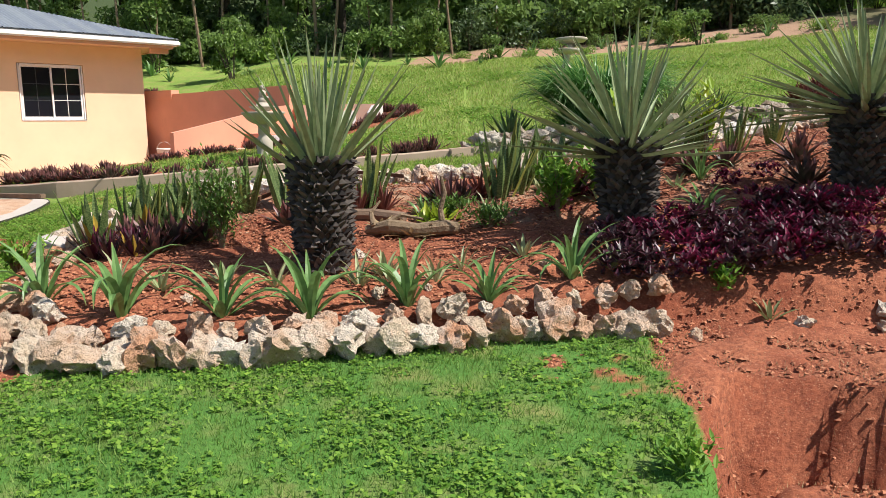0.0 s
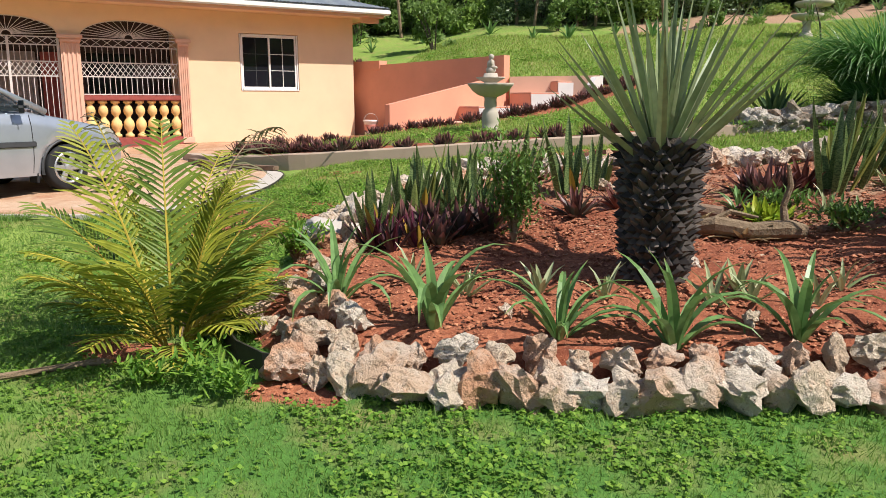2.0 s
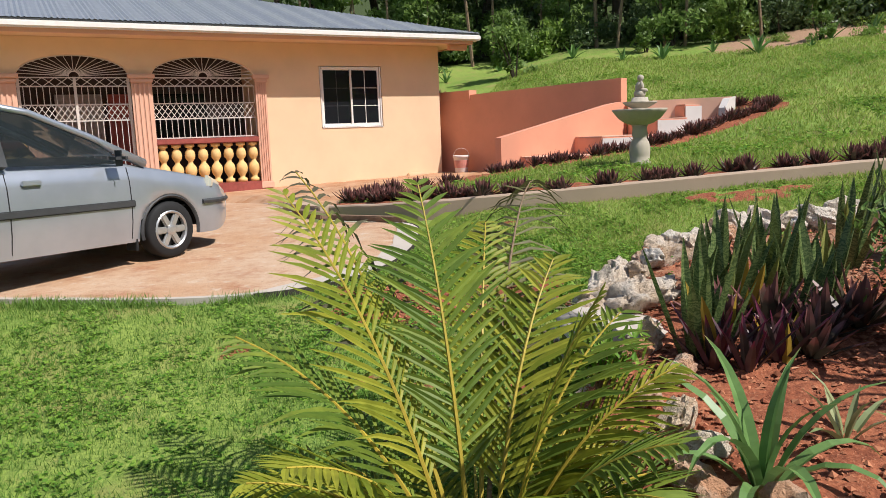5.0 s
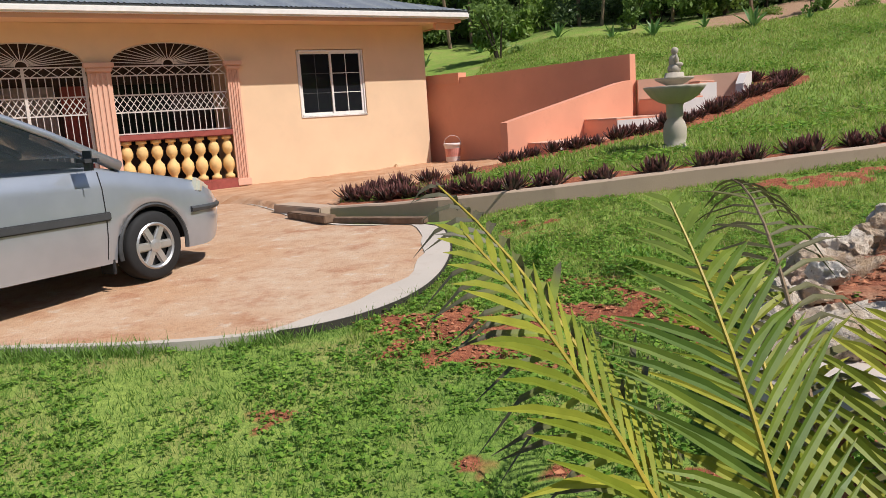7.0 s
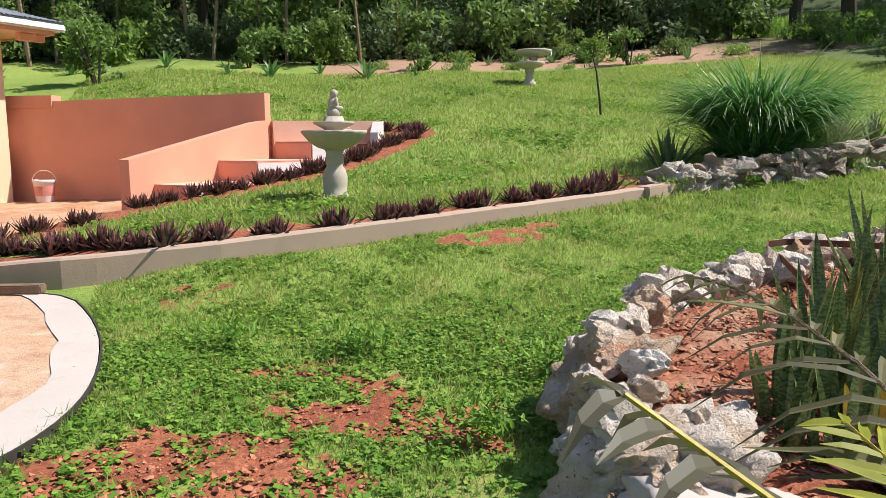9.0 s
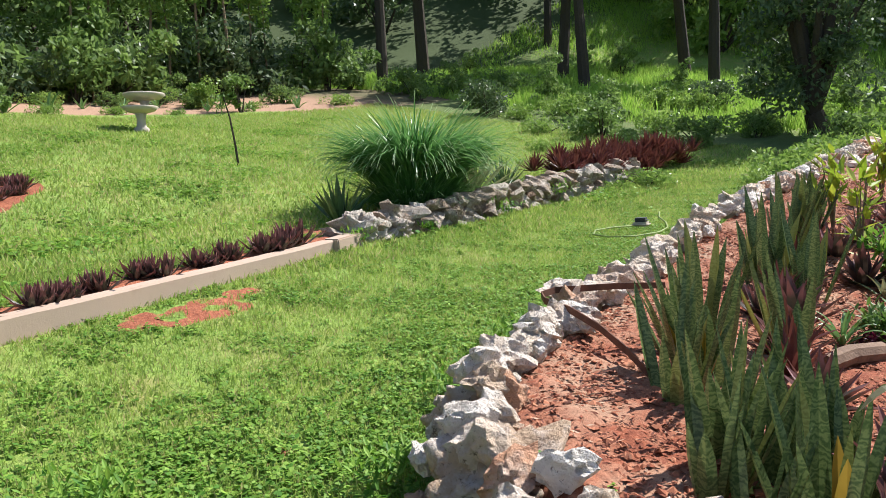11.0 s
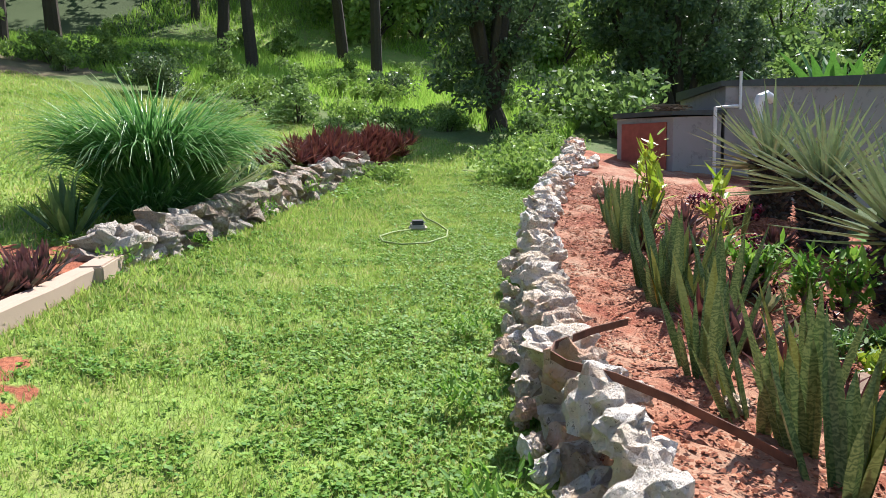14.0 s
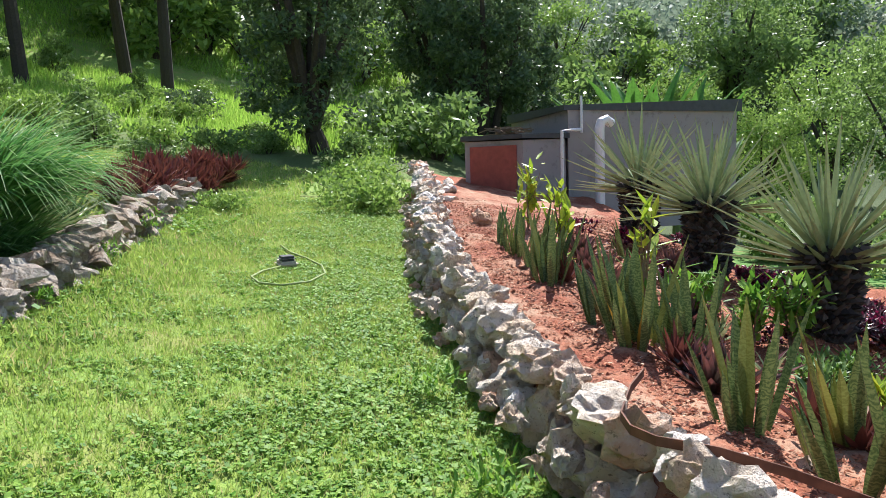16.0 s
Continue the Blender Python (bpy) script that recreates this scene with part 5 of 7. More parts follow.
FRONDS = [  # heading, lean, length, droop, look
    (147, 0.36, 1.72, 0.7, "tipped"), (165, 0.3, 1.5, 0.5, "yellow"), (190, 0.4, 1.15, 0.8, "green"), (92, 0.45, 2.15, 1.25, "dry"),
    (100, 0.42, 1.5, 0.8, "yellow"), (122, 0.22, 1.45, 0.5, "green"), (76, 0.3, 1.2, 0.7, "yellow"), (50, 0.34, 1.05, 0.8, "green"),
    (20, 0.4, 0.95, 0.8, "yellow"), (-20, 0.42, 0.9, 0.9, "green"), (245, 0.45, 1.0, 0.9, "yellow"), (285, 0.5, 1.1, 1.0, "yellow"),
    (330, 0.5, 0.85, 1.0, "green"), (215, 0.6, 0.85, 0.9, "yellow"), (5, 0.16, 1.05, 0.4, "yellow")]


def areca(x, y, seed):
    """Each frond is a part: a stalk with its leaflets under it."""
    rng = random.Random(seed)
    t = thing("areca_palm", "yellow-green areca palm clump beside the bed", "palm", spot(x, y))
    look_of = {"tipped": M_ARECAT, "yellow": M_ARECA, "green": M_ARECAG, "dry": M_DRYFROND}
    young = [(rng.uniform(0, 360), rng.uniform(0.35, 1.1), rng.uniform(0.5, 0.85), 0.9, rng.choice(("yellow", "green", "yellow"))) for _ in range(18)]
    for i, (head, lean, length, droop, kind) in enumerate(FRONDS + young):
        yaw = radians(head)
        stalk, leaf = Geo(), Geo()
        base = (0.09 * math.cos(yaw), 0.09 * math.sin(yaw), -0.02)
        frond(leaf, stalk, base, yaw, lean, length, rng, 36 if i < len(FRONDS) else 18, 0.33 if i < len(FRONDS) else 0.22, droop, 0.4 if kind == "dry" else 0.5 if kind == "tipped" else 0.14)
        f = part("frond", stalk, M_TWIG if kind == "dry" else M_FROND, t, "yellow frond stalk" if kind != "dry" else "dry brown frond stalk")
        part("frond_blade", leaf, look_of[kind], f, "withered grey-green leaflets" if kind == "dry" else "")


areca(-3.88, 3.66, 21)
# ---- stones ----
def rock_mesh(seed, squash=(1.0, 0.8, 0.75), level=2, jag=0.36):
    b = bmesh.new()
    bmesh.ops.create_icosphere(b, subdivisions=level, radius=0.5)
    off = Vector((seed * 7.3, seed * 3.1, seed * 1.7))
    rng = random.Random(seed)
    cuts = [(Vector((rng.gauss(0, 1), rng.gauss(0, 1), rng.gauss(0, 1))).normalized(), rng.uniform(0.27, 0.42)) for _ in range(9)]
    for v in b.verts:
        c = v.co.copy()
        for n, d in cuts:
            over = c.dot(n) - d
            if over > 0:
                c -= n * over * 0.9
        k = 1 + jag * noise.noise(c * 2.2 + off) + jag * 0.85 * noise.noise(c * 5.5 + off) + jag * 0.7 * noise.noise(c * 12 + off)
        k -= jag * 0.55 * max(0.0, 1 - abs(noise.noise(c * 4.2 + off)) / 0.13)
        v.co = Vector((c.x * squash[0], c.y * squash[1], c.z * squash[2])) * k
    me = bpy.data.meshes.new("stone")
    b.to_mesh(me)
    b.free()
    return me


ROCKS = [rock_mesh(i, ((1.0, 0.8, 0.85), (0.95, 0.75, 1.0), (1.15, 0.8, 0.75), (0.9, 0.9, 0.9))[i % 4], 3) for i in range(12)]


BOULDERS = [rock_mesh(40 + i, (1.0, 0.9, 0.8), 5, 0.3) for i in range(4)]
for me in BOULDERS:
    me.polygons.foreach_set("use_smooth", [True] * len(me.polygons))


def rock_set(material, stock=ROCKS):
    out = []
    for me in stock:
        c = me.copy()
        c.materials.append(material)
        out.append(c)
    return out


RL = rock_set(M_WHITE, BOULDERS)
RUBBLE = [rock_mesh(70 + i, ((1.2, 0.8, 0.75), (0.95, 0.85, 0.9))[i % 2], 2, 0.42) for i in range(8)]
RB, RW, RG = rock_set(M_STONE), rock_set(M_WHITE), rock_set(M_GREY, RUBBLE)
RS = rock_set(M_WHITE, RUBBLE)
RW = RW + rock_set(M_STONE, ROCKS[:5])


def lay(parent, meshes, x, y, z, size, rng, flat=1.0):
    ob = new("stone", rng.choice(meshes))
    ob.parent = parent
    ob.matrix_world = pose(x, y, z, rng.uniform(-25, 25), rng.uniform(-25, 25), rng.uniform(0, 360)) @ Matrix.Diagonal((size * rng.uniform(0.85, 1.2), size * rng.uniform(0.85, 1.15), size * flat * rng.uniform(0.85, 1.15), 1))
    return ob


rr = random.Random(9)
border = thing("stone_border", "border of rough pink and buff stones round the bed", "stone border", kind="structure")
for x, y, a in stretch(BED_FRONT, 0.175, rr, 0.03):
    s = rr.uniform(0.24, 0.36)
    lay(border, RB, x, y - 0.1, lane_z(x, y - 0.1) + s * 0.28, s, rr)
for x, y, a in stretch(BED_FRONT, 0.21, rr, 0.05):
    s = rr.uniform(0.14, 0.25)
    lay(border, RB, x + 0.05, y + 0.1, soil_z(x, y + 0.1) + s * 0.12, s, rr)
for x, y, a in stretch([(-2.95, 3.5), (-3.3, 3.75), (-3.55, 4.2), (-3.6, 4.8), (-3.5, 5.5)], 0.17, rr, 0.1):
    s = rr.uniform(0.2, 0.34)
    lay(border, RB, x + 0.05, y, lane_z(x, y) + s * 0.4, s, rr)
for x, y, a in stretch([(-2.7, 3.7), (-3.2, 4.05), (-3.3, 4.6), (-3.3, 5.3)], 0.2, rr, 0.12):
    s = rr.uniform(0.15, 0.28)
    lay(border, RB, x, y, ground_z(x, y) + s * 0.2, s, rr)

back = thing("rock_wall", "low wall of white pitted limestone rocks", "rock wall", kind="structure")
for x, y, a in stretch(BED_BACK, 0.24, rr, 0.04):
    s = rr.uniform(0.34, 0.5) * (1.12 if x < 0 else 1)
    low = lane_z(x, y + 0.1)
    lay(back, RW, x + 0.04, y - (0.06 if x > -3.2 else 0), low + 0.12, s * 0.92, rr)
for x, y, a in stretch(BED_BACK, 0.2, rr, 0.07):
    s = rr.uniform(0.26, 0.42)
    lay(back, RW, x + 0.03, y - 0.1 if x > -3.2 else y, soil_z(x, y) + 0.04 - (0.05 if x < -3 else 0), s, rr, 0.8)
for x, y, a in stretch(BED_BACK, 0.3, rr, 0.08):
    s = rr.uniform(0.14, 0.25)
    lay(back, RW, x + 0.18 * math.sin(a), y - 0.2 * math.cos(a), ground_z(x + 0.18 * math.sin(a), y - 0.2 * math.cos(a)) + 0.06, s, rr)
for x, y, a in stretch(BED_BACK, 0.15, rr, 0.1):
    s = rr.uniform(0.1, 0.2)
    ox, oy = x - 0.12 * math.sin(a), y + 0.13 * math.cos(a)
    lay(back, RW, ox, oy, lane_z(ox, oy) + rr.uniform(0.02, 0.3), s, rr)
for i in range(46):
    x = rr.uniform(4.5, 9.6)
    y = along(BED_BACK[5:], x) - rr.uniform(-0.15, 0.25 + 0.1 * (x - 4.5))
    s = rr.uniform(0.12, 0.3)
    lay(back, RS, x, y, ground_z(x, y) + s * 0.2, s, rr, 0.8)
big = lay(back, RL, -3.5, 6.0, 0.42, 0.95, rr, 0.55)
lay(back, RL, -3.3, 6.75, 0.5, 0.75, rr, 0.7)
lay(back, RL, -2.75, 7.3, 0.55, 0.7, rr, 0.8)
lay(back, RL, -3.55, 5.5, 0.3, 0.6, rr, 0.7)

upper = thing("rock_wall", "old dry-stone rock wall holding the upper lawn", "rock wall", kind="structure")
for row in range(3):
    for x, y, a in stretch([p for p in ROCKWALL if p[0] < 10], 0.27, rr, 0.04):
        if x > 8.5:
            continue
        s = rr.uniform(0.32, 0.52)
        low, top = lane_z(x, y - 0.1) + 0.1, kerb_z(x) + 0.1
        lay(upper, RG, x + 0.1 * row, y - 0.04 + 0.04 * row, low + 0.05 + (top - low) * (row / 2.1), s, rr, 0.72)
RH = rock_set(M_GREY, BOULDERS)
lay(upper, RH, 0.6, 12.0, 1.08, 0.8, rr, 0.85)
lay(upper, RH, 1.1, 11.95, 1.12, 0.75, rr, 0.85)

flat = rock_mesh(91, (0.85, 1.25, 0.3), 4, 0.14)
flat.materials.append(M_CEMENT)
flat.polygons.foreach_set("use_smooth", [True] * len(flat.polygons))
solo("flat_stone", flat, M_CEMENT, "smooth pale grey flat stone bedded in the rock wall", "stone", pose(-3.62, 5.6, 0.47, -6, 5, 20) @ Matrix.Diagonal((0.75, 0.75, 0.75, 1)))

loose = thing("loose_stones", "loose pale stones lying on the red earth", "stones", kind="structure")
for x, y, s in ((-1.45, 6.9, 0.16), (4.9, 7.9, 0.3), (-0.8, 5.0, 0.12), (2.4, 3.9, 0.15), (3.0, 4.0, 0.2), (-0.2, 4.2, 0.1), (0.7, 4.6, 0.1), (-1.9, 4.0, 0.12), (-0.55, 4.1, 0.14), (1.6, 3.7, 0.12), (2.9, 3.8, 0.14)):
    lay(loose, RB, x, y, ground_z(x, y) + s * 0.2, s, rr)
# ---- fountain, bird bath, bucket ----
def statue():
    """A plain seated figure shape."""
    b = bmesh.new()
    for c, r, sc in (((0, 0, 0.1), 0.11, (1, 1, 0.8)), ((0.0, 0, 0.22), 0.085, (1, 0.9, 1.4)), ((0.01, 0, 0.38), 0.06, (1, 1, 1.1)), ((0.07, 0.05, 0.16), 0.05, (1.5, 0.8, 0.8)), ((0.07, -0.05, 0.16), 0.05, (1.5, 0.8, 0.8)), ((0.03, 0.09, 0.26), 0.035, (0.9, 0.9, 2.0)), ((0.03, -0.09, 0.26), 0.035, (0.9, 0.9, 2.0))):
        bmesh.ops.create_icosphere(b, subdivisions=2, radius=r, matrix=Matrix.Translation(c) @ Matrix.Diagonal((*sc, 1)))
    for v in b.verts:
        v.co += Vector((1, 1, 1)) * 0.008 * noise.noise(v.co * 22)
    me = bpy.data.meshes.new("figure")
    b.to_mesh(me)
    b.free()
    me.materials.append(M_FOUNT)
    me.polygons.foreach_set("use_smooth", [True] * len(me.polygons))
    return me


def scallop(profile, n, lobes, deep):
    g = Geo()
    for r, z in profile:
        for i in range(n):
            a = 2 * math.pi * i / n
            k = 1 + deep * abs(math.sin(a * lobes / 2)) * clamp(r / 0.3)
            g.v.append((r * k * math.cos(a), r * k * math.sin(a), z))
    g.f = [(j * n + i, j * n + (i + 1) % n, (j + 1) * n + (i + 1) % n, (j + 1) * n + i) for j in range(len(profile) - 1) for i in range(n)]
    g.f += [tuple(range(n))[::-1]]
    g.tip = [0.0] * len(g.v)
    return g


fx, fy = -3.6, 12.95
fountain = thing("fountain", "cast stone tiered fountain with a small figure", "fountain", spot(fx, fy, 0, 0.8, 0.02))
part("pedestal", Geo().lathe([(0.2, -0.05), (0.2, 0.06), (0.17, 0.09), (0.185, 0.2), (0.19, 0.34), (0.16, 0.44), (0.12, 0.5), (0.13, 0.53), (0.14, 0.56), (0.13, 0.7), (0.16, 0.76)], 28), M_FOUNT, fountain, "pale turned pedestal", True)
part("bowl", scallop([(0.14, 0.74), (0.25, 0.78), (0.36, 0.86), (0.44, 0.96), (0.47, 1.0), (0.47, 1.03), (0.43, 1.03), (0.38, 0.98), (0.2, 0.93), (0.02, 0.92)], 60, 14, 0.06), M_FOUNT, fountain, "wide scalloped lower bowl", True)
part("upper_tier", scallop([(0.12, 0.9), (0.13, 1.04), (0.2, 1.08), (0.29, 1.13), (0.3, 1.16), (0.25, 1.16), (0.16, 1.16), (0.14, 1.24), (0.01, 1.25)], 48, 12, 0.05), M_FOUNT, fountain, "small upper bowl", True)
fig = part("figure", statue(), M_FOUNT, fountain, "plain seated figure")
fig.location = (0, 0, 1.2)

bath = thing("bird_bath", "grey stone bird bath with two basins on the lawn", "bird bath", spot(3.35, 22.95, 0, 1.12, 0.03))
part("pedestal", Geo().lathe([(0.17, -0.05), (0.16, 0.08), (0.1, 0.14), (0.09, 0.3), (0.13, 0.42)], 20), M_FOUNT, bath, smooth_shade=True)
part("basin", Geo().lathe([(0.1, 0.4), (0.3, 0.46), (0.38, 0.54), (0.36, 0.56), (0.1, 0.5)], 26), M_FOUNT, bath, smooth_shade=True)
part("upper_pedestal", Geo().lathe([(0.1, 0.5), (0.08, 0.6), (0.12, 0.72)], 18, Matrix.Translation((0.15, 0.1, 0))), M_FOUNT, bath, smooth_shade=True)
part("upper_basin", Geo().lathe([(0.1, 0.7), (0.36, 0.75), (0.45, 0.83), (0.43, 0.86), (0.1, 0.8)], 26, Matrix.Translation((0.15, 0.1, 0))), M_FOUNT, bath, smooth_shade=True)

bucket = thing("bucket", "pale pink plastic pail standing by the house", "bucket", pose(-7.98, 19.3, ground_z(-7.98, 19.3)))
part("body", Geo().lathe([(0.15, 0.0), (0.155, 0.02), (0.185, 0.36), (0.2, 0.37), (0.2, 0.41), (0.185, 0.42), (0.17, 0.38), (0.14, 0.03)], 24), M_PAIL, bucket, smooth_shade=True)
part("label_band", Geo().lathe([(0.164, 0.12), (0.182, 0.3)], 24), M_PAILBAND, bucket, "faded red print band")
part("handle", Geo().tube([(0.2 * math.cos(a * math.pi / 10), 0.02, 0.39 + 0.2 * math.sin(a * math.pi / 10)) for a in range(11)], 0.006, 5), M_IRON, bucket)

# ---- shed ----
shed = thing("shed", "grey cement shed with a flat roof and red door", "shed")


def prism(points, z0, z1s):
    """An upright block on a plan outline, the top at a height for each corner."""
    n = len(points)
    vs = [(x, y, z0) for x, y in points] + [(x, y, z) for (x, y), z in zip(points, z1s)]
    return Geo().add(vs, [tuple(range(n))[::-1], tuple(range(n, 2 * n))] + [(i, (i + 1) % n, n + (i + 1) % n, n + i) for i in range(n)])


part("main_block", prism([(9.0, 6.0), (10.62, 2.3), (14.0, 3.0), (12.6, 6.6)], 0.9, [3.1, 3.25, 3.35, 3.2]), M_GREYWALL, shed)
part("roof_slab", prism([(8.93, 6.08), (10.6, 2.2), (14.1, 2.95), (12.63, 6.7)], 3.1, [3.19, 3.34, 3.44, 3.29]), M_TRIM, shed, "dark weathered roof slab")
part("low_block", prism([(8.5, 6.88), (8.97, 6.06), (12.2, 6.8), (12.2, 7.4), (9.24, 7.84)], 0.9, [2.58, 2.6, 2.6, 2.6, 2.6]), M_GREYWALL, shed)
part("low_roof", prism([(8.42, 6.9), (8.95, 5.98), (12.25, 6.75), (12.25, 7.45), (9.2, 7.92)], 2.61, [2.68, 2.7, 2.7, 2.7, 2.7]), M_TRIM, shed, "dark low roof slab")
door = prism([(8.56, 6.98), (8.53, 7.0), (9.13, 7.76), (9.16, 7.74)], 1.35, [2.5] * 4)
part("door", door, M_REDDOOR, shed, "faded red oxide door")
part("drain_pipe", Geo().tube([(8.52, 6.2, 1.2), (8.52, 6.2, 2.72), (8.75, 5.9, 2.74), (8.92, 5.8, 2.75)], 0.03, 8), M_PIPE, shed, "thin white drain pipe")
part("vent_pipe", Geo().tube([(8.72, 5.5, 1.1), (8.72, 5.5, 2.75), (8.74, 5.47, 2.86), (8.8, 5.36, 2.9), (8.86, 5.26, 2.84)], 0.085, 12), M_PIPE, shed, "thick white vent pipe with elbow")
part("top_pipe", Geo().tube([(9.05, 5.75, 2.7), (9.05, 5.75, 3.35)], 0.025, 8), M_PIPE, shed)
tr = random.Random(31)
pile = thing("brush_pile", "pile of dry sticks on the shed roof", "sticks", pose(10.2, 7.0, 2.7))
for i in range(34):
    a = tr.uniform(-0.5, 0.5)
    x, y, z = tr.uniform(-0.5, 0.5), tr.uniform(-0.3, 0.3), 0.01 + 0.16 * tr.random()
    l = tr.uniform(0.4, 0.9)
    part("stick", Geo().tube([(x - l * math.cos(a), y - l * math.sin(a), z), (x, y, z + 0.04 * tr.random()), (x + l * math.cos(a), y + l * math.sin(a), z)], 0.012, 4), M_TWIG, pile)

# ---- hose, stick, rusty strip, edging, driftwood ----
hose_line = [(5.6, 10.55), (5.2, 10.35), (4.9, 10.1), (4.45, 9.85), (4.0, 9.75), (3.5, 9.85), (3.25, 10.1), (3.3, 10.35), (3.6, 10.5), (3.95, 10.45), (4.3, 10.3)]
solo("garden_hose", Geo().tube([(x, y, ground_z(x, y) + 0.035) for x, y in hose_line], 0.013, 6), M_HOSE, "thin green garden hose lying on the grass", "hose", smooth_shade=True)
sprink = thing("sprinkler_box", "small dark weathered box lying by the hose", "box", spot(4.5, 10.28, 20))
part("body", Geo().box((-0.2, -0.12, 0.0), (0.2, 0.12, 0.07), bevel=0.03), M_FOUNT, sprink)
part("lid", Geo().box((-0.17, -0.1, 0.07), (0.1, 0.1, 0.13), bevel=0.028), M_TRIM, sprink, "dark lumpy lid")
solo("fallen_stick", Geo().tube([(-4.62, 2.78, 0.08), (-4.4, 2.93, 0.09), (-4.25, 3.1, 0.085), (-4.05, 3.22, 0.1), (-3.98, 3.24, 0.1)], [0.018, 0.02, 0.018, 0.022, 0.012], 7), M_TWIG, "grey-brown stick lying on the grass", "stick")


def band(points, height, thick):
    """A thin upright strip along points that carry their own heights."""
    g = Geo()
    for i, (x, y, z) in enumerate(points):
        xa, ya, _ = points[max(0, i - 1)]
        xb, yb, _ = points[min(len(points) - 1, i + 1)]
        l = math.hypot(xb - xa, yb - ya)
        nx, ny = -(yb - ya) / l * thick / 2, (xb - xa) / l * thick / 2
        g.v += [(x - nx, y - ny, z), (x - nx, y - ny, z + height), (x + nx, y + ny, z + height), (x + nx, y + ny, z)]
    n = len(points)
    g.f = [(i * 4 + k, i * 4 + (k + 1) % 4, i * 4 + 4 + (k + 1) % 4, i * 4 + 4 + k) for i in range(n - 1) for k in range(4)] + [(3, 2, 1, 0), (4 * n - 4, 4 * n - 3, 4 * n - 2, 4 * n - 1)]
    g.tip = [0.0] * len(g.v)
    return g


solo("rusty_metal_strip", band([(-0.6, 7.42, 0.94), (-1.0, 7.6, 0.97), (-1.45, 7.76, 0.99), (-1.6, 7.76, 0.98), (-1.68, 7.68, 0.96), (-1.75, 7.45, 0.93), (-1.85, 7.2, 0.87), (-2.0, 6.95, 0.8), (-2.15, 6.75, 0.74)], 0.042, 0.008), M_RUST, "bent rusty metal strip lying across the rocks", "metal strip")
solo("edging", band([(-2.9, 3.28, 0.0), (-3.1, 3.3, 0.0), (-3.35, 3.47, 0.0), (-3.62, 3.8, 0.0), (-3.82, 4.2, 0.0), (-3.9, 4.6, 0.0)], 0.2, 0.012), M_PLASTIC, "curved dark plastic garden edging strip", "edging")
slab_side = [(x, y, slab_z(x, y) - 0.17) for x, y in sorted(((x + 0.012, y) for x, y in SLAB if x > -6.6 and 6.6 < y < 10.3), key=lambda p: p[1])]
solo("edging", band(slab_side, 0.185, 0.01), M_PLASTIC, "thin dark edging strip along the driveway rim", "edging")
wood = thing("driftwood", "bleached driftwood branch lying in the bed", "driftwood", pose(-0.4, 5.62, ground_z(-0.4, 5.62)))
part("log", Geo().tube([(-0.42, 0.05, 0.06), (-0.2, 0.0, 0.1), (0.05, -0.02, 0.07), (0.3, 0.0, 0.09), (0.42, 0.05, 0.07)], [0.04, 0.07, 0.06, 0.07, 0.05], 9), M_TWIG, wood)
part("branch", Geo().tube([(0.28, 0.0, 0.1), (0.26, 0.03, 0.25), (0.3, 0.03, 0.4), (0.27, 0.02, 0.55)], [0.035, 0.025, 0.022, 0.012], 7), M_TWIG, wood)
part("branch", Geo().tube([(-0.25, 0.0, 0.12), (-0.1, 0.03, 0.2), (0.1, 0.05, 0.16)], [0.03, 0.02, 0.01], 6), M_TWIG, wood)
part("branch", Geo().tube([(-0.35, 0.0, 0.1), (-0.38, 0.1, 0.22), (-0.3, 0.16, 0.32)], [0.03, 0.02, 0.01], 6), M_TWIG, wood)
part("dry_leaf", rosette(16, 0.25, 0.04, (0.6, 1.5), 0.8), M_DRY, wood, "curled dry leaves")
part("dry_leaf", rosette(14, 0.2, 0.05, (0.4, 1.4), 1.2), M_DRY, wood, "curled dry leaves").location = (-0.3, 0.15, 0.05)
log2 = Geo().tube([(-0.5, 6.1, soil_z(-0.5, 6.1) + 0.05), (-0.8, 6.2, soil_z(-0.8, 6.2) + 0.06), (-1.1, 6.25, soil_z(-1.1, 6.25) + 0.05)], 0.06, 8)
solo("log", log2, M_WOOD, "short dark log lying in the bed", "log")

# ---- plants on top of the old rock wall ----
gx, gy = 2.62, 12.95
clump = thing("fountain_grass", "large green clump of arching fountain grass", "grass clump", pose(gx, gy, ground_z(gx, gy)))
gr = random.Random(5)
g = Geo()
for i in range(1300):
    a, r = gr.uniform(0, 6.283), 0.37 * math.sqrt(gr.random())
    g.blade((r * math.cos(a) * 1.3, r * math.sin(a), -0.02), a + gr.uniform(-0.6, 0.6), 0.03 + r * 0.95 + gr.uniform(-0.05, 0.15), gr.uniform(1.2, 1.95), 0.034, gr.uniform(0.9, 3.0), 0.25, 7, 0.9, 0.6)
for i in range(600):
    a, r = gr.uniform(0, 6.283), 0.5 * math.sqrt(gr.random())
    g.blade((r * math.cos(a) * 1.3, r * math.sin(a), -0.02), a + gr.uniform(-0.5, 0.5), gr.uniform(0.5, 1.2), gr.uniform(0.5, 1.05), 0.026, gr.uniform(0.8, 1.8), 0.2, 5, 0.9, 0.6)
part("blades", g, M_TALLGRASS, clump)


def agave(x, y, n, length, width, material, label, seed, lean=(0.05, 1.4), z=None):
    rng = random.Random(seed)
    t = thing("agave", label, "agave", pose(x, y, ground_z(x, y) if z is None else z))
    part("leaves", rosette(n, length, width, lean, 0.12, rng, 0.1, 0.3, 5, 1.2), material, t)


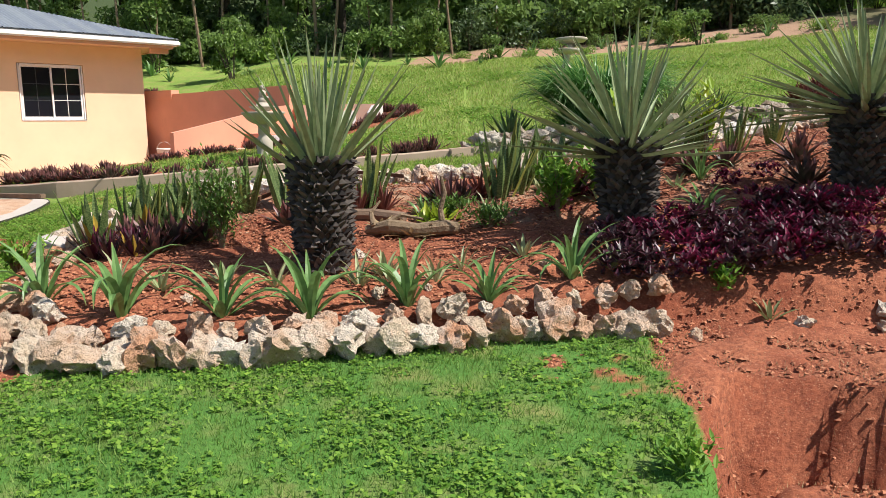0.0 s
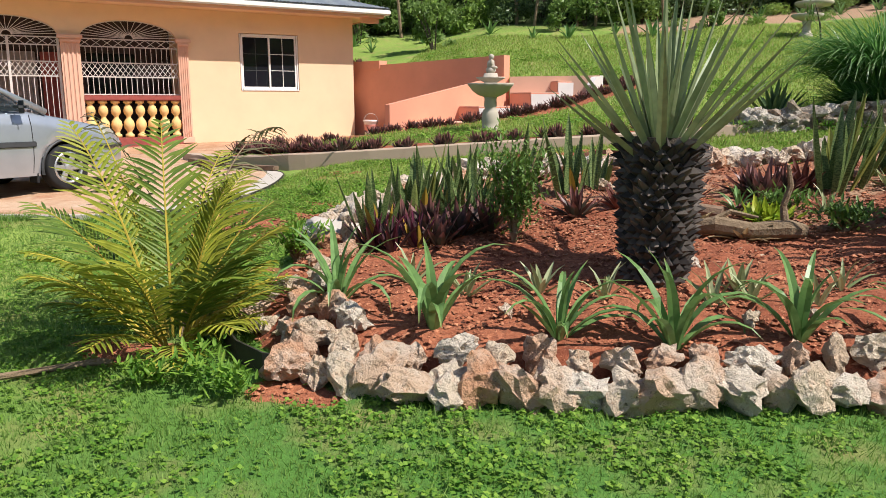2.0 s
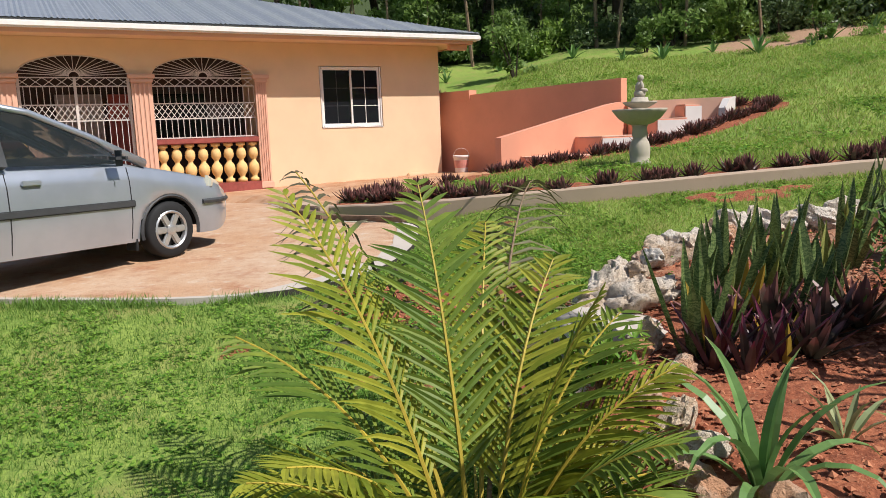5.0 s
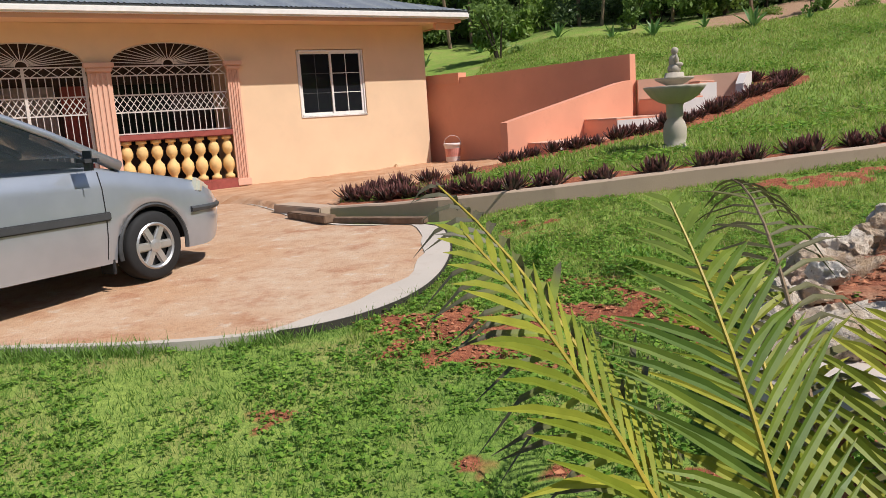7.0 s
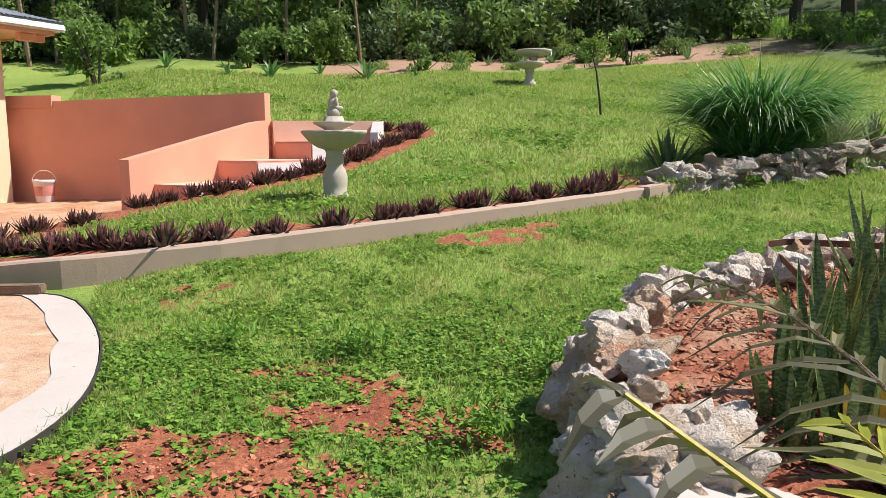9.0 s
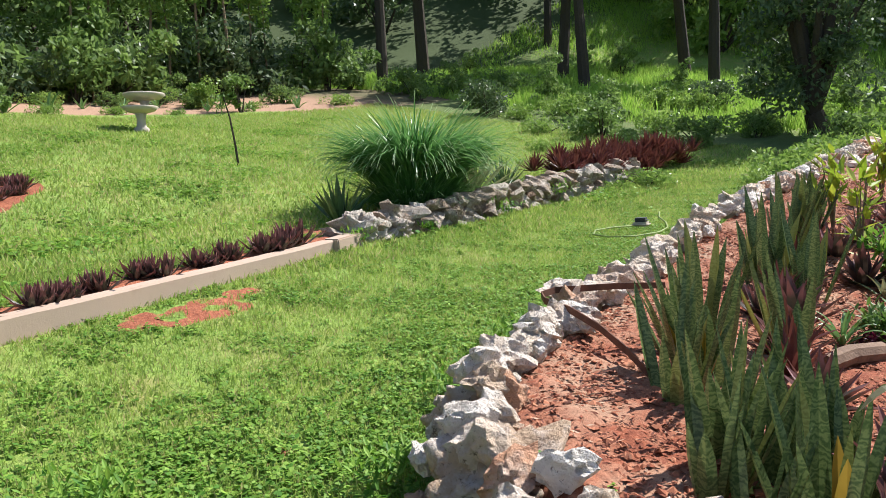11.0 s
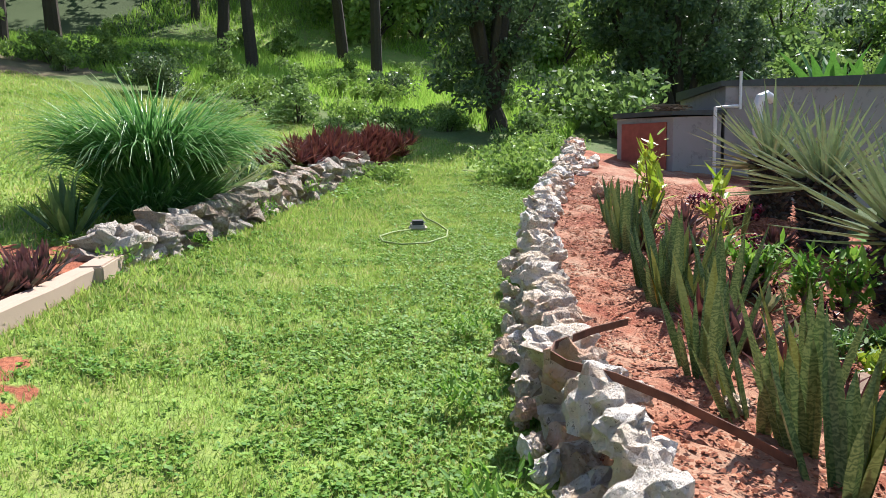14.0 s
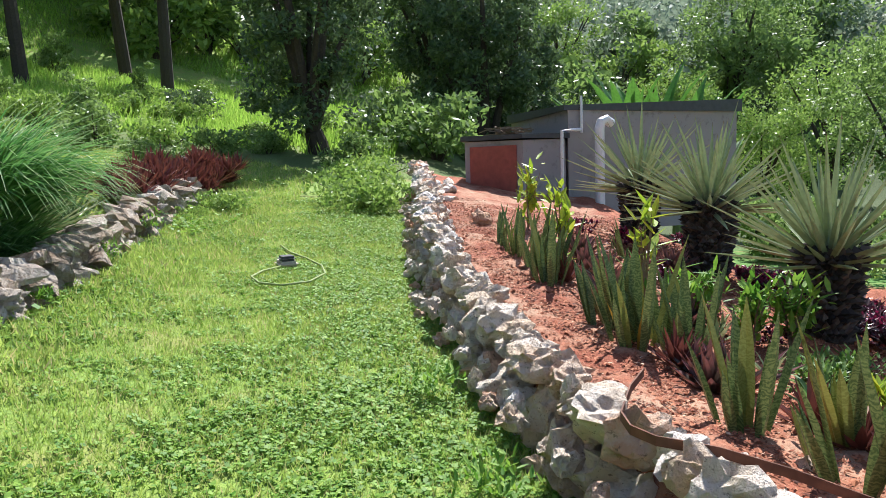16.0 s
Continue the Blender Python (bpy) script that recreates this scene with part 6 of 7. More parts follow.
agave(0.95, 12.75, 22, 0.6, 0.09, M_AGAVE, "dark green agave behind the rock wall", 1, (0.05, 0.95))
agave(3.95, 13.0, 60, 0.95, 0.06, M_VARIEG, "pale striped agave behind the rock wall", 2)
agave(4.7, 12.95, 40, 0.6, 0.05, M_AGAVE, "dark green agave behind the rock wall", 3)
hedge = thing("bromeliad_hedge", "dense hedge of dark red bromeliads", "hedge", kind="")
hg = random.Random(8)
hmesh = rosette(26, 0.34, 0.055, (0.1, 1.35), 0.2).mesh("rosette", M_REDBROM)
for i in range(120):
    k = hg.random()
    x, y = 6.2 + 4.6 * k, 13.15 - 0.4 * k + hg.uniform(-0.45, 0.45)
    o = part("rosette", hmesh, M_REDBROM, hedge)
    o.matrix_world = spot(x, y, hg.uniform(0, 360), hg.uniform(0.8, 1.25)) @ Matrix.Translation((0, 0, hg.uniform(0.08, 0.3)))
sap = thing("sapling", "thin bare-stemmed sapling on the lawn", "sapling", spot(2.7, 17.8))
part("stem", Geo().tube([(0, 0, -0.05), (-0.05, 0.0, 0.4), (-0.1, 0.05, 0.9), (-0.22, 0.05, 1.3)], [0.025, 0.022, 0.018, 0.008], 6), M_BARK, sap)
tw, lf = leaf_cloud(90, 0.3, 0.5, 0.07, random.Random(3), 0.0, 6)
lo = part("foliage", lf, M_SHRUB, sap)
lo.location = (-0.25, 0.05, 0.85)

# ---- tall weeds at the edges ----
for i, (x, y, r, h) in enumerate(((1.0, 1.85, 0.2, 0.16), (-3.35, 3.12, 0.28, 0.22), (-3.1, 3.0, 0.2, 0.15), (-4.2, 8.35, 0.3, 0.2), (-3.9, 6.9, 0.25, 0.2), (-3.2, 7.5, 0.25, 0.2), (-2.2, 7.95, 0.28, 0.2), (-1.2, 8.3, 0.25, 0.2), (0.2, 8.6, 0.3, 0.2), (-5.0, 8.6, 0.3, 0.18), (-3.6, 3.05, 0.2, 0.15), (1.9, 4.1, 0.14, 0.2), (0.35, 11.75, 0.25, 0.2), (1.5, 11.7, 0.2, 0.15), (3.4, 11.95, 0.35, 0.25), (5.2, 12.2, 0.5, 0.4))):
    shrub(x, y, r, h, 150, 0.055, "low leafy green weed clump", 60 + i, M_WEED, "weed clumps", "weed")
# ---- trees ----
def leaf_mesh(name, centres, count, radius, size, material, seed, flat=0.75):
    """Many single leaves gathered in loose clumps."""
    q = np.random.RandomState(seed)
    c = np.array(centres)[q.randint(0, len(centres), count)]
    d = q.normal(0, 1, (count, 3))
    d /= np.linalg.norm(d, axis=1)[:, None]
    p = c[:, :3] + d * (c[:, 3:4] * radius * q.uniform(0.35, 1.05, (count, 1)) ** 0.6) * np.array([1, 1, flat])
    a = q.normal(0, 1, (count, 3))
    a[:, 2] -= 0.4
    a /= np.linalg.norm(a, axis=1)[:, None]
    b = np.cross(a, q.normal(0, 1, (count, 3)))
    b /= np.linalg.norm(b, axis=1)[:, None]
    s = size * q.uniform(0.6, 1.3, (count, 1))
    v = np.stack([p - a * s, p - b * s * 0.42, p + a * s, p + b * s * 0.42], 1).reshape(-1, 3)
    me = bpy.data.meshes.new(name)
    me.vertices.add(count * 4)
    me.vertices.foreach_set("co", v.ravel())
    me.loops.add(count * 4)
    me.loops.foreach_set("vertex_index", np.arange(count * 4))
    me.polygons.add(count)
    me.polygons.foreach_set("loop_start", np.arange(0, count * 4, 4))
    me.polygons.foreach_set("loop_total", np.full(count, 4))
    me.materials.append(material)
    me.update(calc_edges=True)
    return me


def tree(name, label, height, bole, spread, leaves, size, seed, material=M_TREE, clumps=26, girth=0.2, group="trees"):
    rng = random.Random(seed)
    wood, centres = Geo(), []
    top = Vector((rng.uniform(-0.3, 0.3), rng.uniform(-0.3, 0.3), bole))
    wood.tube([(0, 0, -0.3), (top.x * 0.4, top.y * 0.4, bole * 0.5), top], [girth * 1.25, girth, girth * 0.8], 9)
    for i in range(7):
        a = i * 2.399 + rng.uniform(-0.4, 0.4)
        e = Vector((spread * 0.75 * math.cos(a), spread * 0.75 * math.sin(a), bole + (height - bole) * rng.uniform(0.25, 0.85)))
        mid = top.lerp(e, 0.5) + Vector((0, 0, 0.3))
        wood.tube([top, mid, e], [girth * 0.6, girth * 0.35, girth * 0.1], 6)
        centres.append((*e, rng.uniform(0.7, 1.2)))
    for i in range(clumps):
        a, r = rng.uniform(0, 6.283), spread * math.sqrt(rng.random())
        z = bole * 0.85 + (height - bole * 0.85) * rng.uniform(0.05, 1.0) * (1 - 0.45 * (r / spread) ** 2)
        centres.append((r * math.cos(a), r * math.sin(a), z, rng.uniform(0.6, 1.15)))
    t = thing(name, label, "tree", group=group)
    part("trunk", wood, M_BARK, t)
    part("crown", leaf_mesh("crown", centres, leaves, spread * 0.36, size, material, seed), material, t)
    return t


def bush(label, r, h, leaves, size, seed, material=M_TREE, group="undergrowth"):
    rng = random.Random(seed)
    centres = [(rng.gauss(0, r * 0.45), rng.gauss(0, r * 0.45), h * rng.uniform(0.15, 0.9), rng.uniform(0.6, 1.1)) for _ in range(14)]
    wood = Geo()
    for c in centres[:6]:
        wood.tube([(0, 0, -0.1), (c[0] * 0.5, c[1] * 0.5, c[2] * 0.6), c[:3]], [0.03, 0.02, 0.008], 4)
    t = thing("bush", label, "bush", group=group)
    part("stem", wood, M_BARK, t)
    part("foliage", leaf_mesh("foliage", centres, leaves, r * 0.5, size, material, seed), material, t)
    return t


def plant_out(forms, places, rng, sizes=(0.8, 1.25)):
    """Sets forms out at places; the first of each form is moved there, the rest are copies."""
    used = set()
    for i, (x, y, *k) in enumerate(places):
        form = forms[(k[0] if k else i) % len(forms)]
        s = rng.uniform(*sizes) * (k[1] if len(k) > 1 else 1)
        m = pose(x, y, far_z(x, y) - 0.1, rng.uniform(-4, 4), rng.uniform(-4, 4), rng.uniform(0, 360)) @ Matrix.Diagonal((s, s, s, 1))
        if id(form) in used:
            copy_thing(form, m).matrix_world = m
        else:
            form.matrix_world = m
            used.add(id(form))


tg = random.Random(77)
TALL = [tree("tree", "tall dark green woodland tree", 11, 3.4, 3.4, 6500, 0.15, 1), tree("tree", "tall dark green woodland tree", 9.5, 2.6, 3.0, 6000, 0.14, 2), tree("tree", "tall dark green woodland tree with a slim trunk", 12, 5.0, 3.2, 6500, 0.15, 3, girth=0.16)]
wood_places = []
for row in range(3):
    for i in range(10):
        wood_places.append((-27 + 4.4 * i + tg.uniform(-1, 1), 31.5 + 5.5 * row + 3.5 * smooth(-4, 4, -27 + 4.4 * i) + tg.uniform(-1.2, 1.2)))
plant_out(TALL, wood_places, tg)
# open stand of trees on the slope to the east, and dense wood behind
stand = [(30.8, 20.2, 2, 1.0), (24.5, 23.5, 2, 0.9), (36.0, 24.0, 2, 1.1), (28.0, 27.0, 2, 1.0), (45.0, 28.0, 0, 1.3), (38.5, 35.0, 1, 1.2), (24.0, 33.0, 2, 1.1), (52.0, 15.0, 2, 1.3), (56.0, 24.0, 1, 1.4), (20.5, 32.5, 0, 1.0)]
OPEN = [tree("tree", "slender tree with a high crown on the slope", 13, 7.0, 3.0, 7000, 0.15, 5, M_TREE, girth=0.24, group="trees on the slope"), tree("tree", "slender leaning tree with a high crown", 12, 6.2, 2.7, 7000, 0.15, 6, M_TREE, girth=0.19, group="trees on the slope")]
plant_out(OPEN, stand, tg, (0.95, 1.1))
IVY = [tree("ivy_tree", "ivy-clad tree with dense dark foliage to the ground", 9, 0.7, 1.8, 15000, 0.1, 21, M_IVY_SHADE, clumps=70, girth=0.3, group="ivy-clad trees")]
plant_out(IVY, [(17.6, 11.6, 0, 1.0), (25.0, 6.0, 0, 1.15), (28.0, 7.6, 0, 1.25), (29.5, 4.4, 0, 1.25)], tg, (0.95, 1.1))
# first form takes the dark leaf as painted shade between the bushes
BUSH = [bush("dense dark green undergrowth bush", 1.2, 1.7, 1700, 0.085, 31, M_IVY_SHADE), bush("dense dark green undergrowth bush", 1.0, 2.3, 1700, 0.11, 32), bush("bright green undergrowth bush", 1.0, 1.2, 1500, 0.09, 33, M_TREE_SUN)]
b_places = []
for i in range(44):
    bx = -26 + 0.98 * i + tg.uniform(-0.5, 0.5)
    b_places.append((bx, 28.6 + 3.6 * smooth(0.0, 4.0, bx) + tg.uniform(-0.4, 1.8), tg.choice((0, 1, 1, 0, 2)), 1.0))
for i in range(26):
    b_places.append((-24 + 1.6 * i + tg.uniform(-0.6, 0.6), 31.5 + tg.uniform(-0.5, 2.5), tg.choice((0, 1)), 1.5))
for i in range(70):
    a, r = tg.uniform(-0.6, 2.0), tg.uniform(44, 66)
    b_places.append((2 + r * math.cos(a), 8 + r * math.sin(a), tg.choice((0, 1, 2)), 3.2))
plant_out(BUSH, b_places, tg)
EAST = [bush("leafy green bush on the shaded bank", 0.9, 1.0, 1500, 0.08, 34, group="bank bushes"), bush("bright green leafy bush on the bank", 0.8, 0.7, 1300, 0.07, 35, M_TREE_SUN, "bank bushes")]
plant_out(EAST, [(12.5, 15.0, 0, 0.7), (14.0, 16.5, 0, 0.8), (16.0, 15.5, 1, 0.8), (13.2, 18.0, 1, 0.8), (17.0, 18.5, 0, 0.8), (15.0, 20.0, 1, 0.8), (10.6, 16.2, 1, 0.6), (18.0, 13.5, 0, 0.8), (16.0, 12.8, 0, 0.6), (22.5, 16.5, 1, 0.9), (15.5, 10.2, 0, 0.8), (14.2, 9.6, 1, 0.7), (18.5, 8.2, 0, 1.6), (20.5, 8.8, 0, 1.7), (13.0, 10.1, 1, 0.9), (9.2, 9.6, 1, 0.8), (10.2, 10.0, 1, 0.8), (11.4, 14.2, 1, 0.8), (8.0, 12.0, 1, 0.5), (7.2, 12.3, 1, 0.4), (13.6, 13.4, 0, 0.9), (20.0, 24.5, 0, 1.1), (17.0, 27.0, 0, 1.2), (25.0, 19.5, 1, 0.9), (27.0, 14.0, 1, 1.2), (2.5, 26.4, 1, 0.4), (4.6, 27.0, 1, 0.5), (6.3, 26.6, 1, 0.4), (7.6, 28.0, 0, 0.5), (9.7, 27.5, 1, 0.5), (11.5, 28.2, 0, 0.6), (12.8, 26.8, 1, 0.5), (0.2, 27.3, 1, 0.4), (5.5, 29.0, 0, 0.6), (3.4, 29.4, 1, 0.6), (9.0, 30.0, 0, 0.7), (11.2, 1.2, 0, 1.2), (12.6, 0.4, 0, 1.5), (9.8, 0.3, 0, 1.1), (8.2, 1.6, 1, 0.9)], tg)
# dark and bright forms carry shade and sun in their leaf colour
SLOPE = [bush("bush on the wooded slope, shade put into its dark leaf colour", 1.1, 1.3, 2200, 0.075, 37, M_IVY_SHADE, "slope bushes"), bush("bush on the slope, sunlight put into its bright green leaf colour", 0.9, 1.0, 2000, 0.07, 38, M_TREE_SUN, "slope bushes"), bush("tall loose bush on the wooded slope", 0.7, 2.2, 1800, 0.08, 39, M_TREE, "slope bushes")]
slope_places = []
while len(slope_places) < 44:
    a, r = radians(tg.uniform(4, 78)), tg.uniform(15, 42)
    x, y = 2 + r * math.cos(a), 8 + r * math.sin(a)
    if (x > 14.5 or y > 27.5) and y > 10 and math.hypot(x - 17.6, y - 11.6) > 2:
        slope_places.append((x, y, tg.choice((0, 1, 1, 2)), tg.uniform(0.4, 0.95)))
plant_out(SLOPE, slope_places, tg)
LAWN = [bush("slim young green shrub on the upper lawn", 0.5, 1.3, 900, 0.08, 36, M_TREE, "lawn shrubs")]
plant_out(LAWN, [(-7.6, 24.8, 0, 1.1), (1.1, 26.2, 0, 0.9), (8.5, 26.5, 0, 0.9), (-3.8, 27.0, 0, 0.8), (-11.0, 27.0, 0, 1.2)], tg)
put_many([rosette(8, 0.7, 0.13, (0.1, 0.9), 0.9, segs=6), rosette(6, 0.6, 0.12, (0.1, 0.8), 1.2, segs=6)], M_LILY, "broad_leaf_seedling", "pale green broad-leaved seedling at the wood's edge", "seedling",
         [(-14 + 1.3 * i + tg.uniform(-0.5, 0.5), 25.6 + 1.4 * smooth(0, 4, -14 + 1.3 * i) + tg.uniform(-0.5, 1.6), tg.uniform(0.5, 1.1)) for i in range(20)], "seedlings at the wood's edge")
# trees beyond the shed
FAR = [tree("tree", "broad tree beyond the shed in the sun-bright leaf colour", 7, 1.6, 2.8, 9500, 0.1, 41, M_TREE_SUN, 36, 0.18, "trees beyond the shed"), tree("tree", "dark tree beyond the shed", 9, 2.0, 3.0, 9500, 0.11, 42, M_TREE, 36, 0.2, "trees beyond the shed")]
plant_out(FAR, [(21.5, -3.2, 0, 0.62), (18.5, -6.5, 1, 0.75), (34.0, 0.5, 0, 0.8), (30.0, -10.0, 0, 1.0), (24.0, -12.0, 1, 1.1), (42, -6, 0, 1.1), (17.0, -11.0, 1, 1.1), (46, 4, 0, 1.1), (50.0, -14.0, 1, 1.3), (58.0, -3.0, 0, 1.3)], tg, (0.95, 1.1))


def broad_plant(label, n, length, width, seed):
    rng = random.Random(seed)
    t = thing("broad_leaf_plant", label, "banana plant", group="broad-leaved plants")
    part("stem", Geo().tube([(0, 0, -0.2), (0, 0, 1.2)], [0.12, 0.08], 8), M_SHRUBSTEM, t)
    for i in range(n):
        a = i * 2.399
        part("leaf", Geo().blade((0.05 * math.cos(a), 0.05 * math.sin(a), 0.9), a, rng.uniform(0.15, 0.75), length * rng.uniform(0.8, 1.2), width, rng.uniform(0.3, 1.1), 0.12, 7, 1.3, 0.25), M_BANANA, t)
    return t


M_SHRUBSTEM = plain("green_stem", (0.16, 0.22, 0.06), 0.6)
BAN = [broad_plant("tall bright green broad-leaved banana plant", 11, 1.9, 0.3, 1)]
plant_out(BAN, [(19.0, 2.4, 0, 1.6), (18.9, 1.6, 0, 1.7), (18.6, 0.8, 0, 1.6), (20.0, 2.0, 0, 1.75), (18.4, 0.1, 0, 1.55)], tg, (0.95, 1.1))
PALE = [bush("pale yellow-green leafy sapling beyond the shed", 0.5, 2.2, 900, 0.085, 51, M_VARIEG, "pale saplings")]
plant_out(PALE, [(16.3, 4.7, 0, 1.3), (15.6, 5.3, 0, 1.1)], tg)


# ---- wooded hillside in the distance, haze in its leaf colour ----
def hillside():
    q = random.Random(90)
    centres = []
    while len(centres) < 2200:
        a, r = q.uniform(-1.1, 1.75), 55 + 190 * q.random() ** 0.8
        x, y = 2 + r * math.cos(a), 8 + r * math.sin(a)
        centres.append((x, y, far_z(x, y) + q.uniform(0.5, 3.5), q.uniform(0.7, 1.5)))
    me = leaf_mesh("wooded_hillside", centres, 260000, 3.2, 0.45, M_HILL_HAZE, 5)
    return solo("wooded_hillside", me, M_HILL_HAZE, "distant hillside covered in green woodland, haze put into its leaf colour", "woodland", kind="stuff")


hillside()


# thin pale saplings along the edge of the northern wood
CANE = thing("sapling", "tall thin pale sapling at the wood's edge", "sapling", group="saplings at the wood's edge")
part("stem", Geo().tube([(0, 0, -0.2), (0.1, 0.05, 2.0), (0.05, 0.15, 4.2), (0.3, 0.2, 6.5)], [0.06, 0.05, 0.04, 0.015], 6), M_TWIG, CANE)
part("crown", leaf_mesh("crown", [(0.1, 0.1, 3.5 + 0.4 * i, 0.5 + 0.05 * i) for i in range(9)], 700, 0.9, 0.13, M_TREE_SUN, 71), M_TREE_SUN, CANE)
plant_out([CANE], [(-24 + 1.15 * i + tg.uniform(-0.5, 0.5), 28.2 + 3.6 * smooth(0, 4, -24 + 1.15 * i) + tg.uniform(-0.3, 1.6)) for i in range(36)], tg, (0.7, 1.2))
# ---- grass, weeds, clods: what nobody could count ----
def fast_mesh(name, verts, corners, material):
    """verts: n x corners x 3, one face each."""
    n = len(verts)
    me = bpy.data.meshes.new(name)
    me.vertices.add(n * corners)
    me.vertices.foreach_set("co", verts.astype(np.float32).ravel())
    me.loops.add(n * corners)
    me.loops.foreach_set("vertex_index", np.arange(n * corners))
    me.polygons.add(n)
    me.polygons.foreach_set("loop_start", np.arange(0, n * corners, corners))
    me.polygons.foreach_set("loop_total", np.full(n, corners))
    me.materials.append(material)
    me.update(calc_edges=True)
    return me


GX, GY, GS = -14.0, -3.0, 0.1
heights = np.array([[ground_z(GX + GS * i, GY + GS * j) for i in range(300)] for j in range(300)])
bareness = np.array([[max(bare(GX + GS * i, GY + GS * j), 1.0 if inside(SLAB, GX + GS * i, GY + GS * j) else 0.0) for i in range(300)] for j in range(300)])


def sample(field, x, y):
    u, v = np.clip((x - GX) / GS, 0, 298.99), np.clip((y - GY) / GS, 0, 298.99)
    i, j = u.astype(int), v.astype(int)
    a, b = u - i, v - j
    return field[j, i] * (1 - a) * (1 - b) + field[j, i + 1] * a * (1 - b) + field[j + 1, i] * (1 - a) * b + field[j + 1, i + 1] * a * b


def patchy(x, y, scale, seed):
    return np.sin(x * scale + seed) * np.sin(y * scale * 1.13 - seed) + 0.6 * np.sin(x * scale * 2.3 + y * scale * 1.7 + seed * 2) + 0.4 * np.sin(y * scale * 3.1 - x * scale * 2.2)


def scatter(q, n, x0, x1, y0, y1, limit=0.42):
    x, y = q.uniform(x0, x1, n), q.uniform(y0, y1, n)
    keep = sample(bareness, x, y) + 0.25 * q.uniform(-1, 1, n) < limit
    return x[keep], y[keep]


def blades(q, x, y, height, width):
    n = len(x)
    z = sample(heights, x, y)
    a, l = q.uniform(0, 6.283, n), height * q.uniform(0.5, 1.3, n)
    t, b = q.uniform(0, 6.283, n), q.uniform(0.1, 0.9, n)
    w = width * q.uniform(0.6, 1.3, n)
    p = np.stack([x, y, z - 0.005], 1)
    s = np.stack([np.cos(a) * w, np.sin(a) * w, 0 * w], 1)
    tip = p + np.stack([np.cos(t) * b * l, np.sin(t) * b * l, l], 1)
    return np.stack([p - s, p + s, tip], 1)


def weeds(q, x, y, size, leaves=6):
    n = len(x)
    x, y = np.repeat(x, leaves), np.repeat(y, leaves)
    n *= leaves
    a, s = q.uniform(0, 6.283, n), size * q.uniform(0.6, 1.4, n)
    d = q.uniform(0.1, 1.0, n) * s * 1.5
    x, y = x + np.cos(a) * d, y + np.sin(a) * d
    z = sample(heights, x, y) + q.uniform(0.01, 1.0, n) * size * 1.3
    f = np.stack([np.cos(a), np.sin(a), q.uniform(-0.5, 0.6, n)], 1)
    c = np.stack([-np.sin(a), np.cos(a), q.uniform(-0.4, 0.4, n)], 1) * 0.42
    p = np.stack([x, y, z], 1)
    k = s[:, None]
    return np.stack([p - f * k * 0.5, p - c * k, p + f * k * 0.5, p + c * k], 1)


q = np.random.RandomState(12)
x, y = scatter(q, 240000, -9.5, 1.5, -0.4, 7.6)
solo("lawn_grass", fast_mesh("lawn_grass", blades(q, x, y, 0.045, 0.0035), 3, M_TURF), M_TURF, "short green lawn grass in front of the bed", "grass", kind="stuff")
x, y = scatter(q, 300000, -6.0, 10.0, 6.6, 12.6)
solo("lane_grass", fast_mesh("lane_grass", blades(q, x, y, 0.05, 0.005), 3, M_GRASS), M_GRASS, "green grass of the lane between the walls", "grass", kind="stuff")
x, y = scatter(q, 170000, -8.0, 14.0, 11.0, 26.0)
solo("upper_grass", fast_mesh("upper_grass", blades(q, x, y, 0.08, 0.012), 3, M_GRASS), M_GRASS, "green grass of the upper lawn", "grass", kind="stuff")
x, y = scatter(q, 45000, -8.0, 1.5, 0.6, 6.5, 0.5)
k = patchy(x, y, 1.7, 1.0) * 0.6 + patchy(x, y, 4.3, 3.0) * 0.6 + q.uniform(-1.6, 1.6, len(x)) > 0.6
solo("lawn_weeds", fast_mesh("lawn_weeds", weeds(q, x[k], y[k], 0.025, 6), 4, M_WEED), M_WEED, "patches of broad-leaved weeds in the lawn", "weeds", kind="stuff")
x, y = scatter(q, 90000, -6.0, 10.0, 6.8, 12.6, 0.5)
off = y - np.interp(x, [p[0] for p in BED_BACK[3:]], [p[1] for p in BED_BACK[3:]])
thick = np.clip(1.15 - np.abs(off - 0.7) / 1.3, -0.2, 1.1) + 0.35 * np.clip(1 - np.abs(off - 3.0) / 0.6, 0, 1)
k = patchy(x, y, 1.5, 2.2) * 0.45 + patchy(x, y, 3.9, 1.0) * 0.6 + q.uniform(-1.6, 1.6, len(x)) + thick * 1.2 > 1.15
solo("lane_weeds", fast_mesh("lane_weeds", weeds(q, x[k], y[k], 0.029, 7), 4, M_WEED), M_WEED, "patches of broad-leaved weeds along the lane", "weeds", kind="stuff")
x, y = scatter(q, 30000, -8.0, 12.0, 11.5, 24.0, 0.5)
k = patchy(x, y, 1.1, 0.4) + q.uniform(-0.9, 0.9, len(x)) > 0.8
solo("upper_weeds", fast_mesh("upper_weeds", weeds(q, x[k], y[k], 0.06, 4), 4, M_WEED), M_WEED, "scattered weeds on the upper lawn", "weeds", kind="stuff")

x, y = scatter(q, 1100, -6.0, -3.2, 6.3, 8.6, 0.95)
solo("patch_weeds", fast_mesh("patch_weeds", weeds(q, x, y, 0.03, 7), 4, M_WEED), M_WEED, "small weeds growing on the bare red earth", "weeds", kind="stuff")
n = 5200
edge = np.array([p for p in stretch([p for p in SLAB if p[1] < 7.6 and p[0] > -11.0], 0.05)])
i = q.randint(0, len(edge), n)
x, y = edge[i, 0] + q.normal(0.02, 0.05, n), edge[i, 1] - 0.06 + q.normal(0, 0.05, n)
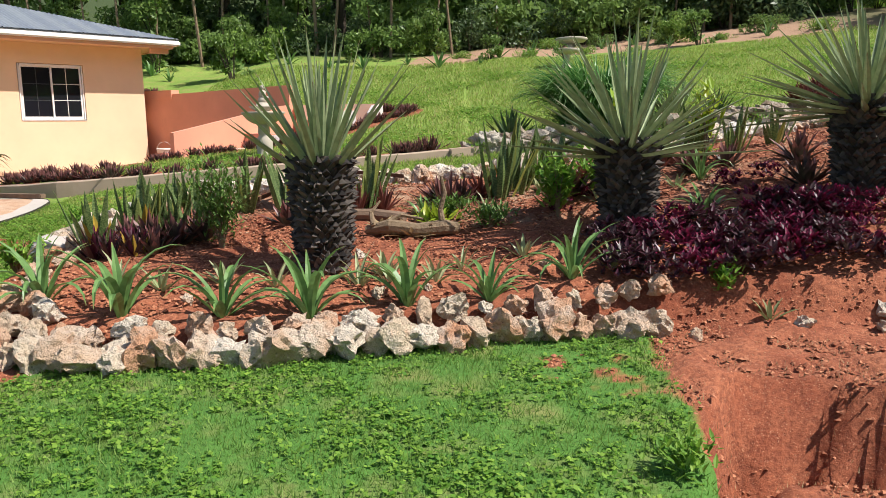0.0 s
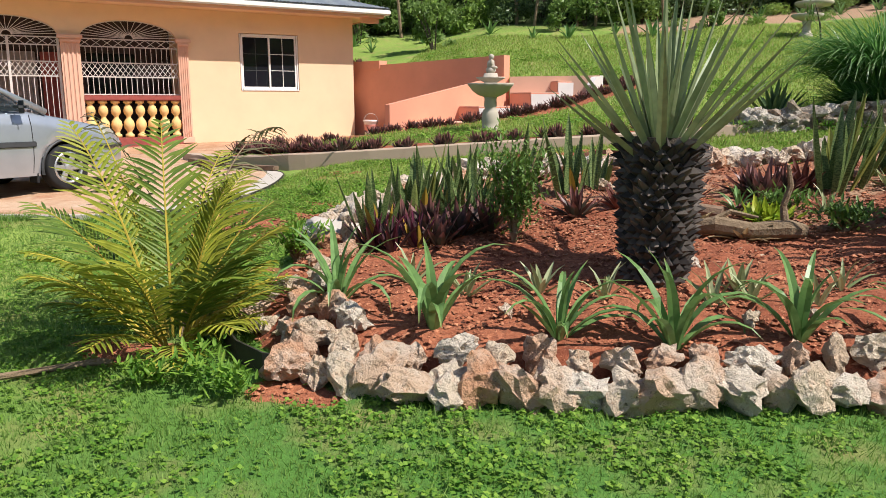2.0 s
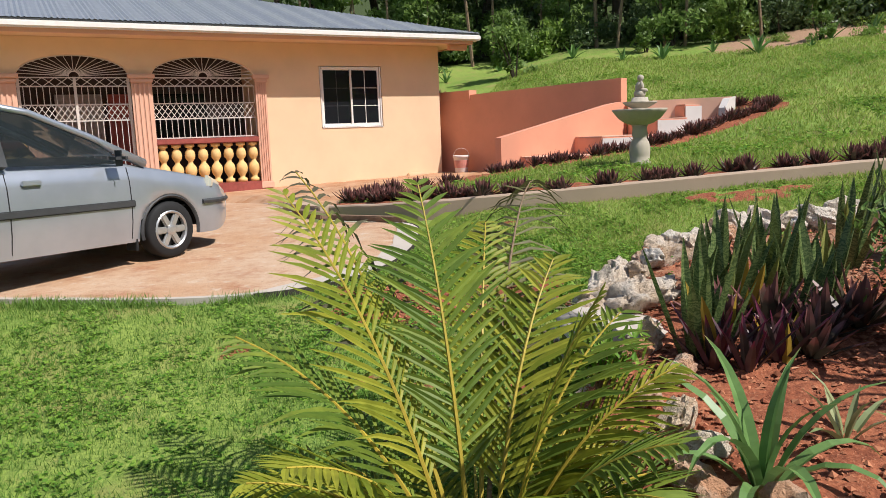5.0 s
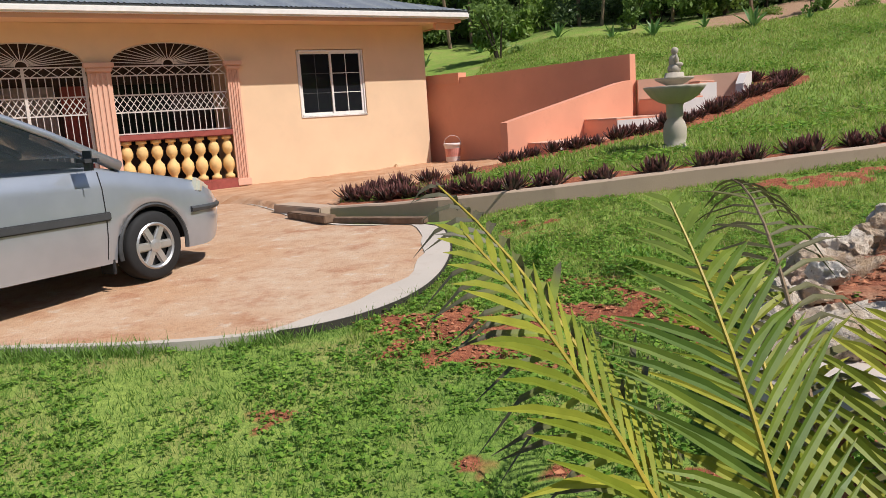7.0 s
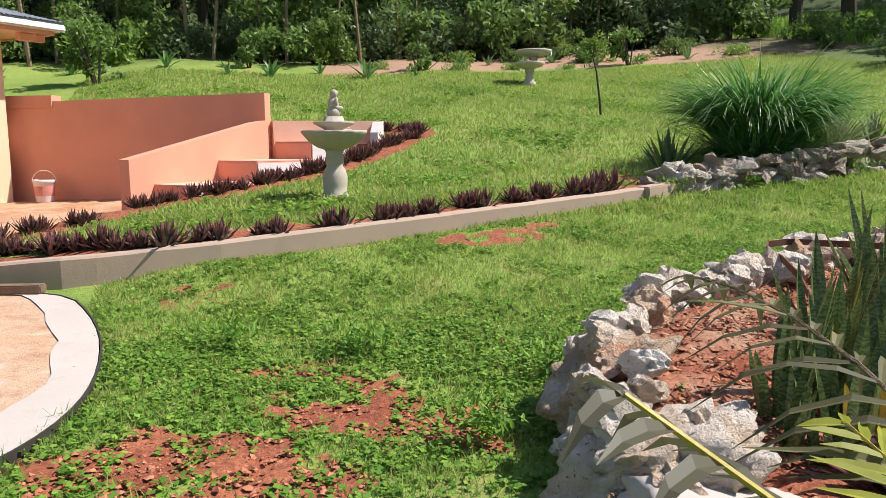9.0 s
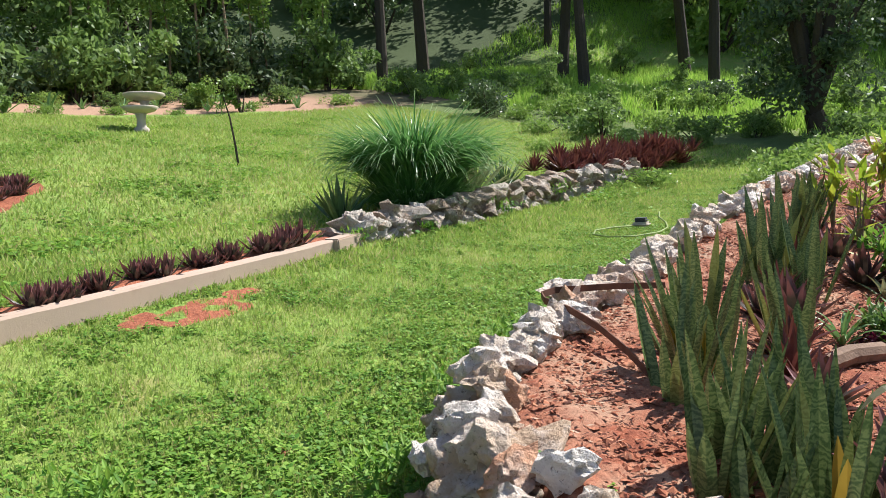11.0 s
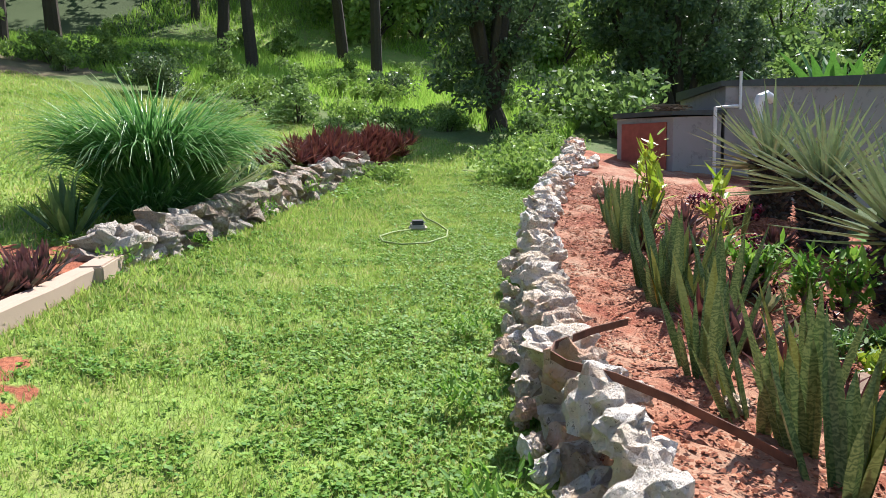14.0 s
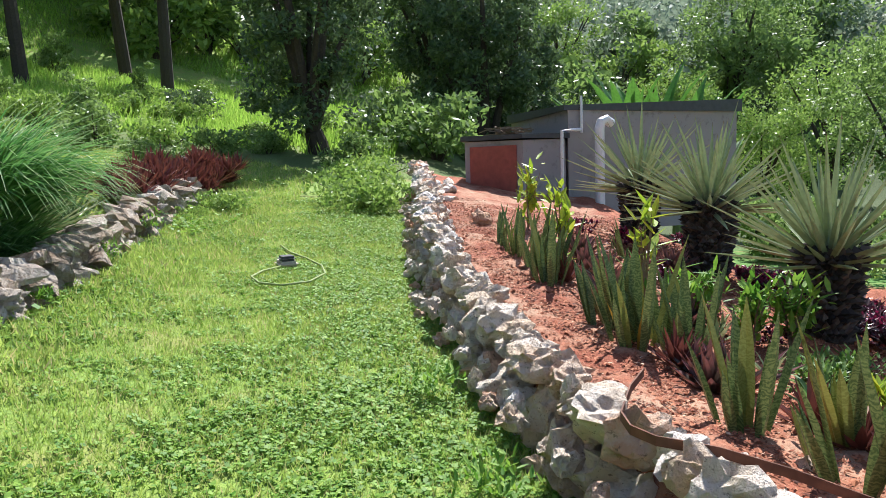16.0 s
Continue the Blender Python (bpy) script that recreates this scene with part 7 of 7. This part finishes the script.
k = patchy(x, y, 3.0, 0.2) + q.uniform(-1.0, 1.0, n) > 0.1
tuft_blades = blades(q, x[k], y[k], 0.085, 0.006)
solo("edge_grass", fast_mesh("edge_grass", tuft_blades, 3, M_TURF), M_TURF, "ragged grass growing over the driveway's edge", "grass", kind="stuff")
# clods and chips on the bare earth
n = 125000
x, y = q.uniform(-6.3, 6.5, n), q.uniform(1.2, 8.7, n)
k = sample(bareness, x, y) > 0.55
x, y = x[k], y[k]
n = len(x)
s = 0.004 + 0.02 * q.uniform(0, 1, n) ** 4
c = np.stack([x, y, sample(heights, x, y) + s * 0.15], 1)
ring = np.arange(5) * 2 * np.pi / 5
r1 = s[:, None] * q.uniform(0.7, 1.4, (n, 5))
ang = ring[None] + q.uniform(0, 6.283, (n, 1))
rim = np.stack([np.cos(ang) * r1, np.sin(ang) * r1, s[:, None] * q.uniform(-0.1, 0.5, (n, 5))], -1) + c[:, None]
top = c + np.stack([s * q.uniform(-0.4, 0.4, n), s * q.uniform(-0.4, 0.4, n), s * q.uniform(0.5, 1.0, n)], 1)
faces = np.stack([np.stack([rim[:, i], rim[:, (i + 1) % 5], top], 1) for i in range(5)], 1).reshape(-1, 3, 3)
kk = Mat("red_clod", 0.95)
M_CLOD = kk.done(kk.mix(kk.island(), (0.18, 0.05, 0.024), (0.5, 0.21, 0.11)))
solo("earth_clods", fast_mesh("earth_clods", faces, 3, M_CLOD), M_CLOD, "red clods and chips on the bare earth", "soil", kind="stuff")

# tall grass on the slope under the trees, its sunlight put into the blade colour
n = 90000
x, y = q.uniform(17, 52, n), q.uniform(9.5, 38, n)
k = (q.uniform(0, 1, n) < np.clip(1.3 - (x - 17) / 50, 0.3, 1)) & (patchy(x, y, 0.45, 1.3) + q.uniform(-0.7, 0.7, n) > -0.8)
x, y = x[k], y[k]
z = np.array([far_z(a, b) for a, b in zip(x, y)])
n = len(x)
a, t = q.uniform(0, 6.283, n), q.uniform(0, 6.283, n)
l, w = q.uniform(0.2, 0.6, n), q.uniform(0.02, 0.045, n)
p = np.stack([x, y, z - 0.05], 1)
s = np.stack([np.cos(a) * w, np.sin(a) * w, 0 * w], 1)
tip = p + np.stack([np.cos(t) * 0.4 * l, np.sin(t) * 0.4 * l, l], 1)
solo("slope_grass", fast_mesh("slope_grass", np.stack([p - s, p + s, tip], 1), 3, M_SLOPE_SUN), M_SLOPE_SUN, "tall grass on the wooded slope, sunlight put into its blade colour", "grass", kind="stuff")

# bark chips and dry leaf litter in the bed
n = 46000
x, y = q.uniform(-3.7, 7.0, n), q.uniform(5.0, 8.5, n)
k = (sample(bareness, x, y) > 0.8) & (patchy(x, y, 2.1, 0.7) + q.uniform(-1.2, 1.2, n) > -0.4)
x, y = x[k], y[k]
n = len(x)
a, l, w = q.uniform(0, 6.283, n), q.uniform(0.008, 0.028, n), q.uniform(0.003, 0.009, n)
p = np.stack([x, y, sample(heights, x, y) + q.uniform(0.004, 0.022, n)], 1)
u = np.stack([np.cos(a) * l, np.sin(a) * l, l * q.uniform(-0.3, 0.3, n)], 1)
v = np.stack([-np.sin(a) * w, np.cos(a) * w, w * q.uniform(-0.6, 0.6, n)], 1)
kk = Mat("bark_chip", 0.9)
M_CHIP = kk.done(kk.ramp(kk.island(), (0.0, (0.07, 0.025, 0.015)), (0.6, (0.26, 0.08, 0.04)), (0.92, (0.34, 0.15, 0.08)), (1.0, (0.55, 0.4, 0.27))))
solo("bark_mulch", fast_mesh("bark_mulch", np.stack([p - u, p - v, p + u, p + v], 1), 4, M_CHIP), M_CHIP, "red-brown bark chips and dry leaf litter", "mulch", kind="stuff")

# straw and chips on the dug earth
n = 7000
x, y = q.uniform(1.2, 5.0, n), q.uniform(0.6, 3.9, n)
solo("straw", fast_mesh("straw", blades(q, x, y, 0.03, 0.003) * 1.0, 3, M_DRY), M_DRY, "scattered dry straw on the dug red earth", "straw", kind="stuff")
